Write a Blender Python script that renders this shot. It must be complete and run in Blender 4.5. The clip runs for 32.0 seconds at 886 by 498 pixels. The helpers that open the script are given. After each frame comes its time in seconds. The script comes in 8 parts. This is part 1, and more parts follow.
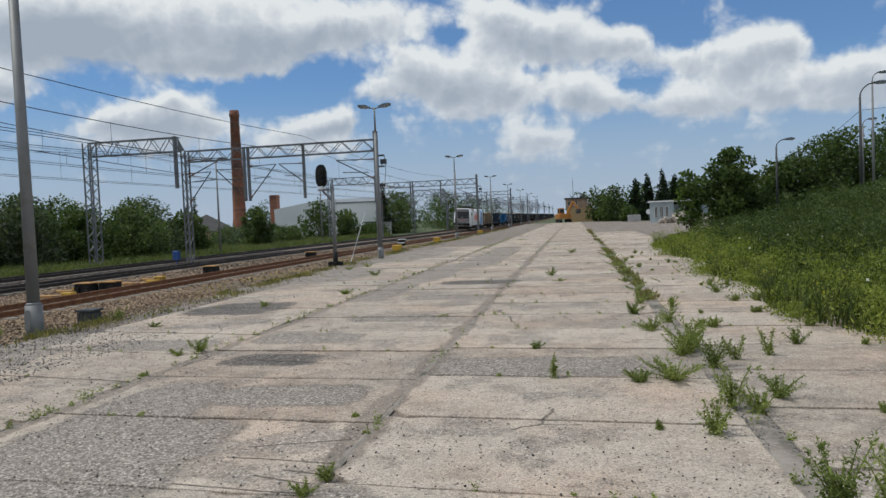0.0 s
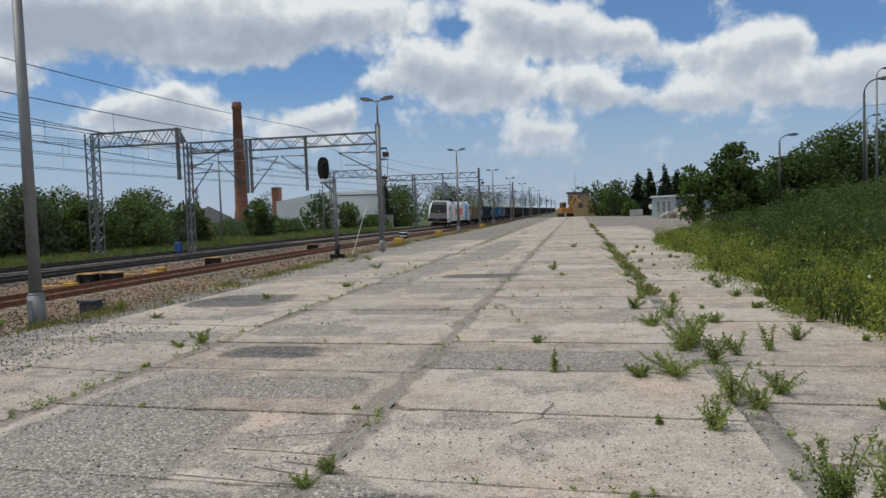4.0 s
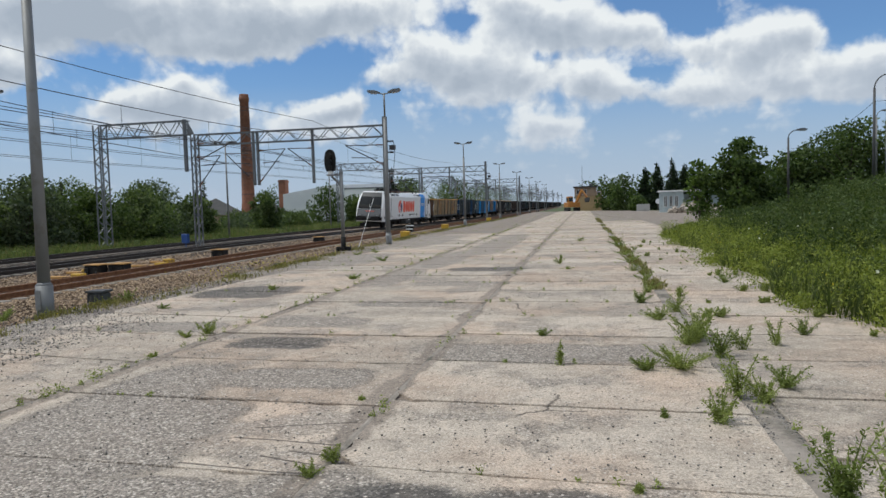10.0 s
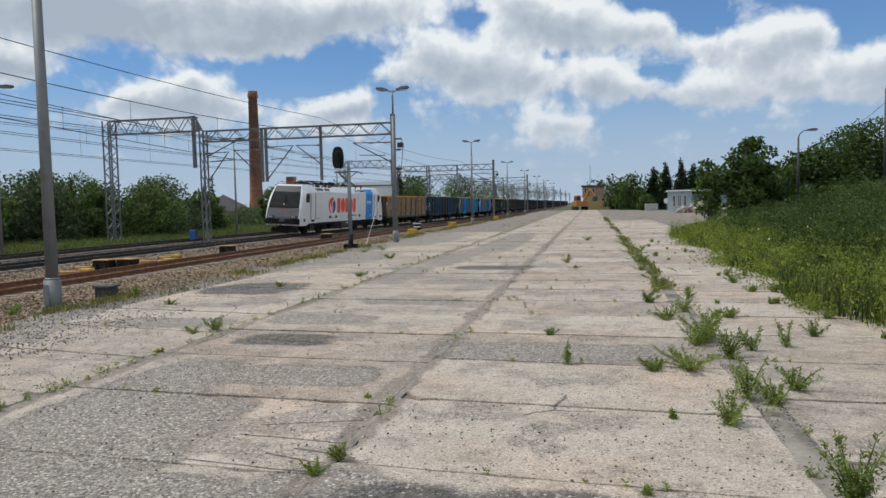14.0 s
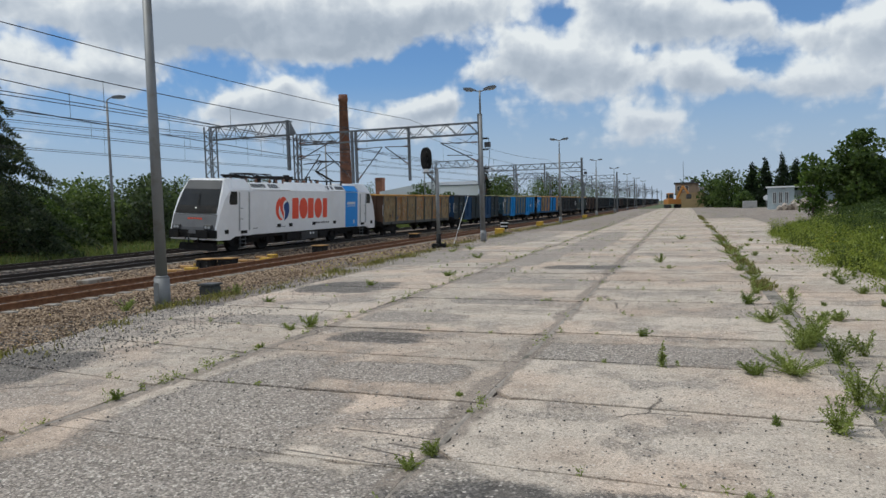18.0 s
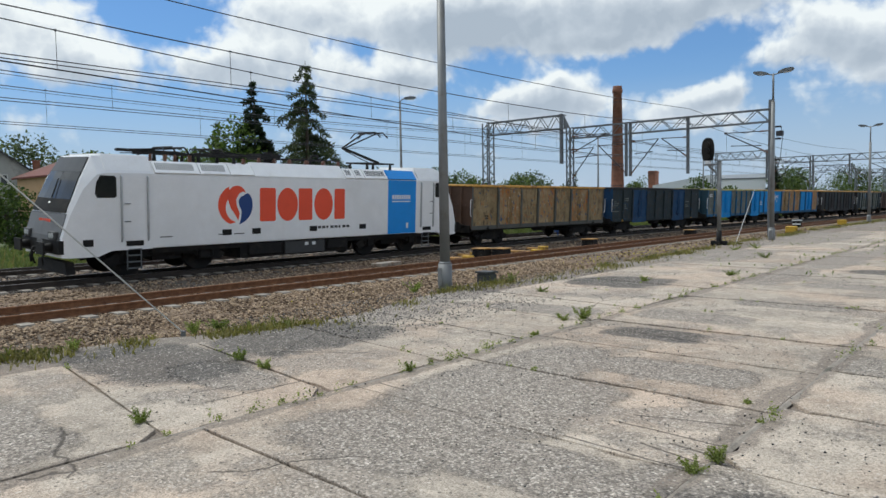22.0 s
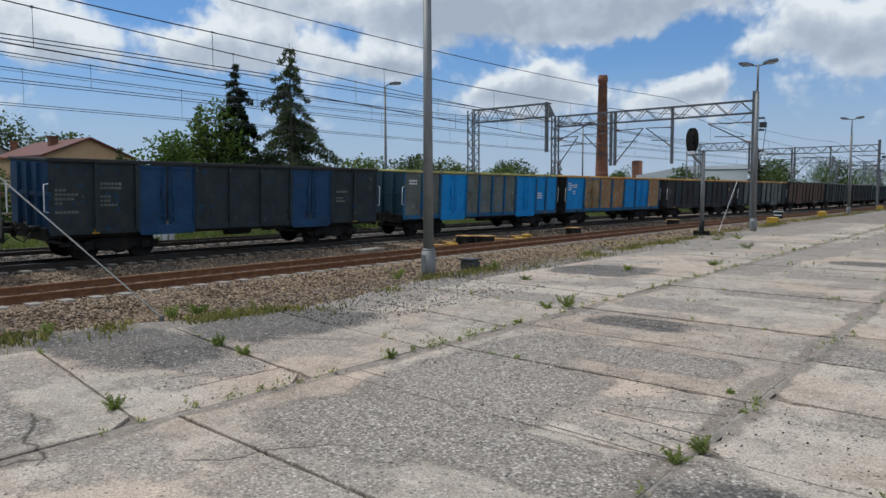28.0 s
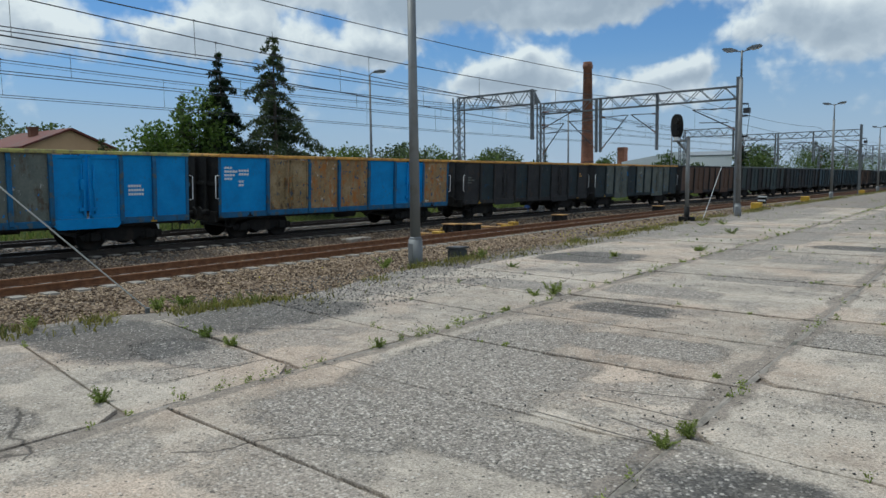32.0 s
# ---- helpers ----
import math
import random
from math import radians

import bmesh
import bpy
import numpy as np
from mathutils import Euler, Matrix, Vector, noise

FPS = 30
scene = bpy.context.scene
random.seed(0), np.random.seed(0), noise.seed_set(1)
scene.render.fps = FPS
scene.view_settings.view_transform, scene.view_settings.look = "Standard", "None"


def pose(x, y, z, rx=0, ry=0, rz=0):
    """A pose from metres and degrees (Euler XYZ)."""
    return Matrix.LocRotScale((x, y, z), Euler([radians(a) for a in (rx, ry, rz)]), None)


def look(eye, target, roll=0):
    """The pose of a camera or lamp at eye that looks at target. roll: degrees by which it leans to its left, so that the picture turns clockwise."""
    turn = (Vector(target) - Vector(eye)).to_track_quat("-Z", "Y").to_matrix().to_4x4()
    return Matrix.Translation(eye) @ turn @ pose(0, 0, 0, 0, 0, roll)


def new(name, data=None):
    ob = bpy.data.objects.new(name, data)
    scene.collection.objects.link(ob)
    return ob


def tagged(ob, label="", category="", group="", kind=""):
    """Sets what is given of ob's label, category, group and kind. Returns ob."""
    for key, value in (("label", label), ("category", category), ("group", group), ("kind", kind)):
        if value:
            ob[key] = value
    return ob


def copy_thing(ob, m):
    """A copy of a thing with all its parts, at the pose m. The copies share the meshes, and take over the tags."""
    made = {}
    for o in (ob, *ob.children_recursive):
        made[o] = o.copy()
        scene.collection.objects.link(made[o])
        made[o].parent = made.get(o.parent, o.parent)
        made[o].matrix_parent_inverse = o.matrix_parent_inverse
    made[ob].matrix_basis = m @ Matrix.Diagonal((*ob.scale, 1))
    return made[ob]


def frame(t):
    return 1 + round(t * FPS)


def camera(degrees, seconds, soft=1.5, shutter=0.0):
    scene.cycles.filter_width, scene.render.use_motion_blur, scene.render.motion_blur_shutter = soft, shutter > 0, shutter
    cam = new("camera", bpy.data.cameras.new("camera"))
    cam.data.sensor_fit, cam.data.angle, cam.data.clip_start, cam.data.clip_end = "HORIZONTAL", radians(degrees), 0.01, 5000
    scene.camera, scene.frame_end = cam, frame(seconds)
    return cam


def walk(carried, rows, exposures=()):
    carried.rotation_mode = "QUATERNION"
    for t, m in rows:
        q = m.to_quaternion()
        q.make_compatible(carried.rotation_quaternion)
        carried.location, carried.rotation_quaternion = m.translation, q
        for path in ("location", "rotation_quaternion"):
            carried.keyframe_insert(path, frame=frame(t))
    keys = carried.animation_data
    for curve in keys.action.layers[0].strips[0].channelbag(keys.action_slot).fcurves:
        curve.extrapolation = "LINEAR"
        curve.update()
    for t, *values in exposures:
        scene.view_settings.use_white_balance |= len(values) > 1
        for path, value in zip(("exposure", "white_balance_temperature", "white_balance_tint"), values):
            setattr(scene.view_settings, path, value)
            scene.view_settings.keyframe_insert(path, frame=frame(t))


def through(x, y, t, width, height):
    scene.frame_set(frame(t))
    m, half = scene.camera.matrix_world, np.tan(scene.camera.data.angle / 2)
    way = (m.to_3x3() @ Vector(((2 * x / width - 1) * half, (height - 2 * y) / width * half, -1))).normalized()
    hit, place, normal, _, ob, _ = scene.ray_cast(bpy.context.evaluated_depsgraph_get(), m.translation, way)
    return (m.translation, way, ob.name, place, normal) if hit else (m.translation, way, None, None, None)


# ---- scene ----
cam = camera(64.49, 32.0)
PATH = [
    (0.0, pose(0.001, 0.000, 1.600, 87.61, 2.41, 10.61)),
    (0.5, pose(0.011, -0.001, 1.603, 87.55, 2.32, 10.43)),
    (1.0, pose(0.008, -0.003, 1.600, 87.45, 1.85, 10.46)),
    (1.5, pose(0.003, -0.006, 1.602, 87.53, 1.72, 10.80)),
    (2.0, pose(0.000, -0.002, 1.602, 87.15, 1.80, 10.67)),
    (2.5, pose(0.005, -0.005, 1.603, 87.29, 1.99, 10.57)),
    (3.0, pose(0.003, -0.005, 1.604, 87.16, 2.06, 10.53)),
    (3.5, pose(0.003, -0.005, 1.603, 87.11, 2.02, 10.80)),
    (5.5, pose(-0.002, 0.005, 1.602, 86.92, 1.86, 10.59)),
    (6.0, pose(-0.003, 0.004, 1.600, 86.90, 1.91, 10.84)),
    (6.5, pose(-0.006, -0.000, 1.599, 86.93, 1.62, 11.02)),
    (7.0, pose(-0.004, -0.001, 1.591, 86.93, 1.65, 11.02)),
    (7.5, pose(-0.005, -0.000, 1.589, 86.75, 1.85, 11.21)),
    (8.0, pose(-0.005, 0.006, 1.589, 86.85, 1.94, 11.15)),
    (8.5, pose(-0.004, 0.004, 1.586, 86.74, 1.74, 11.02)),
    (9.0, pose(-0.002, 0.000, 1.590, 86.81, 1.73, 11.12)),
    (9.5, pose(-0.002, -0.005, 1.590, 86.74, 1.65, 11.24)),
    (10.0, pose(0.001, -0.005, 1.587, 86.57, 1.65, 11.29)),
    (10.5, pose(0.002, -0.004, 1.586, 86.76, 1.67, 11.22)),
    (11.0, pose(-0.002, 0.002, 1.583, 86.55, 1.41, 11.53)),
    (11.5, pose(-0.011, 0.006, 1.583, 86.48, 1.34, 11.63)),
    (12.0, pose(-0.013, 0.012, 1.583, 86.44, 1.28, 11.68)),
    (12.5, pose(-0.011, 0.020, 1.583, 86.39, 1.54, 11.71)),
    (13.0, pose(-0.012, 0.029, 1.584, 86.25, 1.64, 11.71)),
    (13.5, pose(-0.011, 0.031, 1.584, 86.34, 1.34, 11.72)),
    (15.5, pose(-0.010, 0.010, 1.584, 86.56, 1.53, 12.61)),
    (16.0, pose(-0.008, 0.008, 1.582, 86.56, 1.65, 13.03)),
    (16.5, pose(-0.011, 0.007, 1.582, 86.59, 1.55, 13.39)),
    (17.0, pose(-0.018, 0.003, 1.585, 86.59, 1.68, 14.46)),
    (17.5, pose(-0.029, -0.008, 1.587, 86.62, 1.77, 16.69)),
    (18.0, pose(-0.035, -0.016, 1.589, 86.56, 1.71, 18.94)),
    (18.5, pose(-0.037, -0.022, 1.583, 86.60, 1.66, 21.35)),
    (19.0, pose(-0.069, 0.002, 1.569, 86.49, 1.69, 24.48)),
    (19.5, pose(-0.080, 0.003, 1.563, 86.34, 1.72, 26.60)),
    (20.0, pose(-0.088, -0.012, 1.572, 86.31, 1.92, 29.22)),
    (20.5, pose(-0.095, -0.046, 1.575, 86.49, 1.85, 32.93)),
    (21.0, pose(-0.112, -0.051, 1.571, 86.55, 1.74, 36.69)),
    (21.5, pose(-0.121, -0.069, 1.567, 86.60, 1.40, 40.01)),
    (22.0, pose(-0.113, -0.104, 1.571, 86.55, 0.97, 40.59)),
    (22.5, pose(-0.122, -0.075, 1.572, 86.59, 0.84, 40.78)),
    (23.0, pose(-0.127, -0.078, 1.568, 86.64, 0.54, 40.99)),
    (23.5, pose(-0.130, -0.071, 1.568, 86.36, 0.58, 40.93)),
    (24.0, pose(-0.136, -0.064, 1.563, 86.30, 0.13, 40.85)),
    (24.5, pose(-0.141, -0.063, 1.563, 86.15, 0.08, 40.71)),
    (25.0, pose(-0.147, -0.058, 1.564, 85.83, 0.38, 40.51)),
    (25.5, pose(-0.155, -0.053, 1.563, 86.06, 0.84, 40.31)),
    (26.0, pose(-0.158, -0.050, 1.566, 86.09, 1.09, 39.88)),
    (26.5, pose(-0.162, -0.053, 1.559, 85.97, 0.92, 39.65)),
    (28.5, pose(-0.176, -0.024, 1.554, 85.21, 0.24, 39.28)),
    (29.0, pose(-0.180, -0.022, 1.553, 84.74, 0.65, 39.06)),
    (29.5, pose(-0.181, -0.022, 1.551, 84.54, 0.82, 38.93)),
    (30.0, pose(-0.185, -0.022, 1.553, 84.54, 0.82, 38.79)),
    (30.5, pose(-0.179, -0.021, 1.553, 84.76, 0.94, 38.75)),
    (31.0, pose(-0.180, -0.025, 1.555, 84.77, 0.93, 38.53)),
    (31.5, pose(-0.179, -0.027, 1.552, 84.73, 0.49, 38.41)),
    (32.0, pose(-0.181, -0.028, 1.555, 84.54, 0.75, 38.18)),
]
EXPOSURES = [(0.0, -0.30, 6230, 6), (6.0, -0.26, 6230, 6), (7.0, -0.17, 6290, 7), (8.0, -0.06, 6360, 8), (9.0, -0.10, 6320, 7), (10.0, -0.16, 6240, 6), (13.0, -0.14, 6210, 6), (16.0, -0.24, 6180, 6), (19.0, -0.22, 6170, 5), (21.0, -0.12, 6180, 4), (22.0, -0.04, 6190, 4), (23.0, 0.06, 6370, 10), (24.0, 0.06, 6410, 12),
             (25.2, -0.02, 6250, 7), (26.0, -0.13, 5970, 1), (29.0, -0.24, 6020, 8), (30.6, -0.27, 5890, 1), (32.0, -0.28, 5890, 0)]
walk(cam, PATH, EXPOSURES)

# ---- world, sun ----
SUN_EL, SUN_AZ = 61.0, 262.0      # degrees; azimuth clockwise from +y
world = bpy.data.worlds.new("sky_world")
scene.world = world
world.use_nodes = True


class NT:
    """Short hand for building node trees."""

    def __init__(self, tree):
        self.t = tree
        tree.nodes.clear()

    def n(self, kind, **kw):
        nd = self.t.nodes.new(kind)
        for k, v in kw.items():
            if k == "ins":
                for name, val in v.items():
                    if hasattr(val, "links"):
                        self.t.links.new(val, nd.inputs[name])
                    else:
                        nd.inputs[name].default_value = val
            else:
                setattr(nd, k, v)
        return nd

    def link(self, a, b):
        self.t.links.new(a, b)

    def math(self, op, a, b=0.0, c=None, clamp=False):
        ins = {0: a, 1: b}
        if c is not None:
            ins[2] = c
        return self.n("ShaderNodeMath", operation=op, use_clamp=clamp, ins=ins).outputs[0]

    def ramp(self, fac, stops, interp="LINEAR"):
        nd = self.n("ShaderNodeValToRGB", ins={0: fac})
        el = nd.color_ramp.elements
        nd.color_ramp.interpolation = interp
        while len(el) < len(stops):
            el.new(0.5)
        for e, (p, c) in zip(el, stops):
            e.position = p
            e.color = (*c, 1) if len(c) == 3 else c
        return nd.outputs[0]

    def mix(self, fac, a, b, blend="MIX"):
        nd = self.n("ShaderNodeMix", data_type="RGBA", blend_type=blend)
        for i, v in ((0, fac), (6, a), (7, b)):
            if hasattr(v, "links"):
                self.link(v, nd.inputs[i])
            else:
                nd.inputs[i].default_value = v if i == 0 or len(v) == 4 else (*v, 1)
        return nd.outputs[2]

    def noise(self, vec, scale, detail=4.0, rough=0.55):
        return self.n("ShaderNodeTexNoise", ins={"Vector": vec, "Scale": scale, "Detail": detail, "Roughness": rough}).outputs[0]


# cloud heaps and gaps: azimuth left of +y, elevation, half width, half height in degrees, weight
HEAPS = [(33.0, 15.6, 11.0, 2.7, 0.50), (22.8, 14.3, 2.6, 1.2, 0.30), (17.0, 15.8, 3.6, 0.9, 0.30), (28.0, 12.2, 4.0, 0.8, 0.28), (40.0, 14.4, 5.0, 1.6, 0.25),
         (42.6, 10.5, 1.5, 0.6, 0.28), (45.4, 10.1, 2.8, 0.8, 0.26), (55.0, 11.2, 5.5, 1.4, 0.46), (52.0, 14.6, 5.0, 1.3, 0.26), (68.0, 10.7, 3.6, 1.3, 0.45), (72.0, 13.4, 5.0, 1.4, 0.25),
         (32.2, 8.7, 2.6, 1.0, 0.55), (31.0, 9.7, 0.9, 0.4, 0.26), (35.6, 8.1, 1.3, 0.5, 0.26), (28.7, 7.8, 0.9, 0.45, 0.24), (32.0, 6.9, 5.0, 1.2, 0.26), (20.2, 8.1, 2.0, 0.65, 0.50), (22.6, 7.4, 1.2, 0.5, 0.24),
         (18.2, 8.0, 1.0, 0.55, 0.25), (20.0, 6.5, 3.4, 0.9, 0.22), (9.4, 11.2, 3.3, 1.5, 0.52), (12.8, 12.7, 1.5, 1.0, 0.30), (4.6, 10.0, 2.0, 0.9, 0.30), (15.8, 10.3, 1.8, 0.8, 0.22), (7.0, 8.7, 2.6, 0.8, 0.22),
         (2.5, 14.4, 3.6, 1.5, 0.50), (-3.8, 12.8, 2.5, 1.0, 0.40), (6.6, 15.6, 2.0, 0.8, 0.28), (-7.0, 11.2, 1.6, 0.8, 0.25), (-0.8, 9.6, 2.0, 1.0, 0.44), (-3.4, 8.4, 1.5, 0.7, 0.30), (-8.8, 8.2, 2.5, 1.0, 0.42),
         (-12.6, 11.4, 2.8, 1.4, 0.46), (-16.2, 11.7, 1.6, 0.9, 0.28), (-15.0, 8.3, 2.0, 0.8, 0.42), (-20.6, 8.6, 2.4, 1.3, 0.42), (-18.6, 6.9, 2.4, 0.6, 0.20), (2.2, 6.2, 2.0, 0.7, 0.40), (3.6, 4.8, 2.4, 0.7, 0.24),
         (26.0, 10.3, 7.0, 0.8, -0.22), (21.0, 11.3, 2.6, 1.3, -0.26), (3.2, 11.8, 0.9, 0.45, -0.22), (-4.6, 15.0, 1.2, 0.7, -0.32), (-8.4, 13.0, 1.1, 1.1, -0.32), (-5.0, 9.4, 0.8, 0.6, -0.22), (-18.4, 12.0, 1.3, 1.3, -0.30),
         (9.0, 14.5, 1.8, 0.5, -0.15), (61.5, 13.8, 2.4, 1.7, -0.30), (61.0, 7.8, 5.0, 0.9, -0.16), (48.2, 13.0, 1.8, 0.7, -0.16)]


def sky():
    k = NT(world.node_tree)
    tex = k.n("ShaderNodeTexSky", sky_type="NISHITA", sun_disc=False, sun_elevation=radians(SUN_EL),
              sun_rotation=radians(SUN_AZ), air_density=1.0, dust_density=0.6, ozone_density=2.0)
    gen = k.n("ShaderNodeTexCoord").outputs["Generated"]
    sep = k.n("ShaderNodeSeparateXYZ", ins={0: gen})
    z = k.math("MAXIMUM", sep.outputs[2], 0.0)
    # a loose layer in perspective, strong only high up, where no single heap stands out
    zz = k.math("ADD", z, 0.13)
    flat = k.n("ShaderNodeCombineXYZ", ins={0: k.math("DIVIDE", sep.outputs[0], zz), 1: k.math("DIVIDE", sep.outputs[1], zz), 2: 0.0}).outputs[0]
    big = k.math("SUBTRACT", k.noise(flat, 1.25, 8.0, 0.58), 0.5)
    high = k.n("ShaderNodeMapRange", interpolation_type="SMOOTHSTEP", ins={0: z, 1: 0.28, 2: 0.42, 3: 0.42, 4: 1.3}).outputs[0]
    lift = k.n("ShaderNodeMapRange", interpolation_type="SMOOTHSTEP", ins={0: z, 1: 0.28, 2: 0.42, 3: 0.365, 4: 0.50}).outputs[0]

    # out of view to the east and behind, cloud added to brighten near sides
    aside = k.math("MAXIMUM", k.n("ShaderNodeMapRange", interpolation_type="SMOOTHSTEP", ins={0: sep.outputs[1], 1: 0.22, 2: -0.10, 3: 0.0, 4: 1.0}).outputs[0],
                   k.n("ShaderNodeMapRange", interpolation_type="SMOOTHSTEP", ins={0: sep.outputs[0], 1: 0.50, 2: 0.75, 3: 0.0, 4: 1.0}).outputs[0])
    lift = k.math("MULTIPLY_ADD", aside, 0.17, lift)
    high = k.math("MAXIMUM", high, k.math("MULTIPLY", aside, 1.1))

    def billow(vec):
        """Rounded knobs on rounded knobs, and a ragged rest."""
        v1 = k.n("ShaderNodeTexVoronoi", ins={"Vector": vec, "Scale": 17.0}).outputs["Distance"]
        v2 = k.n("ShaderNodeTexVoronoi", ins={"Vector": vec, "Scale": 43.0}).outputs["Distance"]
        v3 = k.n("ShaderNodeTexVoronoi", ins={"Vector": vec, "Scale": 97.0}).outputs["Distance"]
        f = k.math("SUBTRACT", k.noise(vec, 11.0, 8.0, 0.62), 0.5)
        s = k.math("ADD", k.math("MULTIPLY", k.math("SUBTRACT", 0.45, v1), 0.20), k.math("MULTIPLY", k.math("SUBTRACT", 0.45, v2), 0.12))
        s = k.math("ADD", s, k.math("MULTIPLY", k.math("SUBTRACT", 0.45, v3), 0.06))
        return k.math("ADD", s, k.math("MULTIPLY", f, 0.46))

    warp = k.n("ShaderNodeTexNoise", ins={"Vector": gen, "Scale": 14.0, "Detail": 4.0, "Roughness": 0.6}).outputs[1]
    vec = k.n("ShaderNodeVectorMath", operation="MULTIPLY_ADD", ins={0: warp, 1: (0.035, 0.035, 0.035), 2: gen}).outputs[0]
    relief = billow(vec)
    lee = billow(k.n("ShaderNodeVectorMath", operation="ADD", ins={0: vec, 1: (-0.009, 0.0, 0.012)}).outputs[0])
    wob = k.math("MULTIPLY", k.math("SUBTRACT", k.noise(gen, 8.0, 5.0, 0.6), 0.5), 0.10)
    az = k.math("ADD", k.math("ARCTAN2", k.math("MULTIPLY", sep.outputs[0], -1.0), sep.outputs[1]), wob)
    el = k.math("ADD", k.math("ARCSINE", sep.outputs[2]), k.math("MULTIPLY", wob, 0.5))
    mass, top = 0.0, 0.0
    for a, e, wa, we, amp in HEAPS:
        wa, we = wa * 1.22, we * 1.25
        da = k.math("MULTIPLY_ADD", az, 1 / radians(wa), -a / wa)
        de = k.math("MULTIPLY_ADD", el, 1 / radians(we), -e / we)
        g = k.math("POWER", 0.449, k.math("MULTIPLY_ADD", da, da, k.math("MULTIPLY", de, de)))
        mass = k.math("MULTIPLY_ADD", g, amp, mass)
        if amp > 0:
            top = k.math("MULTIPLY_ADD", k.math("MULTIPLY", g, de), amp, top)
    here = k.math("ADD", k.math("ADD", k.math("MULTIPLY_ADD", big, high, lift), mass), relief)
    cover = k.n("ShaderNodeMapRange", interpolation_type="SMOOTHSTEP", ins={0: here, 1: 0.37, 2: 0.62, 3: 0.0, 4: 1.0}).outputs[0]
    thick = k.n("ShaderNodeMapRange", interpolation_type="SMOOTHSTEP", ins={0: here, 1: 0.52, 2: 1.0, 3: 0.32, 4: -0.22}).outputs[0]
    lit = k.math("ADD", k.math("MULTIPLY_ADD", top, 2.0, 0.49), k.math("MULTIPLY_ADD", k.math("SUBTRACT", relief, lee), 2.2, thick))
    body = k.ramp(lit, [(0.0, (5.6, 6.2, 7.2)), (0.36, (7.1, 7.6, 8.5)), (0.62, (9.0, 9.3, 9.9)), (0.90, (11.8, 11.8, 11.8))])
    blue = k.mix(1.0, tex.outputs[0], (0.56, 0.97, 1.42), "MULTIPLY")
    lowhaze = k.ramp(z, [(0.0, (0.85, 0.85, 0.85)), (0.10, (0.50, 0.50, 0.50)), (0.20, (0.24, 0.24, 0.24)), (0.6, (0, 0, 0))])
    hazy = k.mix(lowhaze, blue, (5.2, 6.8, 9.1))
    full = k.mix(cover, hazy, body)
    soft = k.ramp(z, [(0.0, (0.82, 0.82, 0.82)), (0.07, (0.50, 0.50, 0.50)), (0.125, (0.22, 0.22, 0.22)), (0.17, (0, 0, 0))])
    full = k.mix(soft, full, (6.5, 7.2, 8.5))
    bg = k.n("ShaderNodeBackground", ins={"Color": full, "Strength": 0.081})
    out = k.n("ShaderNodeOutputWorld")
    k.link(bg.outputs[0], out.inputs[0])


sky()
sun = new("sun", bpy.data.lights.new("sun", "SUN"))
sun.data.energy, sun.data.angle, sun.data.color = 2.85, radians(9.0), (1.0, 0.95, 0.88)
_e, _a = radians(SUN_EL), radians(SUN_AZ)
sun.matrix_world = look((50 * math.sin(_a) * math.cos(_e), 50 * math.cos(_a) * math.cos(_e), 50 * math.sin(_e)), (0, 0, 0))
scene.view_settings.exposure = 0.0


# ---- materials ----
MATS = {}


def mat(name, stops, scale=6.0, rough=0.8, metal=0.0, bump=0.2, fine=60.0, stain=None, stain_scale=1.2, island=0.0, obj=0.0,
        coat=0.0, alpha=None, emit=None, spec=0.5, stretch=None, stain_edge=(0.52, 0.62), transmit=0.0):
    """A surface: a colour ramp over noise at two scales, stains, relief. stops: two or three colours, dark to light."""
    m = bpy.data.materials.new(name)
    m.use_nodes = True
    k = NT(m.node_tree)
    geo = k.n("ShaderNodeTexCoord").outputs["Object"]
    if stretch:
        geo = k.n("ShaderNodeMapping", ins={0: geo, 3: stretch}).outputs[0]
    a = k.noise(geo, scale, 5.0, 0.6)
    b = k.noise(geo, fine, 3.0, 0.6)
    f = k.math("ADD", k.math("MULTIPLY", a, 0.65), k.math("MULTIPLY", b, 0.35))
    if island:
        f = k.math("ADD", f, k.math("MULTIPLY", k.math("SUBTRACT", k.n("ShaderNodeNewGeometry").outputs["Random Per Island"], 0.5), island))
    if obj:
        f = k.math("ADD", f, k.math("MULTIPLY", k.math("SUBTRACT", k.n("ShaderNodeObjectInfo").outputs["Random"], 0.5), obj))
    n = len(stops)
    col = k.ramp(f, [(0.30 + 0.4 * i / max(1, n - 1), c) for i, c in enumerate(stops)])
    if stain:
        s = k.noise(geo, stain_scale, 6.0, 0.65)
        lo, hi = stain_edge
        sm = k.ramp(s, [(lo, (0, 0, 0)), (hi, (1, 1, 1))])
        col = k.mix(sm, col, stain)
    bs = k.n("ShaderNodeBsdfPrincipled", ins={"Base Color": col, "Metallic": metal, "Coat Weight": coat, "Specular IOR Level": spec, "Transmission Weight": transmit})
    rr = k.n("ShaderNodeMapRange", ins={0: b, 3: max(0.02, rough - 0.12), 4: min(1.0, rough + 0.1)}).outputs[0]
    k.link(rr, bs.inputs["Roughness"])
    if bump:
        bp = k.n("ShaderNodeBump", ins={"Strength": bump, "Distance": 0.02, "Height": f})
        k.link(bp.outputs[0], bs.inputs["Normal"])
    if emit:
        bs.inputs["Emission Color"].default_value = (*emit[:3], 1)
        bs.inputs["Emission Strength"].default_value = emit[3]
    out = k.n("ShaderNodeOutputMaterial")
    k.link(bs.outputs[0], out.inputs[0])
    MATS[name] = m
    return m


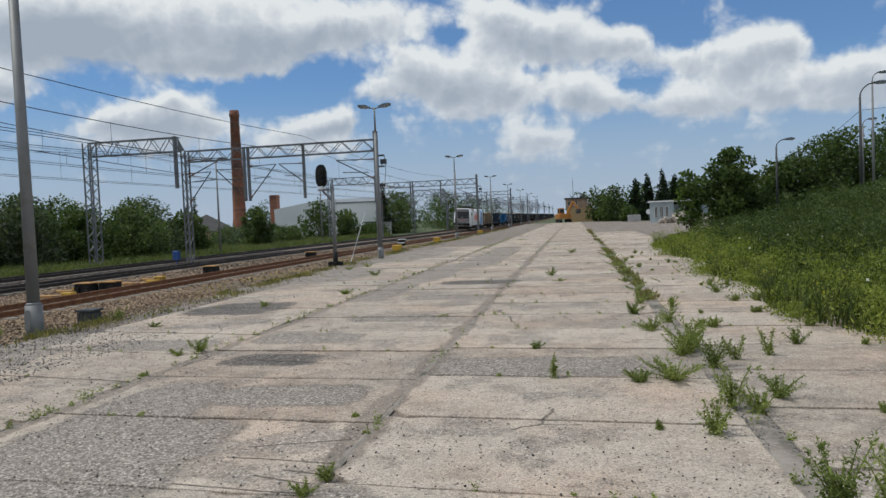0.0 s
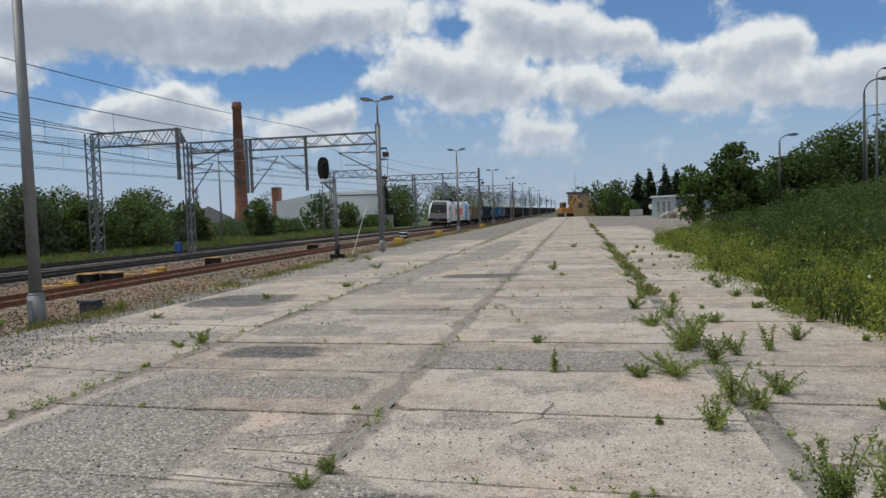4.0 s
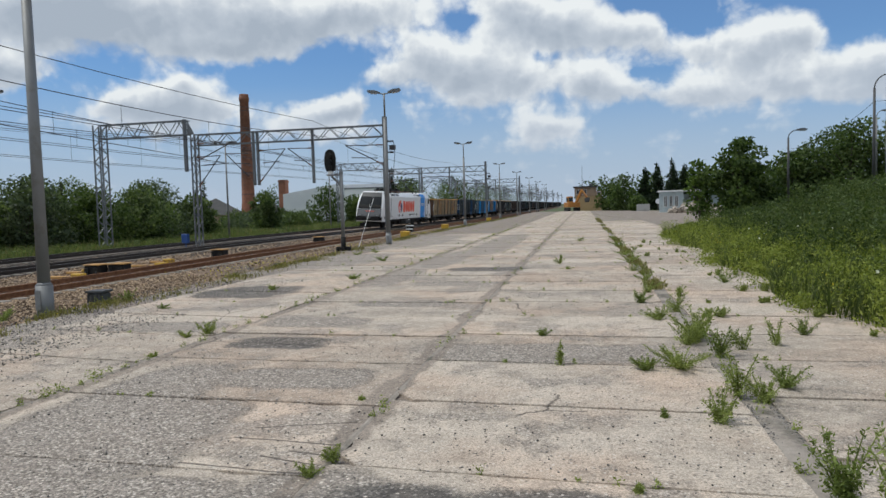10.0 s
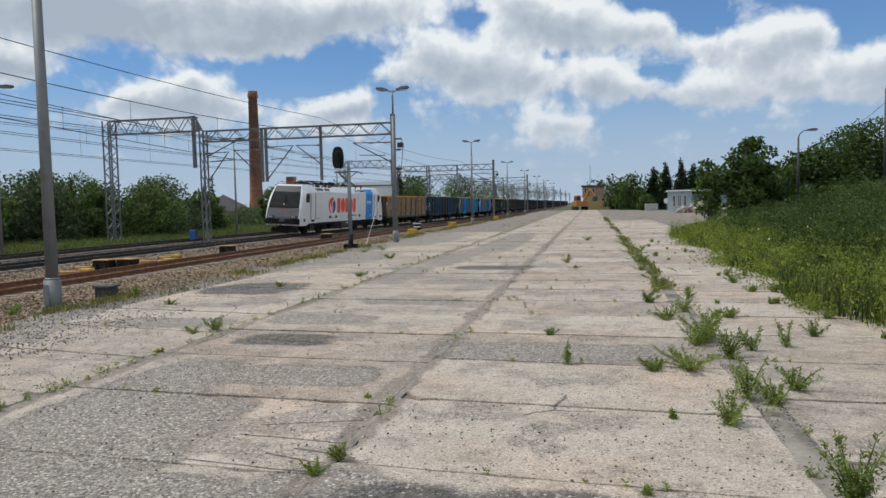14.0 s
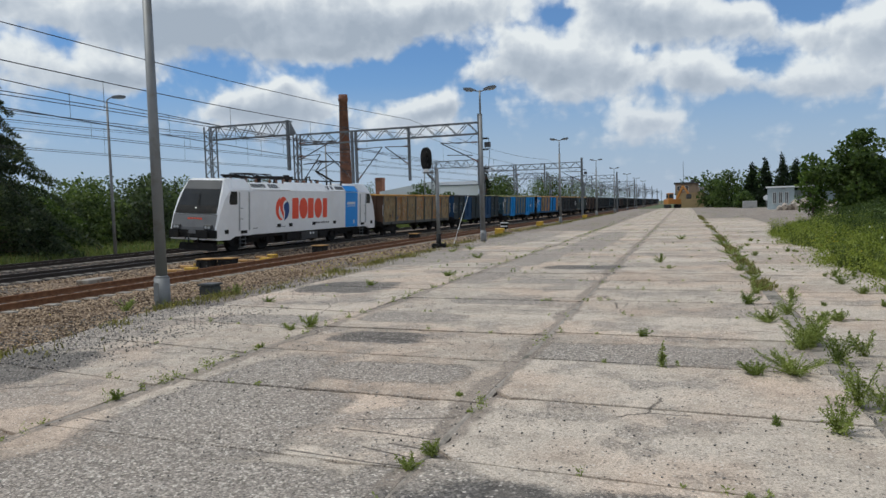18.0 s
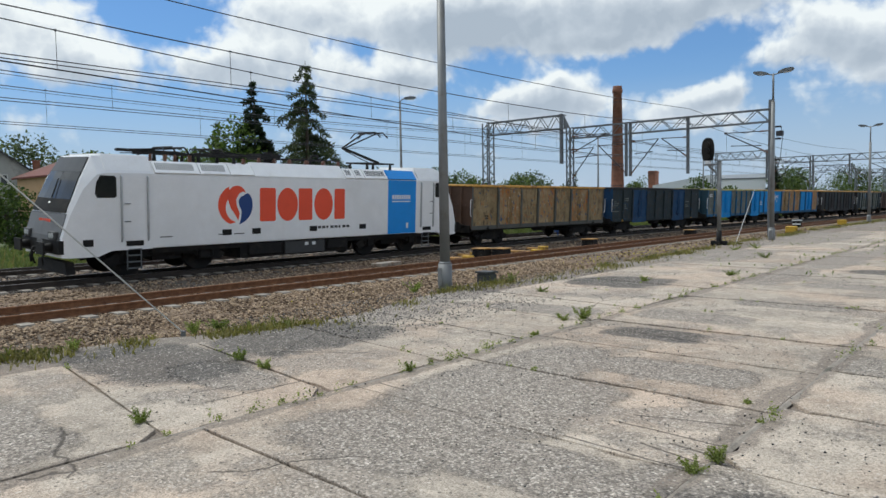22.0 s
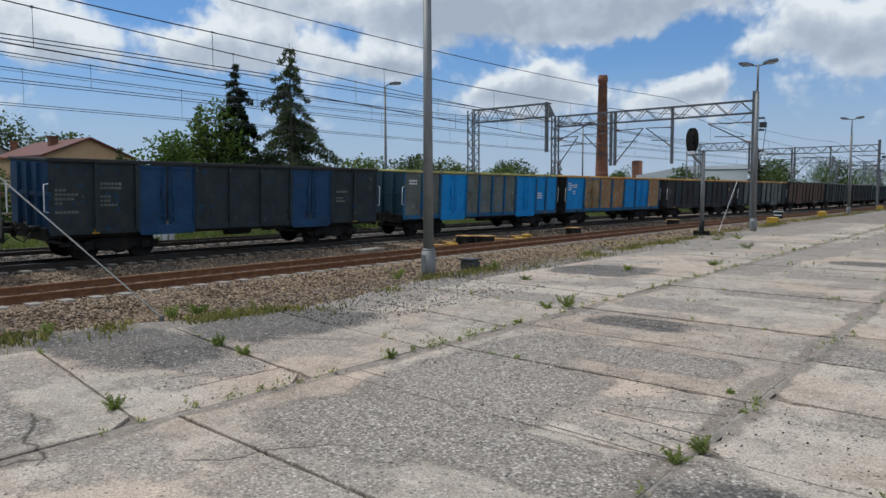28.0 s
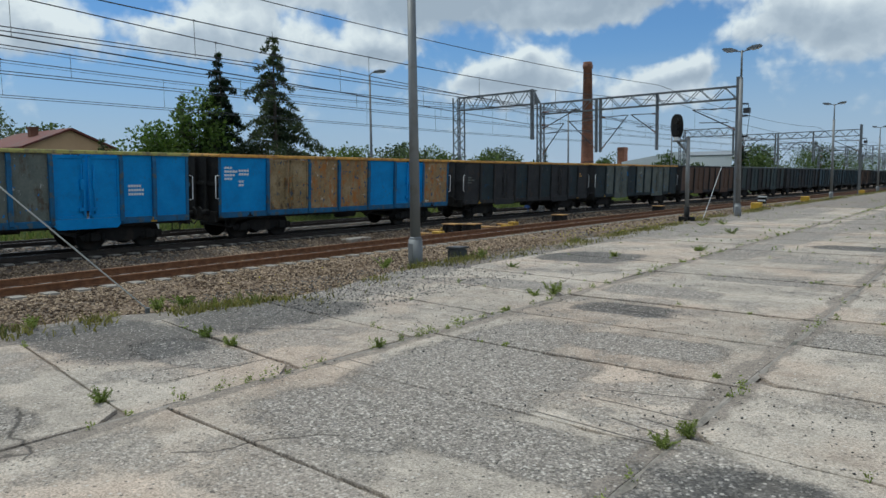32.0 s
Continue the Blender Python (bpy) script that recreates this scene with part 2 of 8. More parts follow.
def leaf_mat(name, dark, mid, light, rough=0.6, through=0.35):
    """Leaves: each leaf its own shade, dull gloss, and some light passing through."""
    m = mat(name, [dark, mid, light], 0.8, rough, bump=0, fine=8, island=0.36, spec=0.2)
    k = m.node_tree
    bs = [n for n in k.nodes if n.type == "BSDF_PRINCIPLED"][0]
    out = [n for n in k.nodes if n.type == "OUTPUT_MATERIAL"][0]
    tr = k.nodes.new("ShaderNodeBsdfTranslucent")
    src = bs.inputs["Base Color"].links[0].from_socket
    br = k.nodes.new("ShaderNodeMix")
    br.data_type, br.blend_type = "RGBA", "MULTIPLY"
    br.inputs[0].default_value = 1.0
    k.links.new(src, br.inputs[6])
    br.inputs[7].default_value = (1.5, 1.6, 0.8, 1)
    k.links.new(br.outputs[2], tr.inputs[0])
    mx = k.nodes.new("ShaderNodeMixShader")
    mx.inputs[0].default_value = through
    k.links.new(bs.outputs[0], mx.inputs[1])
    k.links.new(tr.outputs[0], mx.inputs[2])
    k.links.new(mx.outputs[0], out.inputs[0])
    return m


def g3(v, r=1.0, g=1.0, b=1.0):
    return (v * r, v * g, v * b)



def paving(name, light, wear, seams=(), cuts=()):
    """Worn concrete: smooth skin broken to exposed pebbles, stains, sand in the seams, and worn patches of pebbles and tar with a shape of their own."""
    m = bpy.data.materials.new(name)
    m.use_nodes = True
    k = NT(m.node_tree)
    pos = k.n("ShaderNodeNewGeometry").outputs["Position"]
    sep = k.n("ShaderNodeSeparateXYZ", ins={0: pos})
    a = k.noise(pos, 0.8, 6.0, 0.62)
    b = k.noise(pos, 5.5, 6.0, 0.68)
    c = k.noise(pos, 60.0, 4.0, 0.75)
    n1 = k.math("SUBTRACT", k.noise(pos, 2.2, 8.0, 0.70), 0.5)
    n2 = k.math("SUBTRACT", c, 0.5)
    f = k.math("ADD", k.math("ADD", k.math("MULTIPLY", a, 0.34), k.math("MULTIPLY", b, 0.36)), k.math("MULTIPLY", c, 0.30))
    f = k.math("ADD", f, k.math("MULTIPLY", k.math("SUBTRACT", k.n("ShaderNodeObjectInfo").outputs["Random"], 0.5), 0.11))
    col = k.ramp(f, [(0.37, tuple(x * 0.66 for x in light)), (0.50, light), (0.62, tuple(min(1, x * 1.24) for x in light))])
    # pinkish and greyish weathering
    col = k.mix(k.ramp(k.noise(pos, 0.45, 5.0, 0.6), [(0.45, (0, 0, 0)), (0.60, (0.9, 0.9, 0.9))]), col, (1.05, 0.955, 0.90), "MULTIPLY")
    col = k.mix(k.ramp(k.noise(pos, 1.9, 6.0, 0.7), [(0.52, (0, 0, 0)), (0.62, (0.8, 0.8, 0.8))]), col, (0.80, 0.79, 0.78), "MULTIPLY")
    # where the skin has gone: crisp-edged islands of pebbles
    isle = k.math("ADD", k.noise(pos, 0.75, 9.0, 0.66), k.math("MULTIPLY", n2, 0.16))
    grit = k.ramp(isle, [(0.535, (0, 0, 0)), (0.575, (0.72, 0.72, 0.72))])
    wob = k.math("ADD", k.math("MULTIPLY", n1, 2.7), k.math("MULTIPLY", n2, 1.5))
    tar = None
    # worn patches: x, y, half width, half length, kind
    for x, y, wx, wy, kind in wear:
        dx = k.math("DIVIDE", k.math("SUBTRACT", sep.outputs[0], x), wx)
        dy = k.math("DIVIDE", k.math("SUBTRACT", sep.outputs[1], y), wy)
        q = k.math("ADD", k.math("POWER", k.math("ABSOLUTE", dx), 3.0), k.math("POWER", k.math("ABSOLUTE", dy), 3.0))
        r = k.math("ADD", q, wob)
        g = k.n("ShaderNodeMapRange", ins={0: r, 1: 1.25, 2: 0.70, 3: 0.0, 4: 1.0}).outputs[0]
        if kind == "tar":
            tar = g if tar is None else k.math("MAXIMUM", tar, g)
        else:
            grit = k.math("MAXIMUM", grit, g)
    # sand and fine grit filling the lengthwise seams: x, half width
    sand = None
    for x, hw in seams:
        d = k.math("ABSOLUTE", k.math("SUBTRACT", sep.outputs[0], x))
        d = k.math("ADD", k.math("DIVIDE", d, hw), k.math("MULTIPLY", k.math("SUBTRACT", k.noise(pos, 0.9, 6.0, 0.6), 0.5), 4.6))
        d = k.math("ADD", d, k.math("MULTIPLY", n2, 0.5))
        g = k.n("ShaderNodeMapRange", ins={0: d, 1: 1.15, 2: 0.85, 3: 0.0, 4: 1.0}).outputs[0]
        sand = g if sand is None else k.math("MAXIMUM", sand, g)
    peb = k.n("ShaderNodeTexVoronoi", ins={"Vector": pos, "Scale": 52.0})
    shade = k.n("ShaderNodeSeparateColor", ins={0: peb.outputs["Color"]})
    gritcol = k.ramp(shade.outputs[0], [(0.0, (0.16, 0.141, 0.123)), (0.40, (0.325, 0.286, 0.250)), (0.80, (0.43, 0.378, 0.329)), (1.0, (0.66, 0.60, 0.53))])
    crev = k.n("ShaderNodeMapRange", ins={0: peb.outputs["Distance"], 1: 0.30, 2: 0.66, 3: 1.0, 4: 0.62}).outputs[0]
    gritcol = k.mix(1.0, gritcol, k.n("ShaderNodeCombineXYZ", ins={0: crev, 1: crev, 2: crev}).outputs[0], "MULTIPLY")
    tarcol = k.ramp(shade.outputs[1], [(0.0, (0.045, 0.043, 0.041)), (0.70, (0.105, 0.097, 0.090)), (0.90, (0.16, 0.148, 0.136)), (1.0, (0.36, 0.33, 0.30))])
    col = k.mix(k.math("MULTIPLY", grit, 0.86), col, gritcol)
    if sand is not None:
        col = k.mix(k.math("MULTIPLY", sand, 0.85), col, k.ramp(b, [(0.3, (0.20, 0.168, 0.140)), (0.7, (0.30, 0.252, 0.210))]))
    if tar is not None:
        col = k.mix(k.math("MULTIPLY", tar, 0.86), col, tarcol)
    # fine speckle of every shade, single pale and dark pebbles
    v2 = k.n("ShaderNodeTexVoronoi", ins={"Vector": pos, "Scale": 110.0})
    sp = k.n("ShaderNodeSeparateColor", ins={0: v2.outputs["Color"]}).outputs[0]
    col = k.mix(1.0, col, k.ramp(sp, [(0.0, (0.66, 0.65, 0.64)), (0.5, (1, 1, 1)), (1.0, (1.30, 1.29, 1.27))]), "MULTIPLY")
    vor = k.n("ShaderNodeTexVoronoi", ins={"Vector": pos, "Scale": 30.0})
    near = k.n("ShaderNodeMapRange", ins={0: vor.outputs["Distance"], 1: 0.34, 2: 0.27, 3: 0.0, 4: 1.0}).outputs[0]
    pick = k.n("ShaderNodeSeparateColor", ins={0: vor.outputs["Color"]})
    some = k.ramp(k.noise(pos, 1.1, 5.0, 0.6), [(0.35, (0.95, 0.95, 0.95)), (0.65, (0.72, 0.72, 0.72))])
    lightg = k.math("MULTIPLY", near, k.math("GREATER_THAN", pick.outputs[0], some))
    darkg = k.math("MULTIPLY", near, k.math("GREATER_THAN", pick.outputs[1], some))
    col = k.mix(k.math("MULTIPLY", lightg, 0.7), col, (0.66, 0.60, 0.53))
    col = k.mix(k.math("MULTIPLY", darkg, 0.75), col, (0.085, 0.072, 0.062))
    # hairline cracks
    vc = k.n("ShaderNodeTexVoronoi", feature="DISTANCE_TO_EDGE", ins={"Vector": k.n("ShaderNodeMix", data_type="VECTOR", ins={0: 0.25, 4: pos, 5: k.n("ShaderNodeTexNoise", ins={"Vector": pos, "Scale": 2.5, "Detail": 4.0}).outputs[1]}).outputs[1], "Scale": 0.42})
    crack = k.math("MULTIPLY", k.n("ShaderNodeMapRange", ins={0: vc.outputs[0], 1: 0.0045, 2: 0.0015, 3: 0.0, 4: 1.0}).outputs[0], k.math("GREATER_THAN", k.noise(pos, 0.33, 2.0), 0.56))
    # straight shallow cuts: two ends each
    for x0, y0, x1, y1 in cuts:
        L = math.hypot(x1 - x0, y1 - y0)
        ux, uy = (x1 - x0) / L, (y1 - y0) / L
        px, py = k.math("SUBTRACT", sep.outputs[0], x0), k.math("SUBTRACT", sep.outputs[1], y0)
        al = k.math("ADD", k.math("MULTIPLY", px, ux), k.math("MULTIPLY", py, uy))
        ac = k.math("ADD", k.math("SUBTRACT", k.math("MULTIPLY", py, ux), k.math("MULTIPLY", px, uy)), k.math("MULTIPLY", n1, 0.05))
        inl = k.math("MULTIPLY", k.math("GREATER_THAN", al, 0.0), k.math("LESS_THAN", al, L))
        crack = k.math("MAXIMUM", crack, k.math("MULTIPLY", inl, k.n("ShaderNodeMapRange", ins={0: k.math("ABSOLUTE", ac), 1: 0.013, 2: 0.006, 3: 0.0, 4: 1.0}).outputs[0]))
    col = k.mix(k.math("MULTIPLY", crack, 0.72), col, (0.06, 0.05, 0.042))
    bs = k.n("ShaderNodeBsdfPrincipled", ins={"Base Color": col, "Roughness": 0.92, "Specular IOR Level": 0.25})
    hgt = k.math("ADD", f, k.math("MULTIPLY", k.math("SUBTRACT", lightg, k.math("MULTIPLY", crack, 3.0)), 0.2))
    hgt = k.math("ADD", hgt, k.math("MULTIPLY", sp, 0.10))
    hgt = k.math("SUBTRACT", hgt, k.math("MULTIPLY", grit, k.math("MULTIPLY_ADD", peb.outputs["Distance"], 0.55, 0.22)))
    bp = k.n("ShaderNodeBump", ins={"Strength": 0.8, "Distance": 0.02, "Height": hgt})
    k.link(bp.outputs[0], bs.inputs["Normal"])
    k.link(bs.outputs[0], k.n("ShaderNodeOutputMaterial").inputs[0])
    return m


WEAR = [(-3.62, 7.88, 0.66, 0.36, "tar"), (-7.2, 3.45, 1.25, 0.72, "tar"), (-7.0, 5.3, 0.85, 1.15, "tar"), (-6.55, 12.9, 1.0, 0.95, "tar"), (-7.5, 7.2, 0.55, 1.0, "grit"), (-8.2, 8.6, 0.7, 1.5, "grit"),
        (-3.85, 5.2, 0.55, 1.55, "grit"), (-3.25, 4.45, 0.62, 1.0, "grit"), (-2.75, 6.2, 0.75, 0.42, "grit"), (-3.55, 3.2, 0.75, 0.55, "grit"), (-2.5, 3.35, 0.9, 0.36, "grit"), (-3.75, 9.35, 0.75, 0.45, "grit"),
        (-0.2, 3.3, 1.4, 0.50, "tar"), (-1.55, 3.5, 0.45, 0.5, "grit"), (-4.3, 15.6, 0.5, 2.0, "grit"), (-4.1, 21.0, 0.6, 3.5, "grit"), (-6.0, 3.55, 0.75, 0.35, "grit"), (-5.9, 8.9, 1.0, 0.40, "grit"),
        (-2.9, 11.2, 0.9, 0.35, "grit"), (-6.0, 1.4, 1.2, 0.5, "grit"), (-7.6, 21, 1.4, 3.0, "grit"), (-0.4, 7.45, 1.2, 0.50, "grit"), (-2.4, 17.3, 1.0, 0.6, "tar"), (-2.6, 14.2, 1.0, 0.5, "grit"), (-3.4, 30.0, 0.8, 8.0, "grit"), (-7.5, 33.0, 1.5, 6.0, "grit")]
SEAMS = [(-1.64, 0.12), (-4.66, 0.09)]
CUTS = [(-2.58, 3.99, -1.66, 3.90), (-2.1, 4.17, -1.67, 4.05), (-1.95, 4.28, -1.66, 4.22), (-2.46, 4.50, -1.66, 4.42), (-2.4, 4.72, -1.68, 4.92), (-5.67, 3.0, -5.59, 3.37), (-5.31, 2.92, -5.24, 3.83), (-4.63, 4.24, -4.23, 4.20)]
M_CONC = paving("worn_concrete", (0.432, 0.374, 0.312), WEAR, SEAMS, CUTS)
M_ASPH = paving("worn_asphalt", (0.235, 0.205, 0.176), WEAR)
M_SOIL = mat("soil", [(0.05, 0.045, 0.035), (0.11, 0.095, 0.07), (0.17, 0.15, 0.115)], 5.0, 0.95, bump=0.5)
M_GRASSG = mat("grass_ground", [(0.030, 0.042, 0.014), (0.060, 0.085, 0.026), (0.105, 0.12, 0.045)], 1.5, 0.95, bump=0.4, fine=18, stain=(0.095, 0.10, 0.04), stain_scale=0.12)
M_BALL = mat("ballast_bed", [(0.07, 0.044, 0.027), (0.165, 0.112, 0.072), (0.29, 0.215, 0.145)], 9.0, 0.95, bump=0.9, fine=30, stain=(0.11, 0.09, 0.07), stain_scale=0.4)
M_STONE = mat("ballast_stone", [(0.085, 0.054, 0.032), (0.215, 0.145, 0.088), (0.42, 0.315, 0.21)], 4.0, 0.9, bump=0.2, fine=40, island=0.75)
# oily stones, with the shade around the used rails put into their colour
M_STONED = mat("oily_shaded_stone", [(0.018, 0.015, 0.013), (0.042, 0.036, 0.031), (0.085, 0.072, 0.062)], 4.0, 0.85, bump=0.2, fine=40, island=0.7)
M_RUST = mat("rail_rust", [(0.085, 0.038, 0.019), (0.185, 0.083, 0.038), (0.29, 0.14, 0.066)], 6.0, 0.75, metal=0.2, bump=0.25)
# oily rail steel, its colour also darkened to stand for shade
M_RAILD = mat("oily_shaded_rail", [(0.018, 0.014, 0.012), (0.035, 0.027, 0.022), (0.06, 0.045, 0.036)], 6.0, 0.6, metal=0.2, bump=0.2)
M_RAILTOP = mat("rail_head", [(0.22, 0.17, 0.14), (0.40, 0.36, 0.33)], 9.0, 0.38, metal=0.8, bump=0.05)
M_SLEEP = mat("sleeper_concrete", [(0.19, 0.168, 0.142), (0.36, 0.325, 0.28)], 3.0, 0.9, bump=0.2, stain=(0.16, 0.11, 0.075), stain_scale=2.0)
M_GALV = mat("galvanised_steel", [(0.12, 0.13, 0.14), (0.19, 0.20, 0.21)], 3.0, 0.6, metal=0.35, bump=0.06)
M_POLE = mat("grey_pole", [(0.16, 0.165, 0.17), (0.23, 0.235, 0.24)], 1.5, 0.6, metal=0.25, bump=0.06, stain=(0.16, 0.155, 0.145), stain_scale=1.6)
M_WIRE = mat("wire", [(0.03, 0.03, 0.034), (0.06, 0.06, 0.065)], 4.0, 0.5, metal=0.5, bump=0)
M_BLACK = mat("black_steel", [(0.006, 0.006, 0.007), (0.014, 0.0135, 0.013)], 4.0, 0.75, bump=0.15, spec=0.3, stain=(0.022, 0.019, 0.016), stain_scale=2.0)
M_DARK = mat("dark_grey", [(0.035, 0.036, 0.038), (0.06, 0.061, 0.063)], 3.0, 0.6, bump=0.1)


# ---- mesh helpers ----
def box(bm, x0, y0, z0, x1, y1, z1, m=None):
    v = [bm.verts.new((m @ Vector(c)) if m else c) for c in ((x0, y0, z0), (x1, y0, z0), (x1, y1, z0), (x0, y1, z0), (x0, y0, z1), (x1, y0, z1), (x1, y1, z1), (x0, y1, z1))]
    for f in ((3, 2, 1, 0), (4, 5, 6, 7), (0, 1, 5, 4), (1, 2, 6, 5), (2, 3, 7, 6), (3, 0, 4, 7)):
        bm.faces.new([v[i] for i in f])
    return v


def bbox(bm, x0, y0, z0, x1, y1, z1, b=0.01):
    """A box with chamfered long edges."""
    n0 = len(bm.verts)
    box(bm, x0, y0, z0, x1, y1, z1)
    bm.verts.ensure_lookup_table()
    vs = set(bm.verts[n0:])
    es = [e for e in bm.edges if e.verts[0] in vs and e.verts[1] in vs]
    bmesh.ops.bevel(bm, geom=es, offset=b, segments=1, affect="EDGES")


def cyl(bm, p0, p1, r0, r1=None, n=10, caps=True):
    r1 = r0 if r1 is None else r1
    p0, p1 = Vector(p0), Vector(p1)
    d = (p1 - p0).normalized()
    u = d.orthogonal().normalized()
    w = d.cross(u)
    a = [bm.verts.new(p0 + (u * math.cos(2 * math.pi * i / n) + w * math.sin(2 * math.pi * i / n)) * r0) for i in range(n)]
    b = [bm.verts.new(p1 + (u * math.cos(2 * math.pi * i / n) + w * math.sin(2 * math.pi * i / n)) * r1) for i in range(n)]
    for i in range(n):
        f = bm.faces.new((a[i], a[(i + 1) % n], b[(i + 1) % n], b[i]))
        f.smooth = n > 6
    if caps:
        bm.faces.new(a[::-1])
        bm.faces.new(b)


def tube(bm, pts, r, n=8):
    """One bent pipe through the points."""
    pts = [Vector(q) for q in pts]
    rings = []
    u = None
    for i, q in enumerate(pts):
        d = (pts[min(i + 1, len(pts) - 1)] - pts[max(i - 1, 0)]).normalized()
        u = d.orthogonal().normalized() if u is None else (u - d * u.dot(d)).normalized()
        w = d.cross(u)
        rings.append([bm.verts.new(q + (u * math.cos(2 * math.pi * k / n) + w * math.sin(2 * math.pi * k / n)) * r) for k in range(n)])
    for a, b in zip(rings, rings[1:]):
        for k in range(n):
            bm.faces.new((a[k], a[(k + 1) % n], b[(k + 1) % n], b[k])).smooth = True
    bm.faces.new(rings[0][::-1])
    bm.faces.new(rings[-1])


def bar(bm, p0, p1, w, h=None):
    """A square bar between two points."""
    h = h or w
    p0, p1 = Vector(p0), Vector(p1)
    d = (p1 - p0)
    m = Matrix.Translation(p0) @ d.to_track_quat("Z", "Y").to_matrix().to_4x4()
    box(bm, -w / 2, -h / 2, 0, w / 2, h / 2, d.length, m)


def prism(bm, outline, axis, a, b):
    """An outline of 2D points swept along an axis from a to b. axis x: points are (y, z); y: (x, z); z: (x, y)."""
    def at(p, s):
        return {"x": (s, p[0], p[1]), "y": (p[0], s, p[1]), "z": (p[0], p[1], s)}[axis]
    lo = [bm.verts.new(at(p, a)) for p in outline]
    hi = [bm.verts.new(at(p, b)) for p in outline]
    n = len(outline)
    for i in range(n):
        bm.faces.new((lo[i], lo[(i + 1) % n], hi[(i + 1) % n], hi[i]))
    bm.faces.new(lo[::-1])
    bm.faces.new(hi)


def finish(bm, name, material):
    bmesh.ops.recalc_face_normals(bm, faces=bm.faces)
    me = bpy.data.meshes.new(name)
    bm.to_mesh(me)
    bm.free()
    for m in (material if isinstance(material, (list, tuple)) else [material]):
        me.materials.append(m)
    return me


def part(name, bm, material, parent, label="", at=None):
    """One mesh object under a thing or a part."""
    ob = new(name, bm if isinstance(bm, bpy.types.Mesh) else finish(bm, name, material))
    ob.parent = parent
    if at is not None:
        ob.matrix_basis = at
    if label:
        ob["label"] = label
    return ob


def thing(name, label, category, m=None, group="", kind="", mesh=None):
    ob = new(name, mesh)
    if m is not None:
        ob.matrix_basis = m
    return tagged(ob, label, category, group, kind)


def raw(name, verts, faces, material, smooth=False):
    me = bpy.data.meshes.new(name)
    if isinstance(verts, np.ndarray) and isinstance(faces, np.ndarray):
        k = faces.shape[1]
        me.vertices.add(len(verts))
        me.vertices.foreach_set("co", np.ascontiguousarray(verts, dtype=np.float32).ravel())
        me.loops.add(faces.size)
        me.loops.foreach_set("vertex_index", np.ascontiguousarray(faces, dtype=np.int32).ravel())
        me.polygons.add(len(faces))
        me.polygons.foreach_set("loop_start", np.arange(0, faces.size, k, dtype=np.int32))
        me.update(calc_edges=True)
    else:
        me.from_pydata([tuple(v) for v in verts] if not isinstance(verts, np.ndarray) else verts.tolist(), [], faces if isinstance(faces, list) else faces.tolist())
    for m in (material if isinstance(material, (list, tuple)) else [material]):
        me.materials.append(m)
    if smooth:
        me.polygons.foreach_set("use_smooth", [True] * len(me.polygons))
    me.update()
    return me


def B():
    return bmesh.new()


# ---- plan ----
RAIL_Z = -0.45


def smooth01(s):
    s = np.clip(s, 0.0, 1.0)
    return s * s * (3 - 2 * s)


def track2(y):
    return -23.25 + 4.0 * float(smooth01((y - 30) / 90.0))


def track1(y):
    return -16.45 + 2.0 * float(smooth01((y - 40) / 90.0))


def track3(y):
    return track2(y) - 5.4


def bank(x, y):
    """Height of the overgrown bank beside the yard."""
    edge = 3.9 + 0.35 * math.sin(y * 0.35) + 0.25 * math.sin(y * 0.9 + 1) + 9.0 * float(smooth01((y - 24) / 40.0))
    s = float(smooth01((x - edge) / 9.0))
    end = 1.0 - float(smooth01((y - 46) / 26.0))
    return s * end * (1.55 + 0.14 * math.sin(x * 0.5 + y * 0.3) + 0.02 * max(0.0, min(30.0, x - 12)))


EDGE_Y = (-30, 1, 2.5, 4.1, 4.9, 6.1, 6.9, 7.8, 10, 13.7, 17, 21, 30, 40, 400)
EDGE_X = (-9.2, -9.0, -8.9, -8.6, -8.2, -7.88, -7.85, -8.05, -8.8, -8.55, -8.85, -8.9, -9.3, -9.65, -9.65)


def yard_edge(y):
    """Where the paved yard ends towards the tracks."""
    return float(np.interp(y, EDGE_Y, EDGE_X)) + 0.05 * math.sin(y * 2.1)


def height(x, y):
    ed = yard_edge(y)
    if x < ed:
        d = float(smooth01((ed - x) / 1.6))
        h = -0.06 - 1.05 * d
        if x < -24.5:
            h += 0.16 * float(smooth01((-24.5 - x) / 3.0))
        return h
    return -0.06 + bank(x, y)


# ---- ground ----
def lines(stops):
    out = []
    for a, b, n in stops:
        out += [a + (b - a) * i / n for i in range(n)]
    return out + [stops[-1][1]]


def build_ground():
    xs = lines([(-3000, -200, 8), (-200, -60, 10), (-60, -30, 10), (-30, -11, 14), (-11, -7.5, 12), (-7.5, 2, 4), (2, 26, 40), (26, 60, 8), (60, 300, 8), (300, 3000, 6)])
    ys = lines([(-300, -30, 6), (-30, 80, 90), (80, 300, 22), (300, 3500, 10)])
    v = [(x, y, height(x, y) + (0.06 * noise.noise((x * 0.7, y * 0.7, 0)) if x > 5 or x < -29 else 0)) for y in ys for x in xs]
    nx = len(xs)
    f = [(j * nx + i, j * nx + i + 1, (j + 1) * nx + i + 1, (j + 1) * nx + i) for j in range(len(ys) - 1) for i in range(nx - 1)]
    thing("ground", "flat grassy ground with bare soil and an overgrown bank", "ground", kind="structure", mesh=raw("ground", v, f, M_GRASSG, True))


build_ground()


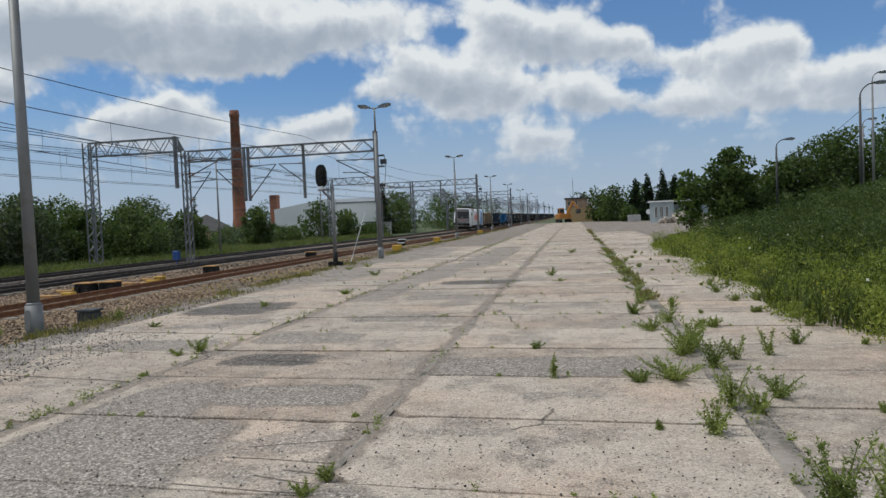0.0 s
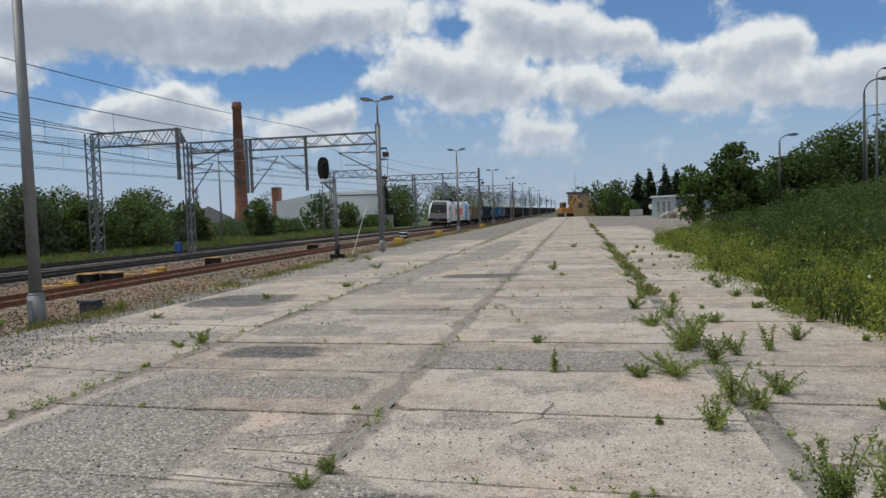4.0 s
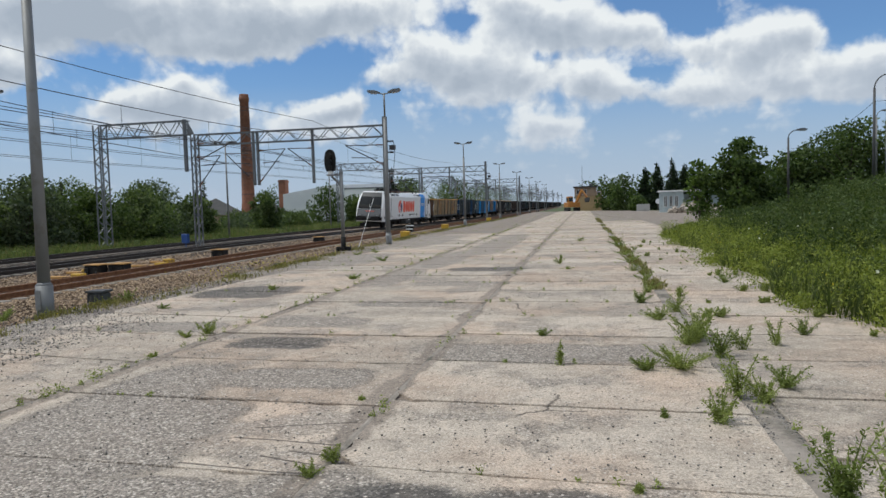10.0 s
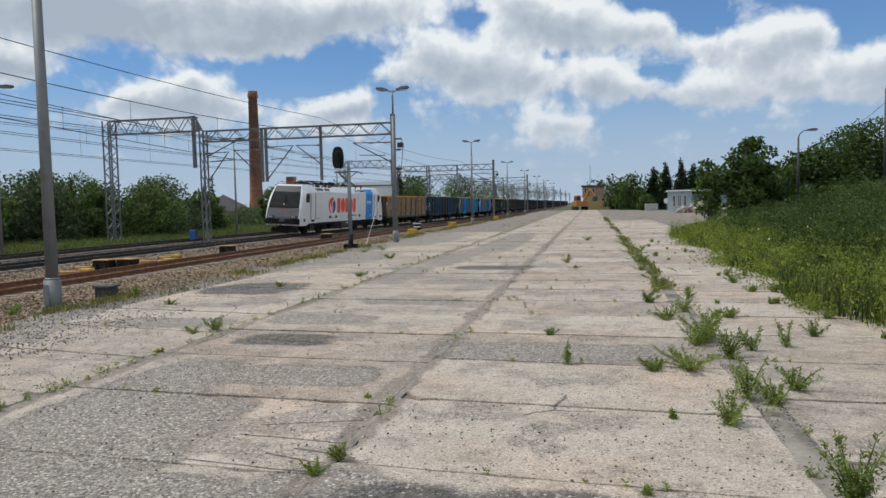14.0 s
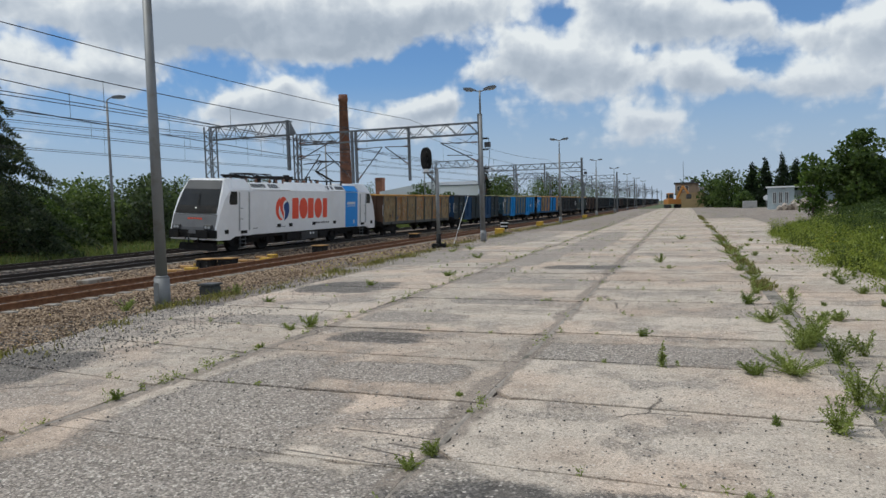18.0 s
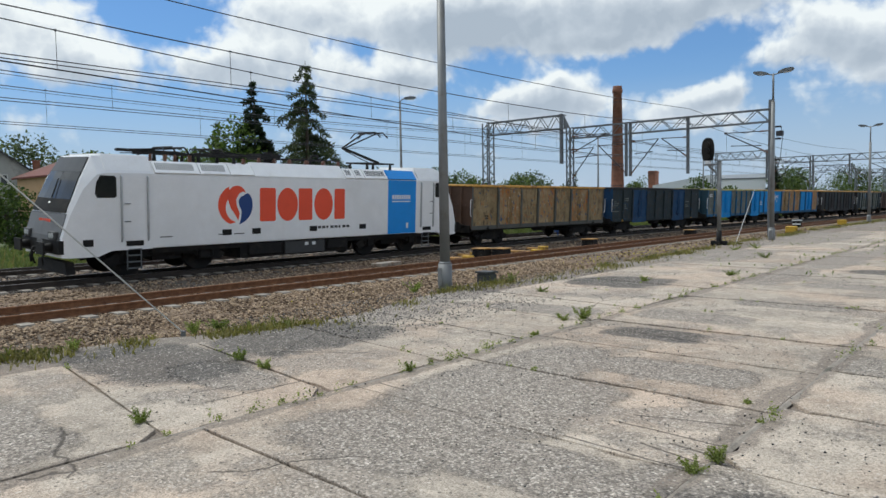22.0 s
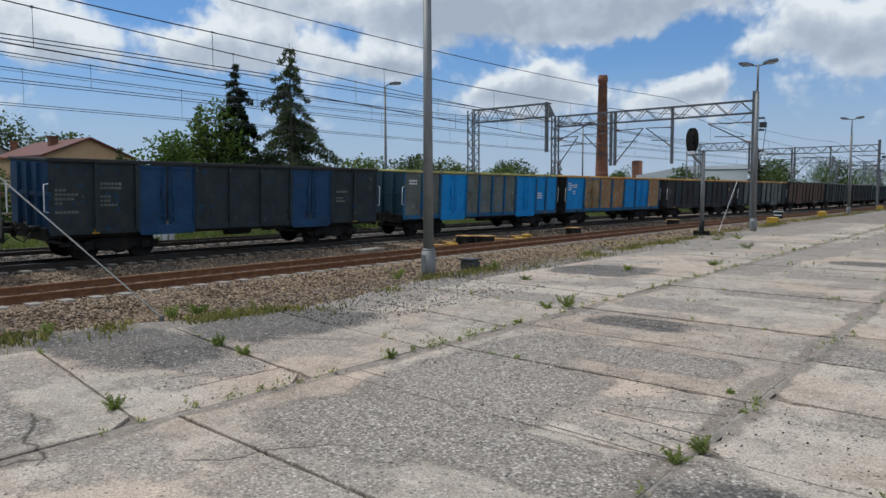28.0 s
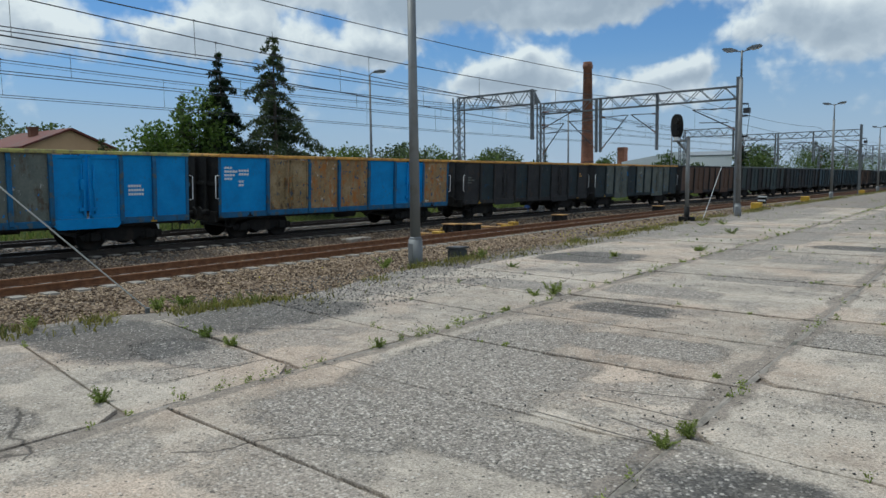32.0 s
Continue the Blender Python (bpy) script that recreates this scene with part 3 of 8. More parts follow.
def build_yard():
    ys = [-25 + 0.5 * i for i in range(341)]
    n = len(ys)
    wob = random.Random(8)
    v = [(yard_edge(y) + wob.uniform(-0.12, 0.08), y, -0.020) for y in ys] + [(5.2, y, -0.020) for y in ys]
    f = [(i, n + i, n + i + 1, i + 1) for i in range(n - 1)]
    v += [(5.2, 44, -0.011), (15, 66, -0.011), (15, 112, -0.011), (5.2, 135, -0.011)]
    f.append((2 * n, 2 * n + 1, 2 * n + 2, 2 * n + 3))
    thing("pavement_base", "worn grey asphalt and grit under and beside the slabs", "pavement", kind="structure", mesh=raw("pavement_base", v, f, M_ASPH))


build_yard()
JOINT = 1.49
# lengthwise rows of slabs: x from, x to, first joint, slab length, slant of the joints
COLS = [(-4.72, -1.602, 3.86, JOINT, 0.05), (-1.60, 1.20, 3.90, JOINT, 0.06), (-7.75, -4.735, 2.28, JOINT, 0.16), (1.40, 4.75, 4.43, 1.37, 0.03)]


def slab_mesh(w, ln, slant, rng, gap, rough):
    """A slab with an uneven, chipped outline and a slightly rounded arris; its cross joints may run at a slant."""
    out = []
    cor = [(-w / 2 + gap, -ln / 2 + 0.011), (w / 2 - gap, -ln / 2 + 0.011), (w / 2 - gap, ln / 2 - 0.011), (-w / 2 + gap, ln / 2 - 0.011)]
    cor = [(x, y - slant * (x - w / 2)) for x, y in cor]
    chip = [rng.uniform(0.01, 0.04) if rng.random() < 0.7 else rng.uniform(0.06, 0.22) for _ in cor]
    for i in range(4):
        a, b = Vector(cor[i]), Vector(cor[(i + 1) % 4])
        d = (b - a)
        L = d.length
        d.normalize()
        nrm = Vector((-d.y, d.x))
        n = int(L / 0.16)
        s0, s1 = chip[i], L - chip[(i + 1) % 4]
        for j in range(n + 1):
            t = s0 + (s1 - s0) * j / n
            bite = abs(rng.gauss(0, rough)) + (rng.uniform(0.015, 0.045) if rng.random() < 0.07 else 0)
            out.append(a + d * t + nrm * (bite if 0 < j < n else 0))
    bm = B()
    top = [bm.verts.new((p.x * 0.998, p.y * 0.996, 0.0)) for p in out]
    mid = [bm.verts.new((p.x, p.y, -0.008)) for p in out]
    low = [bm.verts.new((p.x, p.y, -0.14)) for p in out]
    n = len(out)
    bm.faces.new(top)
    for A, C in ((mid, top), (low, mid)):
        for i in range(n):
            bm.faces.new((A[i], A[(i + 1) % n], C[(i + 1) % n], C[i]))
    return finish(bm, "slab", M_CONC)


def build_slabs():
    rng = random.Random(3)
    road = thing("pavement", "pale worn concrete slabs with weedy open joints", "pavement", kind="structure")
    meshes = {}
    for c, (x0, x1, y0, ln, slant) in enumerate(COLS):
        for v in range(7):
            meshes[c, v] = slab_mesh(x1 - x0, ln, slant, rng, 0.004, 0.007)
        for j in range(-8, 94 if c < 2 else 64):
            y = y0 + (j + 0.5) * ln
            if c == 2 and y > 40 or c == 3 and (y < 3 or y > 60):
                continue
            m = pose((x0 + x1) / 2, y, rng.uniform(-0.002, 0.009), rng.uniform(-0.14, 0.14), rng.uniform(-0.06, 0.06), rng.uniform(-0.25, 0.25))
            part("slab", meshes[c, rng.randrange(7)], None, road, at=m)


build_slabs()


def build_joint_fill(x0, hw, top, y1, seed, label):
    """Sand and grit lying in the gap between two rows of slabs, uneven in width and height."""
    wob = random.Random(seed)
    ys = [1.0 + 0.10 * i for i in range(int((y1 - 1.0) / 0.10))]
    v = []
    for y in ys:
        lift = 0.012 * noise.noise((x0, y * 0.7, 3.0))
        w = hw * (1.0 + 0.5 * noise.noise((x0, y * 1.1, 9.0)))
        v += [(x0 - w + wob.uniform(-0.15, 0.15) * hw, y, top - 0.009 + lift), (x0, y, top + lift), (x0 + w + wob.uniform(-0.15, 0.15) * hw, y, top - 0.009 + lift)]
    f = [(3 * i + q, 3 * i + q + 1, 3 * i + q + 4, 3 * i + q + 3) for i in range(len(ys) - 1) for q in (0, 1)]
    thing("joint_fill", label, "pavement", kind="structure", mesh=raw("joint_fill", v, f, M_SAND))


M_SAND = mat("joint_sand", [(0.16, 0.138, 0.115), (0.27, 0.235, 0.198), (0.36, 0.32, 0.275)], 7.0, 0.95, bump=0.4, fine=70, stain=(0.10, 0.09, 0.07), stain_scale=1.6)
build_joint_fill(1.30, 0.13, -0.003, 60.0, 19, "sand and fine grit filling the gap between slab rows")
build_joint_fill(-1.601, 0.035, 0.006, 90.0, 20, "sand filling the long joint between slab rows")
build_joint_fill(-4.728, 0.030, 0.004, 40.0, 21, "sand filling the weedy long joint between slab rows")


# ---- tracks ----
def rail_mesh(fx, off, y0, y1, step, used):
    prof = [(-0.07, -0.17), (0.07, -0.17), (0.07, -0.155), (0.012, -0.135), (0.012, -0.045), (0.036, -0.035), (0.036, -0.004), (0.030, 0.0), (-0.030, 0.0), (-0.036, -0.004), (-0.036, -0.035), (-0.012, -0.045), (-0.012, -0.135), (-0.07, -0.155)]
    n = int((y1 - y0) / step) + 1
    v, f, mi = [], [], []
    k = len(prof)
    for j in range(n):
        y = y0 + (y1 - y0) * j / (n - 1)
        x = fx(y) + off
        v += [(x + a, y, RAIL_Z + b) for a, b in prof]
    for j in range(n - 1):
        for i in range(k):
            f.append((j * k + i, j * k + (i + 1) % k, (j + 1) * k + (i + 1) % k, (j + 1) * k + i))
            mi.append(1 if i == 7 else 0)
    me = raw("rail", v, f, [M_RAILD, M_RAILTOP] if used else [M_RUST, M_RUST])
    me.polygons.foreach_set("material_index", mi)
    return me


def build_track(name, fx, label, y0, y1, shiny):
    tr = thing(name, label, "railway track", kind="structure")
    for s in (-0.7525, 0.7525):
        part("rail", rail_mesh(fx, s, y0, y1, 4.0, shiny), None, tr)
    bm = B()
    prism(bm, [(-1.3, -0.22), (1.3, -0.22), (1.25, -0.0), (0.95, 0.0), (0.6, -0.02), (-0.6, -0.02), (-0.95, 0.0), (-1.25, -0.0)], "y", -0.13, 0.13)
    me = finish(bm, "sleeper", M_SLEEP)
    y = y0 + 0.3
    rng = random.Random(5)
    while y < 90:
        if y > -12:
            h = math.degrees(math.atan2(fx(y + 1) - fx(y - 1), 2))
            part("sleeper", me, None, tr, at=pose(fx(y) + rng.uniform(-0.03, 0.03), y, RAIL_Z - 0.150, 0, 0, -h))
        y += 0.62
    return tr


build_track("track_near", track1, "rusty unused track on pale concrete sleepers", -40, 420, False)
build_track("track_train", track2, "used track with dark rails on concrete sleepers", -60, 620, True)
build_track("track_far", track3, "dark-railed track beyond the freight train", -40, 420, True)


def build_ballast():
    # cross-section from the yard's edge to the field
    rng = np.random.RandomState(4)
    ys = np.concatenate([np.arange(-40, 60, 0.5), np.arange(60, 200, 3), np.arange(200, 640, 20)])
    t = np.linspace(0, 1, 90)
    v = []
    for y in ys:
        a, b = track1(y), track2(y)
        left, right = b - 8.2, yard_edge(y) - 0.15 + 0.1 * math.sin(y * 1.3)
        x = left + (right - left) * t
        z = np.full_like(x, RAIL_Z - 0.19)
        for c in (a, b):
            d = np.abs(x - c)
            z = np.where(d > 1.5, np.minimum(z, RAIL_Z - 0.19 - 0.0 * d), z)
        z = z - 0.22 * smooth01((x - (a + 1.7)) / 1.6) + 0.50 * smooth01((x - (right - 1.7)) / 1.7)
        z = z - 0.12 * smooth01(1 - np.abs(x - (a + b) / 2) / 1.6) - 0.35 * smooth01(((left + 1.2) - x) / 1.2)
        z = z + rng.uniform(-0.02, 0.02, x.shape)
        v += list(zip(x, np.full_like(x, y), z))
    n = len(t)
    f = [(j * n + i, j * n + i + 1, (j + 1) * n + i + 1, (j + 1) * n + i) for j in range(len(ys) - 1) for i in range(n - 1)]
    thing("ballast", "brown crushed-stone ballast bed of the railway tracks", "ballast", kind="structure", mesh=raw("ballast", v, f, M_BALL))


build_ballast()


# ---- the train ----
def paint(name, base, stain, rough=0.55, edge=(0.55, 0.72), scale=1.3, var=0.28):
    lo, hi = tuple(c * (1 - var) for c in base), tuple(min(1, c * (1 + var)) for c in base)
    return mat(name, [lo, base, hi], 2.2, rough, bump=0.12, fine=26, stain=stain, stain_scale=scale, stain_edge=edge)


RUSTY = (0.10, 0.055, 0.03)
P_WHITE = paint("silver_paint", (0.82, 0.825, 0.84), (0.76, 0.76, 0.765), 0.36, (0.5, 0.75), 0.5, 0.05)
P_ROOF = paint("white_roof_paint", (0.88, 0.88, 0.88), (0.76, 0.75, 0.72), 0.45, (0.55, 0.8), 1.5, 0.05)
# silver-grey nose, coloured far darker for a front turned from the sun
P_NOSE_SHADE = paint("shaded_nose_paint", (0.11, 0.112, 0.118), (0.085, 0.085, 0.09), 0.55, var=0.06)
P_GREY = paint("grey_front_paint", (0.055, 0.057, 0.060), (0.045, 0.045, 0.048), 0.45, var=0.06)
P_BLUE = paint("blue_panel_paint", (0.010, 0.26, 0.74), (0.012, 0.24, 0.68), 0.4, var=0.06)
P_RED = paint("red_mark_paint", (0.80, 0.085, 0.035), (0.74, 0.08, 0.035), 0.45, var=0.05)
P_NAVY = paint("navy_mark_paint", (0.012, 0.05, 0.20), (0.012, 0.045, 0.18), 0.45, var=0.05)
P_WMARK = paint("white_mark_paint", (0.72, 0.73, 0.74), (0.6, 0.6, 0.6), 0.5, var=0.05)
def worn(name, stops, flake, flake_edge, rust, rust_edge, spot=None, spot_edge=0.70):
    """Old wagon paint: mottled coat, flaked patches, rust running down, odd spots of an older coat."""
    m = bpy.data.materials.new(name)
    m.use_nodes = True
    k = NT(m.node_tree)
    pos = k.n("ShaderNodeTexCoord").outputs["Object"]
    shift = k.math("MULTIPLY", k.n("ShaderNodeObjectInfo").outputs["Random"], 40.0)
    pos = k.n("ShaderNodeVectorMath", operation="ADD", ins={0: pos, 1: k.n("ShaderNodeCombineXYZ", ins={0: shift, 1: 0.0, 2: 0.0}).outputs[0]}).outputs[0]
    a = k.noise(pos, 1.5, 6.0, 0.65)
    b = k.noise(pos, 16.0, 5.0, 0.7)
    f = k.math("ADD", k.math("MULTIPLY", a, 0.62), k.math("MULTIPLY", b, 0.38))
    col = k.ramp(f, [(0.34 + 0.32 * i / (len(stops) - 1), c) for i, c in enumerate(stops)])
    fl = k.ramp(k.noise(pos, 3.1, 8.0, 0.7), [(flake_edge, (0, 0, 0)), (flake_edge + 0.025, (0.85, 0.85, 0.85))])
    col = k.mix(fl, col, flake)
    run = k.n("ShaderNodeMapping", ins={0: pos, 3: (1.0, 1.0, 0.30)}).outputs[0]
    rs = k.math("ADD", k.math("MULTIPLY", k.noise(run, 4.5, 6.0, 0.7), 0.6), k.math("MULTIPLY", k.noise(pos, 2.2, 6.0, 0.7), 0.4))
    col = k.mix(k.ramp(rs, [(rust_edge, (0, 0, 0)), (rust_edge + 0.07, (0.9, 0.9, 0.9))]), col, rust)
    if spot:
        col = k.mix(k.ramp(k.noise(pos, 4.6, 3.0, 0.55), [(spot_edge, (0, 0, 0)), (spot_edge + 0.015, (0.9, 0.9, 0.9))]), col, spot)
    bs = k.n("ShaderNodeBsdfPrincipled", ins={"Base Color": col, "Specular IOR Level": 0.35})
    k.link(k.n("ShaderNodeMapRange", ins={0: b, 3: 0.5, 4: 0.9}).outputs[0], bs.inputs["Roughness"])
    bp = k.n("ShaderNodeBump", ins={"Strength": 0.25, "Distance": 0.02, "Height": f})
    k.link(bp.outputs[0], bs.inputs["Normal"])
    k.link(bs.outputs[0], k.n("ShaderNodeOutputMaterial").inputs[0])
    return m


P_TAN = worn("tan_worn_paint", [(0.15, 0.105, 0.050), (0.27, 0.20, 0.105), (0.38, 0.295, 0.175)], (0.34, 0.15, 0.04), 0.575, (0.085, 0.058, 0.034), 0.525, (0.045, 0.075, 0.12), 0.64)
P_TAN2 = worn("tan_flaked_paint", [(0.16, 0.10, 0.045), (0.29, 0.20, 0.10), (0.40, 0.31, 0.19)], (0.58, 0.54, 0.47), 0.615, (0.36, 0.14, 0.035), 0.50, (0.04, 0.085, 0.16), 0.62)
# rib grey made darker: the ribs' shaded sides are in the colour
P_RIB_SHADE = paint("shaded_rib_paint", (0.085, 0.088, 0.080), (0.10, 0.07, 0.045), 0.65)
P_YEL = paint("yellow_rim_paint", (0.60, 0.32, 0.06), (0.30, 0.15, 0.05), 0.65, (0.5, 0.62), 3.0)
P_LIME = paint("pale_yellow_rim_paint", (0.42, 0.40, 0.12), (0.20, 0.17, 0.10), 0.65, (0.5, 0.62), 3.0)
P_DGREY = worn("dark_grey_paint", [(0.012, 0.020, 0.025), (0.022, 0.034, 0.040), (0.038, 0.052, 0.057)], (0.16, 0.165, 0.165), 0.655, (0.050, 0.040, 0.034), 0.55, (0.012, 0.050, 0.11), 0.64)
P_DBLUE = worn("dark_blue_paint", [(0.008, 0.036, 0.085), (0.012, 0.055, 0.135), (0.02, 0.075, 0.175)], (0.03, 0.045, 0.08), 0.60, (0.03, 0.035, 0.05), 0.55)
P_SKY = worn("bright_blue_paint", [(0.010, 0.18, 0.47), (0.012, 0.24, 0.61), (0.02, 0.29, 0.67)], (0.03, 0.17, 0.38), 0.63, (0.05, 0.06, 0.08), 0.61)
P_STEELB = worn("steel_blue_paint", [(0.012, 0.075, 0.16), (0.018, 0.11, 0.24), (0.03, 0.15, 0.32)], (0.09, 0.11, 0.11), 0.56, (0.05, 0.05, 0.05), 0.55)
P_GREYP = worn("weathered_grey_paint", [(0.075, 0.095, 0.090), (0.125, 0.145, 0.132), (0.18, 0.195, 0.172)], (0.55, 0.56, 0.56), 0.645, (0.085, 0.065, 0.045), 0.535, (0.012, 0.20, 0.55), 0.67)
P_BLACKP = worn("blackened_paint", [(0.017, 0.018, 0.021), (0.028, 0.029, 0.032), (0.044, 0.044, 0.046)], (0.085, 0.082, 0.08), 0.66, (0.06, 0.042, 0.03), 0.55)
P_BROWN = paint("red_brown_paint", (0.095, 0.052, 0.033), (0.06, 0.04, 0.03), 0.7)
P_GREEN = paint("dark_green_grey_paint", (0.024, 0.042, 0.044), (0.05, 0.05, 0.045), 0.65)
P_TEAL = paint("dark_teal_paint", (0.014, 0.05, 0.075), (0.04, 0.05, 0.055), 0.6)
M_GLASS = mat("cab_glass", [(0.010, 0.012, 0.014), (0.02, 0.022, 0.024)], 2.0, 0.14, bump=0, spec=0.35)
M_LIGHT = mat("headlight", [(0.9, 0.9, 0.85), (1, 1, 0.95)], 2.0, 0.3, bump=0, emit=(1.0, 0.95, 0.85, 0.5))
M_LENS = mat("lamp_lens", [(0.35, 0.36, 0.37), (0.5, 0.51, 0.52)], 4.0, 0.15, bump=0)
M_INSUL = mat("insulator", [(0.12, 0.05, 0.03), (0.2, 0.09, 0.05)], 4.0, 0.3, bump=0)
M_YELM = mat("yellow_enamel", [(0.42, 0.24, 0.015), (0.62, 0.38, 0.03)], 5.0, 0.6, bump=0.1, stain=(0.25, 0.15, 0.04), stain_scale=5.0)

TRAIN = []       # thing, offset of its middle from the locomotive's rear end, half of its wheelbase
ROLLING = []     # wheelset, radius


def wheelset_mesh(r, gauge=0.755):
    bm = B()
    cyl(bm, (-1.0, 0, 0), (1.0, 0, 0), 0.08, n=10)
    for s in (-1, 1):
        cyl(bm, (s * (gauge - 0.045), 0, 0), (s * (gauge + 0.07), 0, 0), r, r - 0.01, 28)
        cyl(bm, (s * (gauge - 0.08), 0, 0), (s * (gauge - 0.045), 0, 0), r + 0.028, r + 0.028, 28)
        cyl(bm, (s * (gauge + 0.07), 0, 0), (s * (gauge + 0.10), 0, 0), r * 0.45, r * 0.36, 16)
        for k in range(4):
            a = k * math.pi / 2
            cyl(bm, (s * (gauge + 0.065), r * 0.69 * math.cos(a), r * 0.69 * math.sin(a)), (s * (gauge + 0.078), r * 0.69 * math.cos(a), r * 0.69 * math.sin(a)), r * 0.1, n=8)
    return finish(bm, "wheelset", M_BLACK)


def rect_on_side(bm, y0, z0, y1, z1, x, d=0.006, r=0.0):
    if r <= 0:
        box(bm, x, y0, z0, x + d, y1, z1)
        return
    pts = []
    for cy, cz, a0 in ((y1 - r, z1 - r, 0), (y0 + r, z1 - r, 90), (y0 + r, z0 + r, 180), (y1 - r, z0 + r, 270)):
        for k in range(5):
            a = radians(a0 + k * 22.5)
            pts.append((cy + r * math.cos(a), cz + r * math.sin(a)))
    prism(bm, pts, "x", x, x + d)


def locomotive():
    lo = thing("electric_locomotive", "silver-white electric locomotive with a blue stripe and red marks", "locomotive")
    W, HL = 1.46, 8.98
    # body side shell between the cabs: an outline swept along y
    bm = B()
    side = [(-W, 0.90), (W, 0.90), (W, 3.24), (W - 0.34, 3.66), (-W + 0.34, 3.66), (-W, 3.24)]
    prism(bm, side, "y", -6.25, 6.25)
    bmesh.ops.bevel(bm, geom=[e for e in bm.edges if abs(e.verts[0].co.y - e.verts[1].co.y) > 5], offset=0.03, segments=2, affect="EDGES")
    part("body", bm, P_WHITE, lo)
    # cabs: side profile points (y from the middle outwards, z, half width)
    for s, nm in ((-1, "front_cab"), (1, "rear_cab")):
        secs = [(6.25, 0.88, 3.26, 3.78, W, W - 0.36), (7.55, 0.88, 3.26, 3.80, W, W - 0.36), (7.95, 0.72, 3.20, 3.76, W, W - 0.38),
                (8.35, 0.72, 2.75, 3.05, W - 0.01, W - 0.18), (8.72, 0.72, 2.0, 2.2, W - 0.03, W - 0.14), (8.98, 0.74, 1.25, 1.32, W - 0.07, W - 0.14)]
        bm = B()
        rings = []
        for y, zb, zs, zt, w, wt in secs:
            rings.append([bm.verts.new((x, s * y, z)) for x, z in ((-w, zb), (w, zb), (w, zs), (wt, zt), (-wt, zt), (-w, zs))])
        for a, b in zip(rings, rings[1:]):
            for i in range(6):
                bm.faces.new((a[i], a[(i + 1) % 6], b[(i + 1) % 6], b[i]))
        bm.faces.new(rings[0][::-1])
        bm.faces.new(rings[-1])
        cab = part(nm, bm, P_WHITE, lo)
        # white roof cap over the cab
        bm = B()
        prism(bm, [(-W + 0.02, 3.30), (W - 0.02, 3.30), (W - 0.34, 3.835), (-W + 0.34, 3.835)], "y", min(s * 6.2, s * 7.75), max(s * 6.2, s * 7.75))
        bmesh.ops.bevel(bm, geom=list(bm.edges), offset=0.05, segments=2, affect="EDGES")
        part("cab_roof", bm, P_ROOF, cab, "white cab roof")

        def front(name, z0, z1, w0, w1, m, out, par, label=""):
            """A panel lying on the sloping nose between two heights."""
            def yy(z):
                ys, zs = [8.98, 8.72, 8.35, 7.95], [1.32, 2.2, 3.05, 3.76]
                return float(np.interp(z, zs, ys)) if z > 1.32 else 8.98
            bm = B()
            zs = [z0 + (z1 - z0) * i / 6 for i in range(7)]
            f, bk = [], []
            for i, z in enumerate(zs):
                w = w0 + (w1 - w0) * i / 6
                f.append([bm.verts.new((x, s * (yy(z) + out - 0.06 * (abs(x) / 1.3) ** 2), z)) for x in (-w, -w / 2, 0, w / 2, w)])
                bk.append([bm.verts.new((x, s * (yy(z) - 0.10), z)) for x in (-w, -w / 2, 0, w / 2, w)])
            for g in (f, bk):
                for r0, r1 in zip(g, g[1:]):
                    for i in range(4):
                        bm.faces.new((r0[i], r0[i + 1], r1[i + 1], r1[i]))
            for i in range(6):
                bm.faces.new((f[i][0], f[i + 1][0], bk[i + 1][0], bk[i][0]))
                bm.faces.new((f[i][4], f[i + 1][4], bk[i + 1][4], bk[i][4]))
            for i in range(4):
                bm.faces.new((f[0][i], f[0][i + 1], bk[0][i + 1], bk[0][i]))
                bm.faces.new((f[6][i], f[6][i + 1], bk[6][i + 1], bk[6][i]))
            return part(name, bm, m, par, label)
        front("front_panel", 1.05, 2.02, 1.30, 1.32, P_NOSE_SHADE, 0.085, cab, "silver-grey nose panel with its shade painted in")
        front("front_mask", 2.05, 2.45, 1.26, 1.24, M_BLACK, 0.085, cab, "black band under the windscreen")
        front("windscreen", 2.45, 3.28, 1.24, 1.12, M_GLASS, 0.085, cab, "dark two-part windscreen")
        front("visor", 3.28, 3.72, 1.12, 1.02, P_GREY, 0.09, cab, "grey panel above the windscreen")
        bm = B()
        bar(bm, (0.0, s * 8.66, 2.5), (0.0, s * 8.30, 3.25), 0.05)
        bar(bm, (0.15, s * 8.74, 2.47), (0.02, s * 8.48, 3.05), 0.025)
        part("wiper", bm, M_BLACK, cab)
        for x in (-0.95, 0.95):
            bm = B()
            bbox(bm, x - 0.24, min(s * 8.93, s * 9.09), 1.25, x + 0.24, max(s * 8.93, s * 9.09), 1.50, 0.02)
            part("lamp_housing", bm, M_DARK, cab)
        for x in (-1.04, -0.86, 0.86, 1.04):
            bm = B()
            cyl(bm, (x, s * 9.05, 1.375), (x, s * 9.105, 1.375), 0.075, n=14)
            part("headlight", bm, M_LENS, cab)
        bm = B()
        cyl(bm, (0.0, s * 8.66, 2.30), (0.0, s * 8.76, 2.30), 0.06, n=14)
        part("upper_headlight", bm, M_LIGHT if s < 0 else M_LENS, cab, "lit round headlight" if s < 0 else "")
        # red mark on the nose
        bm = B()
        for i in range(5):
            x = -0.36 + i * 0.18
            box(bm, x, min(s * 8.86, s * 8.93), 1.66, x + 0.13, max(s * 8.86, s * 8.93), 1.84)
        part("nose_mark", bm, P_RED, cab, "small red mark")
        # buffer beam, buffers, coupling, plough
        bm = B()
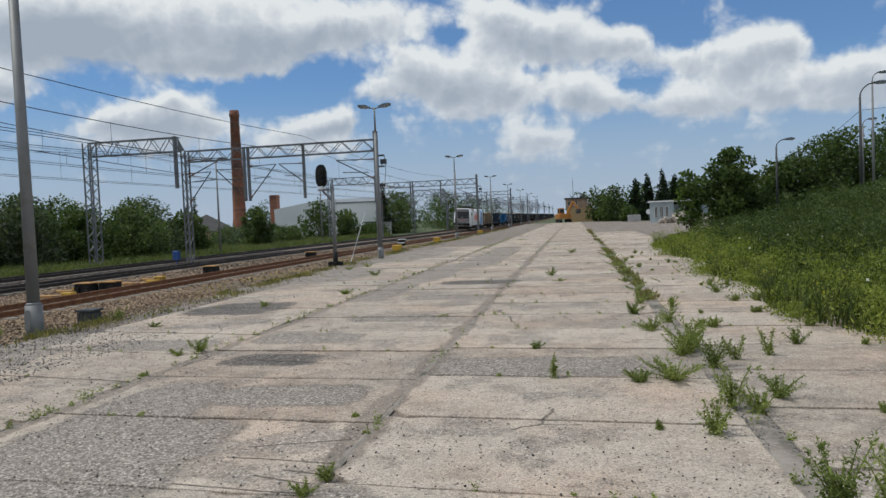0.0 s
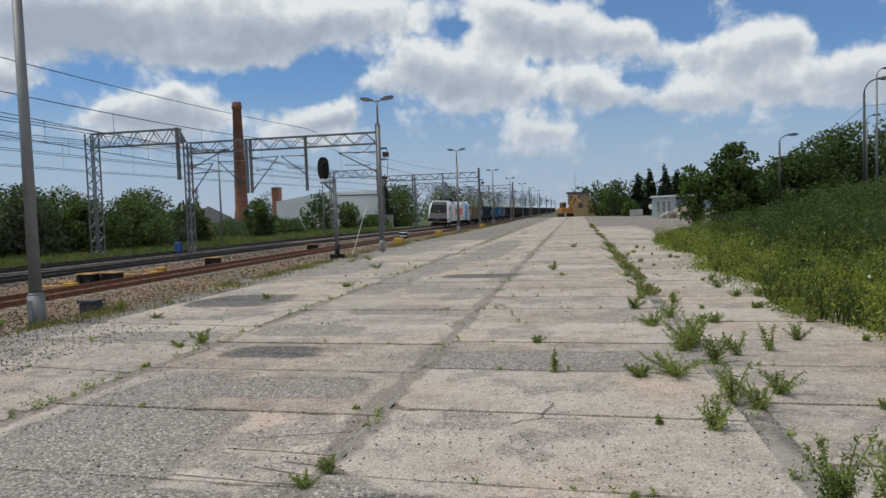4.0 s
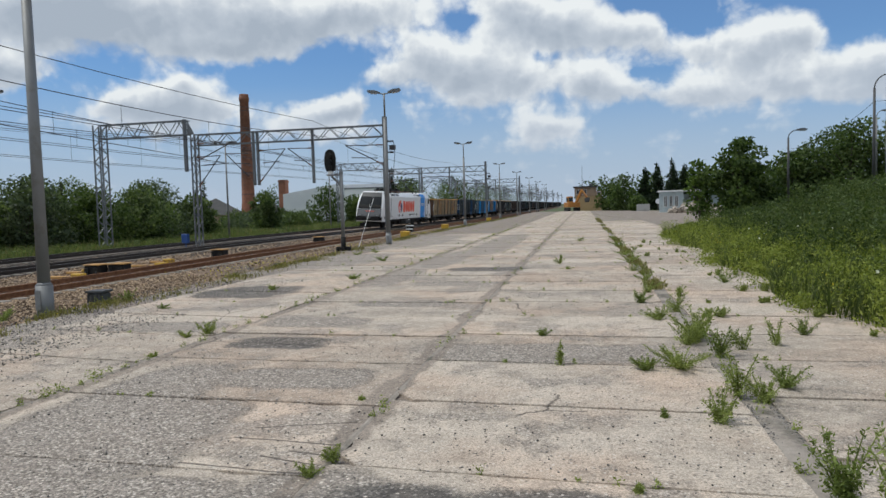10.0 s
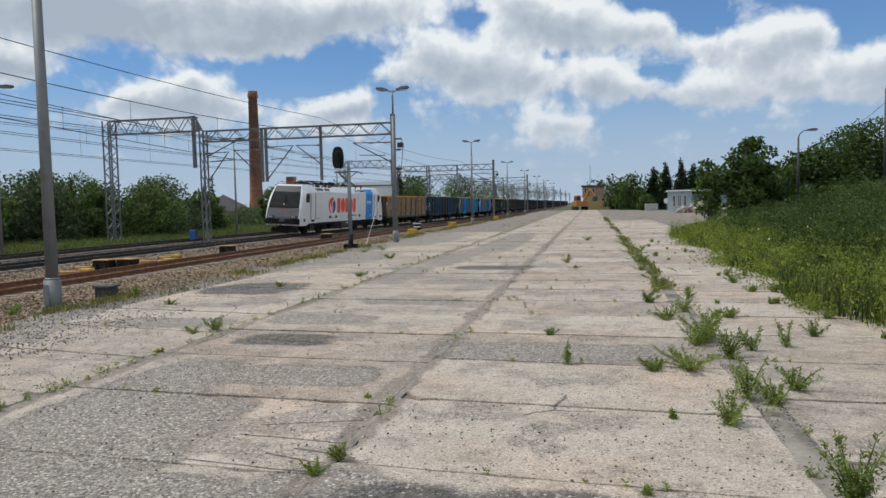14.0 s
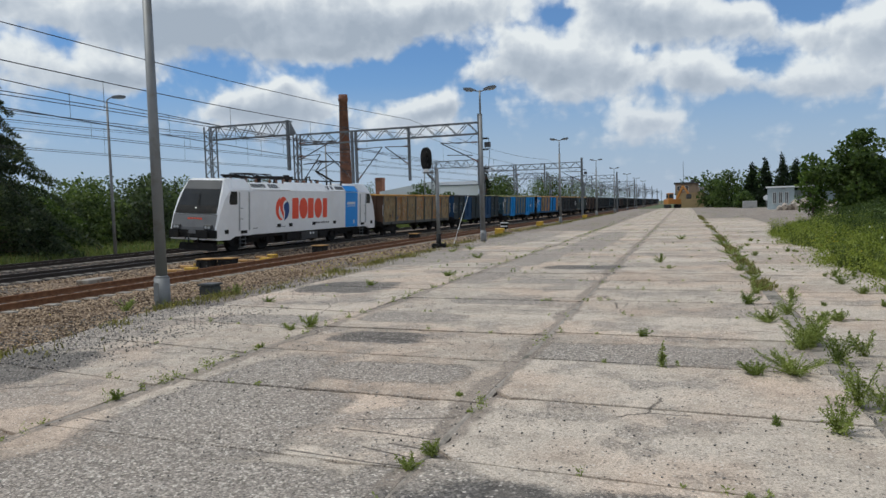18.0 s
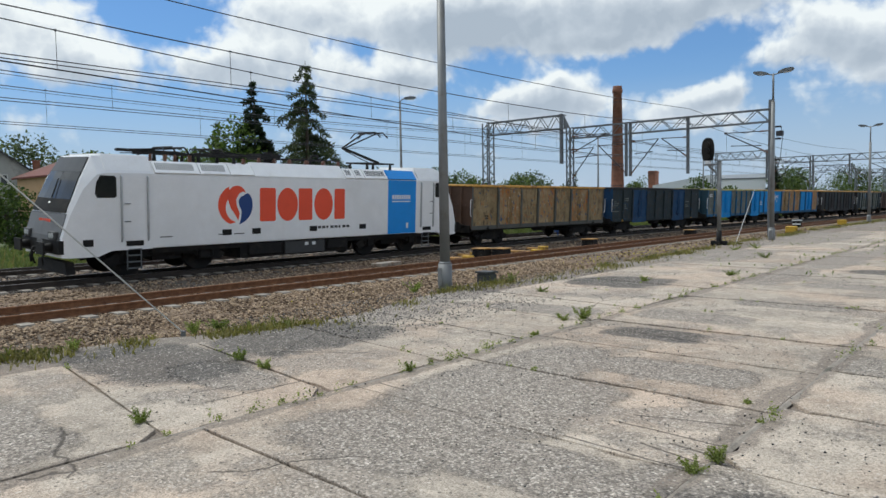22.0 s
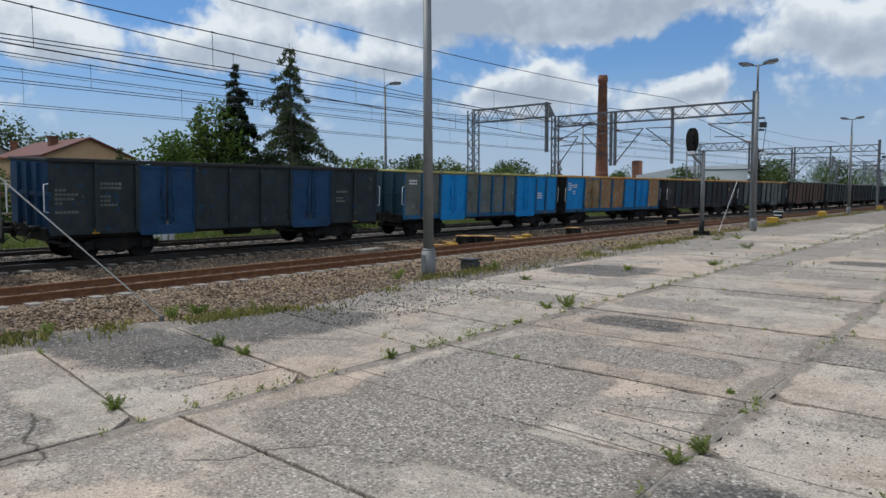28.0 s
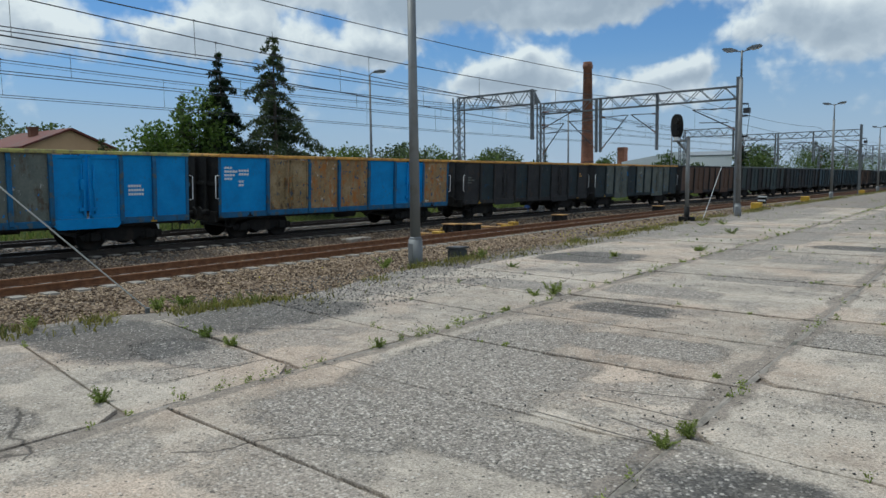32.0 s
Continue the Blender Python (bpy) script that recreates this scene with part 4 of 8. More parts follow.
        box(bm, -1.40, min(s * 8.80, s * 9.06), 0.84, 1.40, max(s * 8.80, s * 9.10), 1.24)
        part("buffer_beam", bm, M_BLACK, lo)
        for x in (-0.87, 0.87):
            bm = B()
            cyl(bm, (x, s * 8.98, 1.03), (x, s * 9.33, 1.03), 0.13, 0.11, 14)
            box(bm, x - 0.27, min(s * 9.33, s * 9.39), 0.84, x + 0.27, max(s * 9.33, s * 9.39), 1.20)
            part("buffer", bm, M_BLACK, lo)
        bm = B()
        tube(bm, [(0, s * 9.0, 1.0), (0, s * 9.25, 0.98), (0, s * 9.32, 0.75), (0, s * 9.3, 0.55)], 0.045, 8)
        part("coupling", bm, M_BLACK, lo)
        for x in (-0.4, 0.4):
            bm = B()
            tube(bm, [(x, s * 9.0, 0.9), (x, s * 9.15, 0.7), (x * 0.8, s * 9.1, 0.45)], 0.03, 6)
            part("brake_hose", bm, M_BLACK, lo)
        bm = B()
        prism(bm, [(-1.12, 0.20), (1.12, 0.20), (1.02, 0.56), (-1.02, 0.56)], "y", min(s * 8.5, s * 8.75), max(s * 8.5, s * 8.75))
        part("plough", bm, M_BLACK, lo)
        # cab side windows, doors, grab rails, steps, pockets
        for sx in (-1, 1):
            x = sx * (W + 0.001)
            x0, x1 = (x, 0.012) if sx > 0 else (x - 0.012, 0.012)
            bm = B()
            pts = [(s * 8.02, 2.62), (s * 7.98, 2.95), (s * 7.86, 3.17), (s * 7.44, 3.17), (s * 7.38, 3.10), (s * 7.38, 2.56), (s * 7.44, 2.50), (s * 7.96, 2.50)]
            prism(bm, pts, "x", x0, x0 + 0.012)
            part("window_rubber", bm, M_BLACK, cab)
            bm = B()
            pts = [(s * 7.965, 2.64), (s * 7.935, 2.93), (s * 7.83, 3.12), (s * 7.46, 3.12), (s * 7.43, 3.08), (s * 7.43, 2.58), (s * 7.46, 2.55), (s * 7.93, 2.55)]
            prism(bm, pts, "x", x0 + (0.006 if sx > 0 else -0.006), x0 + 0.012 + (0.006 if sx > 0 else -0.006))
            part("cab_window", bm, M_GLASS, cab)
            bm = B()
            ya, yb = sorted((s * 7.17, s * 6.47))
            rect_on_side(bm, ya, 1.18, yb, 3.20, x0, 0.012, 0.05)
            door = part("cab_door", bm, P_WHITE, cab)
            for z in (1.75, 2.3):
                bm = B()
                box(bm, min(x0, x0 + sx * 0.03), s * 7.08 - 0.06, z, max(x0 + 0.012, x0 + sx * 0.04), s * 7.08 + 0.12, z + 0.03)
                part("door_handle", bm, M_GALV, door)
            for y in (7.24, 6.40):
                bm = B()
                tube(bm, [(x, s * y, 1.15), (x + sx * 0.06, s * y, 1.2), (x + sx * 0.06, s * y, 3.12), (x, s * y, 3.17)], 0.022, 6)
                box(bm, min(x, x + sx * 0.02), s * y - 0.02, 1.15, max(x, x + sx * 0.02), s * y + 0.02, 3.17)
                part("grab_rail", bm, M_LENS, cab)
            bm = B()
            for i in range(4):
                z = 0.28 + 0.2 * i
                box(bm, min(x, x - sx * 0.16), s * 6.82 - 0.22, z, max(x, x - sx * 0.16), s * 6.82 + 0.22, z + 0.03)
            bar(bm, (x - sx * 0.08, s * 6.82 - 0.22, 0.25), (x - sx * 0.08, s * 6.82 - 0.22, 0.95), 0.03)
            bar(bm, (x - sx * 0.08, s * 6.82 + 0.22, 0.25), (x - sx * 0.08, s * 6.82 + 0.22, 0.95), 0.03)
            part("step", bm, M_GALV, cab)
            for y0, y1, z0, z1 in ((8.10, 8.40, 1.04, 1.25), (6.55, 7.1, 1.0, 1.16)):
                bm = B()
                ya, yb = sorted((s * y0, s * y1))
                rect_on_side(bm, ya, z0, yb, z1, x0, 0.012)
                part("pocket", bm, M_BLACK, cab)
    for sx in (-1, 1):
        xs = sx * W if sx > 0 else -W - 0.006
        # coloured stripe and marks
        bm = B()
        rect_on_side(bm, 4.30, 0.92, 6.06, 3.24, xs, 0.006)
        stripe = part("blue_stripe", bm, P_BLUE, lo, "blue vertical stripe")
        for q in [(4.55 + i * 0.145, 2.42, 4.55 + i * 0.145 + 0.11, 2.60) for i in range(8)] + [(4.55, 2.30, 5.70, 2.345), (5.45, 1.15, 5.58, 1.38)]:
            bm = B()
            rect_on_side(bm, *q, xs + sx * 0.005, 0.006)
            part("white_bar", bm, P_WMARK, stripe)
        for y0, y1 in ((-2.22, -1.50), (-1.46, -0.52), (-0.48, 0.20), (0.27, 1.20), (1.29, 1.86)):
            bm = B()
            if 0.8 < y1 - y0:
                prism(bm, [((y0 + y1) / 2 + (y1 - y0) / 2 * math.cos(k * math.pi / 12), 2.245 + 0.62 * math.sin(k * math.pi / 12)) for k in range(24)], "x", xs, xs + 0.006)
            else:
                rect_on_side(bm, y0, 1.64, y1 - 0.03, 2.85, xs, 0.006, 0.06)
            part("red_mark", bm, P_RED, lo, "plain red mark")
        # round emblem: two red wisps and a blue drop, with pale gaps between
        cy, cz, R = -3.22, 2.24, 0.69

        def arc(r, a0, a1, n, oy=0.0, oz=0.0):
            return [(cy + oy + r * math.cos(radians(a0 + (a1 - a0) * i / n)), cz + oz + r * math.sin(radians(a0 + (a1 - a0) * i / n))) for i in range(n + 1)]
        wisp = arc(R, 112, 252, 16) + arc(0.50, 262, 128, 12, 0.10, -0.10)
        flame = arc(0.38, 20, 200, 10, 0.06, 0.30) + [(cy - 0.20, cz - 0.10), (cy + 0.02, cz - 0.40), (cy + 0.10, cz - 0.56), (cy + 0.16, cz - 0.30), (cy + 0.04, cz - 0.02), (cy + 0.02, cz + 0.20), (cy + 0.14, cz + 0.40), (cy + 0.30, cz + 0.48)]
        drop = arc(R, -78, 30, 12) + [(cy + 0.50, cz + 0.42), (cy + 0.34, cz + 0.36)] + arc(0.24, 90, 200, 6, 0.36, 0.10) + [(cy + 0.24, cz - 0.22), (cy + 0.22, cz - 0.44)]
        for m, pts, nm in ((P_RED, wisp, "red_swirl"), (P_RED, flame, "red_swirl"), (P_NAVY, drop, "blue_swirl")):
            bm = B()
            prism(bm, pts, "x", xs, xs + 0.006)
            part(nm, bm, m, lo)
        for q in [(0.25 + 0.21 * i, 1.29, 0.25 + 0.21 * i + (0.16 if i % 3 else 0.10), 1.39) for i in range(9)] + [(y, 1.22, y + 0.42, 1.25) for y in (-3.9, -3.3, -6.0)]:
            bm = B()
            rect_on_side(bm, *q, xs, 0.005)
            part("number_bar", bm, M_DARK, lo)
        for y in (-3.75, -2.55, 0.05, 2.65):
            bm = B()
            rect_on_side(bm, y, 1.20, y + 0.36, 1.40, xs, 0.012)
            part("jacking_pocket", bm, M_BLACK, lo)
        # roof side panels with grilles
        for i, (y0, y1) in enumerate(((-6.15, -4.6), (-4.55, -3.45), (-3.40, -2.45), (1.87, 2.35), (2.40, 2.90), (2.95, 4.25), (4.30, 6.06))):
            bm = B()
            p0, p1 = Vector((sx * (W + 0.004), 0, 3.27)), Vector((sx * (W - 0.30), 0, 3.64))
            q = [bm.verts.new((p.x, y, p.z)) for p, y in ((p0, y0), (p0, y1), (p1, y1), (p1, y0))]
            f = bm.faces.new(q)
            ret = bmesh.ops.extrude_face_region(bm, geom=[f])
            for v in ret["geom"]:
                if isinstance(v, bmesh.types.BMVert):
                    v.co += Vector((sx * 0.03, 0, 0.03))
            roofp = part("roof_panel", bm, P_BLUE if i == 6 else P_ROOF, lo, "blue roof panel" if i == 6 else "white roof panel")
            if i in (0, 1, 3, 4, 5):
                bm = B()
                n = int((y1 - y0 - 0.16) / 0.07)
                for k in range(n):
                    y = y0 + 0.1 + k * 0.07
                    a, b = p0.lerp(p1, 0.25), p0.lerp(p1, 0.8)
                    bar(bm, (a.x + sx * 0.034, y, a.z + 0.034), (b.x + sx * 0.034, y, b.z + 0.034), 0.02, 0.03)
                part("grille", bm, M_GALV, roofp)
        bm = B()
        prism(bm, [(sx * (W + 0.01), 3.26), (sx * (W - 0.36), 3.76), (sx * (W - 0.5), 3.76), (sx * (W - 0.2), 3.26)], "y", -2.4, 1.82)
        part("raised_roof_cover", bm, P_ROOF, lo, "white raised roof cover")
    # roof gear
    for y in (-5.3, -4.4, -1.6, -0.9, -0.2, 0.6, 1.5, 2.3):
        for x in (-0.5, 0.5):
            bm = B()
            cyl(bm, (x, y, 3.66), (x, y, 3.95), 0.06, 0.05, 8)
            for k in range(3):
                cyl(bm, (x, y, 3.72 + 0.07 * k), (x, y, 3.75 + 0.07 * k), 0.085, n=8)
            part("insulator", bm, M_INSUL, lo)
    bm = B()
    for x in (-0.5, 0.5):
        tube(bm, [(x, -5.4, 3.97), (x, -1.0, 4.0), (x, -0.9, 3.95), (x, 2.4, 3.98)], 0.025, 6)
    box(bm, -0.45, -1.5, 3.9, 0.5, -0.6, 4.12)
    box(bm, 0.1, -1.1, 3.66, 0.4, -0.9, 4.2)
    tube(bm, [(0.6, 0.7, 3.7), (0.6, 0.8, 4.12), (0.6, 1.1, 4.15), (0.6, 1.2, 3.9)], 0.05, 6)
    part("roof_busbar", bm, M_BLACK, lo)

    def pantograph(y, up, d):
        bm = B()
        for x in (-0.55, 0.55):
            bar(bm, (x, y - 0.9, 3.95), (x, y + 0.9, 3.95), 0.07)
            for yy in (-0.7, 0.7):
                cyl(bm, (x, y + yy, 3.66), (x, y + yy, 3.95), 0.07, 0.05, 8)
        for yy in (-0.8, 0.0, 0.8):
            bar(bm, (-0.55, y + yy, 3.95), (0.55, y + yy, 3.95), 0.06)
        pg = part("pantograph", bm, M_BLACK, lo, "raised black pantograph" if up else "folded black pantograph")
        bm = B()
        if up:
            knee, head = (0, y + d * 1.6, 4.55), (0, y + d * 0.1, 5.25)
        else:
            knee, head = (0, y + d * 1.7, 4.02), (0, y - d * 0.1, 4.12)
        bar(bm, (0, y - d * 0.5, 4.0), knee, 0.10)
        for x in (-0.3, 0.3):
            bar(bm, (x * 0.3, knee[1], knee[2]), (x * 1.5, head[1], head[2]), 0.05)
        bar(bm, (-0.25, y - d * 0.2, 3.98), (-0.05, knee[1] - d * 0.15, knee[2] - 0.1), 0.03)
        part("arm", bm, M_BLACK, pg)
        bm = B()
        for yy in (-0.22, 0.22):
            tube(bm, [(-0.95, head[1] + yy, head[2] - 0.18), (-0.65, head[1] + yy, head[2] + 0.05), (0.65, head[1] + yy, head[2] + 0.05), (0.95, head[1] + yy, head[2] - 0.18)], 0.028, 6)
        bar(bm, (-0.5, head[1] - 0.22, head[2]), (-0.5, head[1] + 0.22, head[2]), 0.03)
        bar(bm, (0.5, head[1] - 0.22, head[2]), (0.5, head[1] + 0.22, head[2]), 0.03)
        part("pan_head", bm, M_BLACK, pg)
    pantograph(-5.0, False, -1)
    pantograph(4.6, True, -1)
    pantograph(-3.4, False, 1)
    # underframe gear
    bm = B()
    box(bm, -1.25, -2.9, 0.32, 1.25, 2.2, 0.9)
    box(bm, -1.30, -6.2, 0.72, 1.30, 8.3, 0.9)
    part("underframe", bm, M_BLACK, lo)
    for y0, y1, z0, m in ((-2.6, -1.2, 0.42, M_BLACK), (-1.0, 0.9, 0.36, M_DARK), (1.05, 2.1, 0.45, M_BLACK)):
        bm = B()
        bbox(bm, -1.36, y0, z0, 1.36, y1, 0.86, 0.03)
        part("equipment_box", bm, m, lo)
    for y in (-0.1, 0.25):
        bm = B()
        box(bm, 1.365, y, 0.66, 1.37, y + 0.17, 0.78)
        part("data_plate", bm, P_WMARK, lo)
    ws = wheelset_mesh(0.61)
    for yc in (-5.55, 4.84):
        bm = B()
        for x in (-1.08, 1.08):
            prism(bm, [(yc - 2.1, 0.55), (yc - 1.9, 0.35), (yc - 0.75, 0.62), (yc + 0.75, 0.62), (yc + 1.9, 0.35), (yc + 2.1, 0.55), (yc + 1.6, 0.82), (yc - 1.6, 0.82)], "x", x - 0.06, x + 0.06)
            for dy in (-1.28, 1.28):
                bbox(bm, x - 0.12, yc + dy - 0.17, 0.42, x + 0.12, yc + dy + 0.17, 0.72, 0.02)
                cyl(bm, (x, yc + dy - 0.3, 0.5), (x, yc + dy - 0.3, 0.85), 0.09, n=10)
                cyl(bm, (x, yc + dy + 0.3, 0.5), (x, yc + dy + 0.3, 0.85), 0.09, n=10)
            cyl(bm, (x, yc - 0.9, 0.66), (x + 0.02, yc - 0.35, 0.74), 0.05, n=8)
        box(bm, -1.0, yc - 0.5, 0.45, 1.0, yc + 0.5, 0.8)
        bog = part("bogie", bm, M_BLACK, lo)
        for dy in (-1.28, 1.28):
            ROLLING.append((part("wheelset", ws, None, bog, at=pose(0, yc + dy, 0.61)), 0.61))
    TRAIN.append((lo, -8.98, 4.8))


locomotive()

WAGON_WS = wheelset_mesh(0.46)


def bogie_mesh():
    bm = B()
    for x in (-1.0, 1.0):
        prism(bm, [(-1.35, 0.50), (-1.30, 0.36), (-0.55, 0.40), (-0.35, 0.28), (0.35, 0.28), (0.55, 0.40), (1.30, 0.36), (1.35, 0.50), (0.75, 0.66), (0.4, 0.74), (-0.4, 0.74), (-0.75, 0.66)], "x", x - 0.05, x + 0.05)
        for y in (-0.9, 0.9):
            bbox(bm, x - 0.11, y - 0.15, 0.32, x + 0.11, y + 0.15, 0.60, 0.02)
            for d in (-0.24, 0.24):
                cyl(bm, (x, y + d, 0.30), (x, y + d, 0.56), 0.08, n=8)
    box(bm, -1.0, -0.25, 0.42, 1.0, 0.25, 0.78)
    box(bm, -0.95, -1.4, 0.45, 0.95, -1.3, 0.55)
    box(bm, -0.95, 1.3, 0.45, 0.95, 1.4, 0.55)
    return finish(bm, "bogie", M_BLACK)


BOGIE = bogie_mesh()
BAYS_WIDE = [2.15, ("d", 2.06), 1.65, 1.80, 1.72, ("d", 2.02), 2.03]
BAYS_FOUR = [1.25, 1.30, ("d", 2.05), 1.1, 1.13, 1.13, 1.1, ("d", 2.08), 1.1, 1.25]
BAYS = [1.30, 1.22, ("d", 2.0), 1.28, 1.28, 1.28, ("d", 2.0), 1.22, 1.30]


def wagon(L, panels, rib, rim, frame_m, label, detailed=True, inner=None, texts=(), bays=BAYS):
    """An open wagon with ribbed steel sides. panels: a material for each bay."""
    w = thing("gondola_wagon", label, "wagon", group="wagons of the freight train")
    W, z0, z1 = 1.40, 0.96, 3.06
    H = L / 2
    bm = B()
    box(bm, -W + 0.02, -H + 0.02, z0 + 0.02, W - 0.02, H - 0.02, z0 + 0.10)
    part("floor", bm, frame_m, w)
    tot = sum(b[1] if isinstance(b, tuple) else b for b in bays)
    k = L / tot
    low = 0.09 if bays is BAYS_WIDE else 0.20
    for sx in (-1, 1):
        y = -H
        posts = [-H]
        for i, b in enumerate(bays):
            door = isinstance(b, tuple)
            wd = (b[1] if door else b) * k
            m = panels[i]
            if door:
                half = wd / 2
                for h in range(2):
                    a0, a1 = y + h * half + 0.06, y + (h + 1) * half - 0.06
                    bm = B()
                    x = sx * (W - 0.01)
                    box(bm, min(x, x - sx * 0.05), a0, z0 + 0.12, max(x, x - sx * 0.05), a1, z1 - 0.1)
                    # raised frame round the leaf
                    for q in ((a0, z0 + 0.12, a0 + 0.07, z1 - 0.1), (a1 - 0.07, z0 + 0.12, a1, z1 - 0.1), (a0, z0 + 0.12, a1, z0 + 0.2), (a0, z1 - 0.18, a1, z1 - 0.1)):
                        box(bm, min(x, x + sx * 0.035), q[0], q[1], max(x, x + sx * 0.035), q[2], q[3])
                    leaf = part("door_leaf", bm, m, w)
                    if detailed and sx > 0:
                        bm = B()
                        yl = a1 - 0.12 if h == 0 else a0 + 0.12
                        tube(bm, [(x + 0.06, yl, z0 + 0.25), (x + 0.06, yl, z1 - 0.35)], 0.018, 6)
                        box(bm, x, yl - 0.08, z0 + 0.35, x + 0.08, yl + 0.08, z0 + 0.45)
                        box(bm, x, yl - 0.05, z0 + 1.0, x + 0.09, yl + 0.05, z0 + 1.3)
                        part("door_bar", bm, m, leaf)
                bm = B()
                prism(bm, [(y - 0.10, z0 + 0.06), (y + 0.16, z0 - low), (y + wd - 0.16, z0 - low), (y + wd + 0.10, z0 + 0.06), (y + wd, z0 + 0.11), (y, z0 + 0.11)], "x", min(sx * (W - 0.05), sx * (W + 0.03)), max(sx * (W - 0.05), sx * (W + 0.03)))
                part("door_flap", bm, rib if bays is BAYS_WIDE else m, w)
            else:
                bm = B()
                x = sx * (W - 0.03)
                box(bm, min(x, x - sx * 0.03), y + 0.02, z0 - 0.02, max(x, x - sx * 0.03), y + wd - 0.02, z1 - 0.05)
                # dented sheet: a middle column pushed in
                part("side_panel", bm, m, w)
            y += wd
            posts.append(y)
        for i, yp in enumerate(posts):
            bm = B()
            hw = 0.06 if 0 < i < len(posts) - 1 else 0.05
            yc = min(max(yp, -H + 0.05), H - 0.05)
            x0, x1 = sx * (W - 0.03), sx * (W + 0.07)
            v = [(x0, z0 - 0.1), (x1 if i not in (0, len(posts) - 1) else sx * W, z0 - 0.02), (x1 if i not in (0, len(posts) - 1) else sx * W, z1 - 0.25), (sx * W, z1 - 0.04), (x0, z1 - 0.04)]
            prism(bm, v, "y", yc - hw, yc + hw)
            part("rib", bm, panels[-1] if (rib is None) else rib, w)
        bm = B()
        bbox(bm, min(sx * (W - 0.10), sx * (W + 0.06)), -H, z1 - 0.05, max(sx * (W - 0.10), sx * (W + 0.06)), H, z1 + 0.06, 0.015)
        part("top_rim", bm, rim, w)
        bm = B()
        bbox(bm, min(sx * (W - 0.03), sx * (W + 0.015)), -H + 0.02, z0 - 0.10, max(sx * (W - 0.03), sx * (W + 0.015)), H - 0.02, z0 + 0.10, 0.012)
        part("bottom_rail", bm, rib, w)
        bm = B()
        x = sx * (W - 0.10)
        box(bm, min(x, x - sx * 0.12), -H - 0.02, z0 - 0.18, max(x, x - sx * 0.12), H + 0.02, z0 + 0.02)
        part("solebar", bm, frame_m, w)
    for s in (-1, 1):
        bm = B()
        box(bm, -W + 0.02, min(s * H, s * (H - 0.05)), z0, W - 0.02, max(s * H, s * (H - 0.05)), z1)
        for x in (-0.7, 0.0, 0.7):
            box(bm, x - 0.06, min(s * H, s * (H + 0.09)), z0, x + 0.06, max(s * H, s * (H + 0.09)), z1 - 0.1)
        box(bm, -W, min(s * H, s * (H + 0.06)), 2.0, W, max(s * H, s * (H + 0.06)), 2.12)
        part("end_wall", bm, inner or panels[0], w)
        bm = B()
        bbox(bm, -W - 0.02, min(s * (H - 0.06), s * (H + 0.06)), z1 - 0.04, W + 0.02, max(s * (H - 0.06), s * (H + 0.06)), z1 + 0.05, 0.015)
        part("end_rim", bm, rim, w)
        bm = B()
        box(bm, -1.3, min(s * H, s * (H + 0.10)), z0 - 0.25, 1.3, max(s * H, s * (H + 0.10)), z0 + 0.12)
        part("headstock", bm, frame_m, w)
        for x in (-0.875, 0.875):
            bm = B()
            cyl(bm, (x, s * (H + 0.08), 1.04), (x, s * (H + 0.45), 1.04), 0.10, n=10)
            cyl(bm, (x, s * (H + 0.45), 1.04), (x, s * (H + 0.50), 1.04), 0.22, n=14)
            part("buffer", bm, M_BLACK, w)
        bm = B()
        tube(bm, [(0, s * (H + 0.1), 1.0), (0, s * (H + 0.35), 0.95), (0, s * (H + 0.6), 0.9)], 0.05, 6)
        part("coupling", bm, M_BLACK, w)
        if detailed:
            bm = B()
            tube(bm, [(0.35, s * (H + 0.1), 0.9), (0.32, s * (H + 0.3), 0.6), (0.3, s * (H + 0.55), 0.75)], 0.025, 5)
            part("brake_hose", bm, M_BLACK, w)
        if detailed:
            for sx in (-1, 1):
                bm = B()
                x = sx * (W + 0.02)
                tube(bm, [(x, s * (H + 0.02), 1.55), (x, s * (H + 0.14), 1.57), (x, s * (H + 0.14), 2.35), (x, s * (H + 0.02), 2.37)], 0.018, 6)
                part("end_handrail", bm, P_WMARK, w, "pale end handrail")
                bm = B()
                box(bm, min(x - sx * 0.2, x), s * (H - 0.45) - 0.15, 0.52, max(x - sx * 0.2, x), s * (H - 0.45) + 0.15, 0.55)
                for d in (-0.14, 0.14):
                    bar(bm, (x - sx * 0.1, s * (H - 0.45) + d, 0.53), (x - sx * 0.1, s * (H - 0.45) + d, 0.95), 0.025)
                part("shunter_step", bm, M_BLACK, w)
                bm = B()
                box(bm, min(x, x + sx * 0.03), s * (H - 1.3) - 0.10, 0.88, max(x, x + sx * 0.03), s * (H - 1.3) + 0.10, 0.93)
                box(bm, min(x, x + sx * 0.03), s * (H - 1.3) - 0.03, 0.93, max(x, x + sx * 0.03), s * (H - 1.3) + 0.03, 1.02)
                part("tie_hook", bm, M_YELM if "tan" not in label else M_BLACK, w)
    bm = B()
    box(bm, -0.3, -H + 0.3, 0.80, 0.3, H - 0.3, 1.08)
    for y in (-2.4, -1.2, 0, 1.2, 2.4):
        box(bm, -1.25, y - 0.05, 0.90, 1.25, y + 0.05, 1.08)
    part("centre_sill", bm, M_BLACK, w)
    bm = B()
    cyl(bm, (1.0, -0.6, 0.75), (1.0, 0.4, 0.75), 0.17, n=12)
    cyl(bm, (0.9, 1.1, 0.80), (0.9, 1.6, 0.80), 0.13, n=12)
    bar(bm, (0.95, -2.6, 0.86), (0.95, 2.6, 0.86), 0.05)
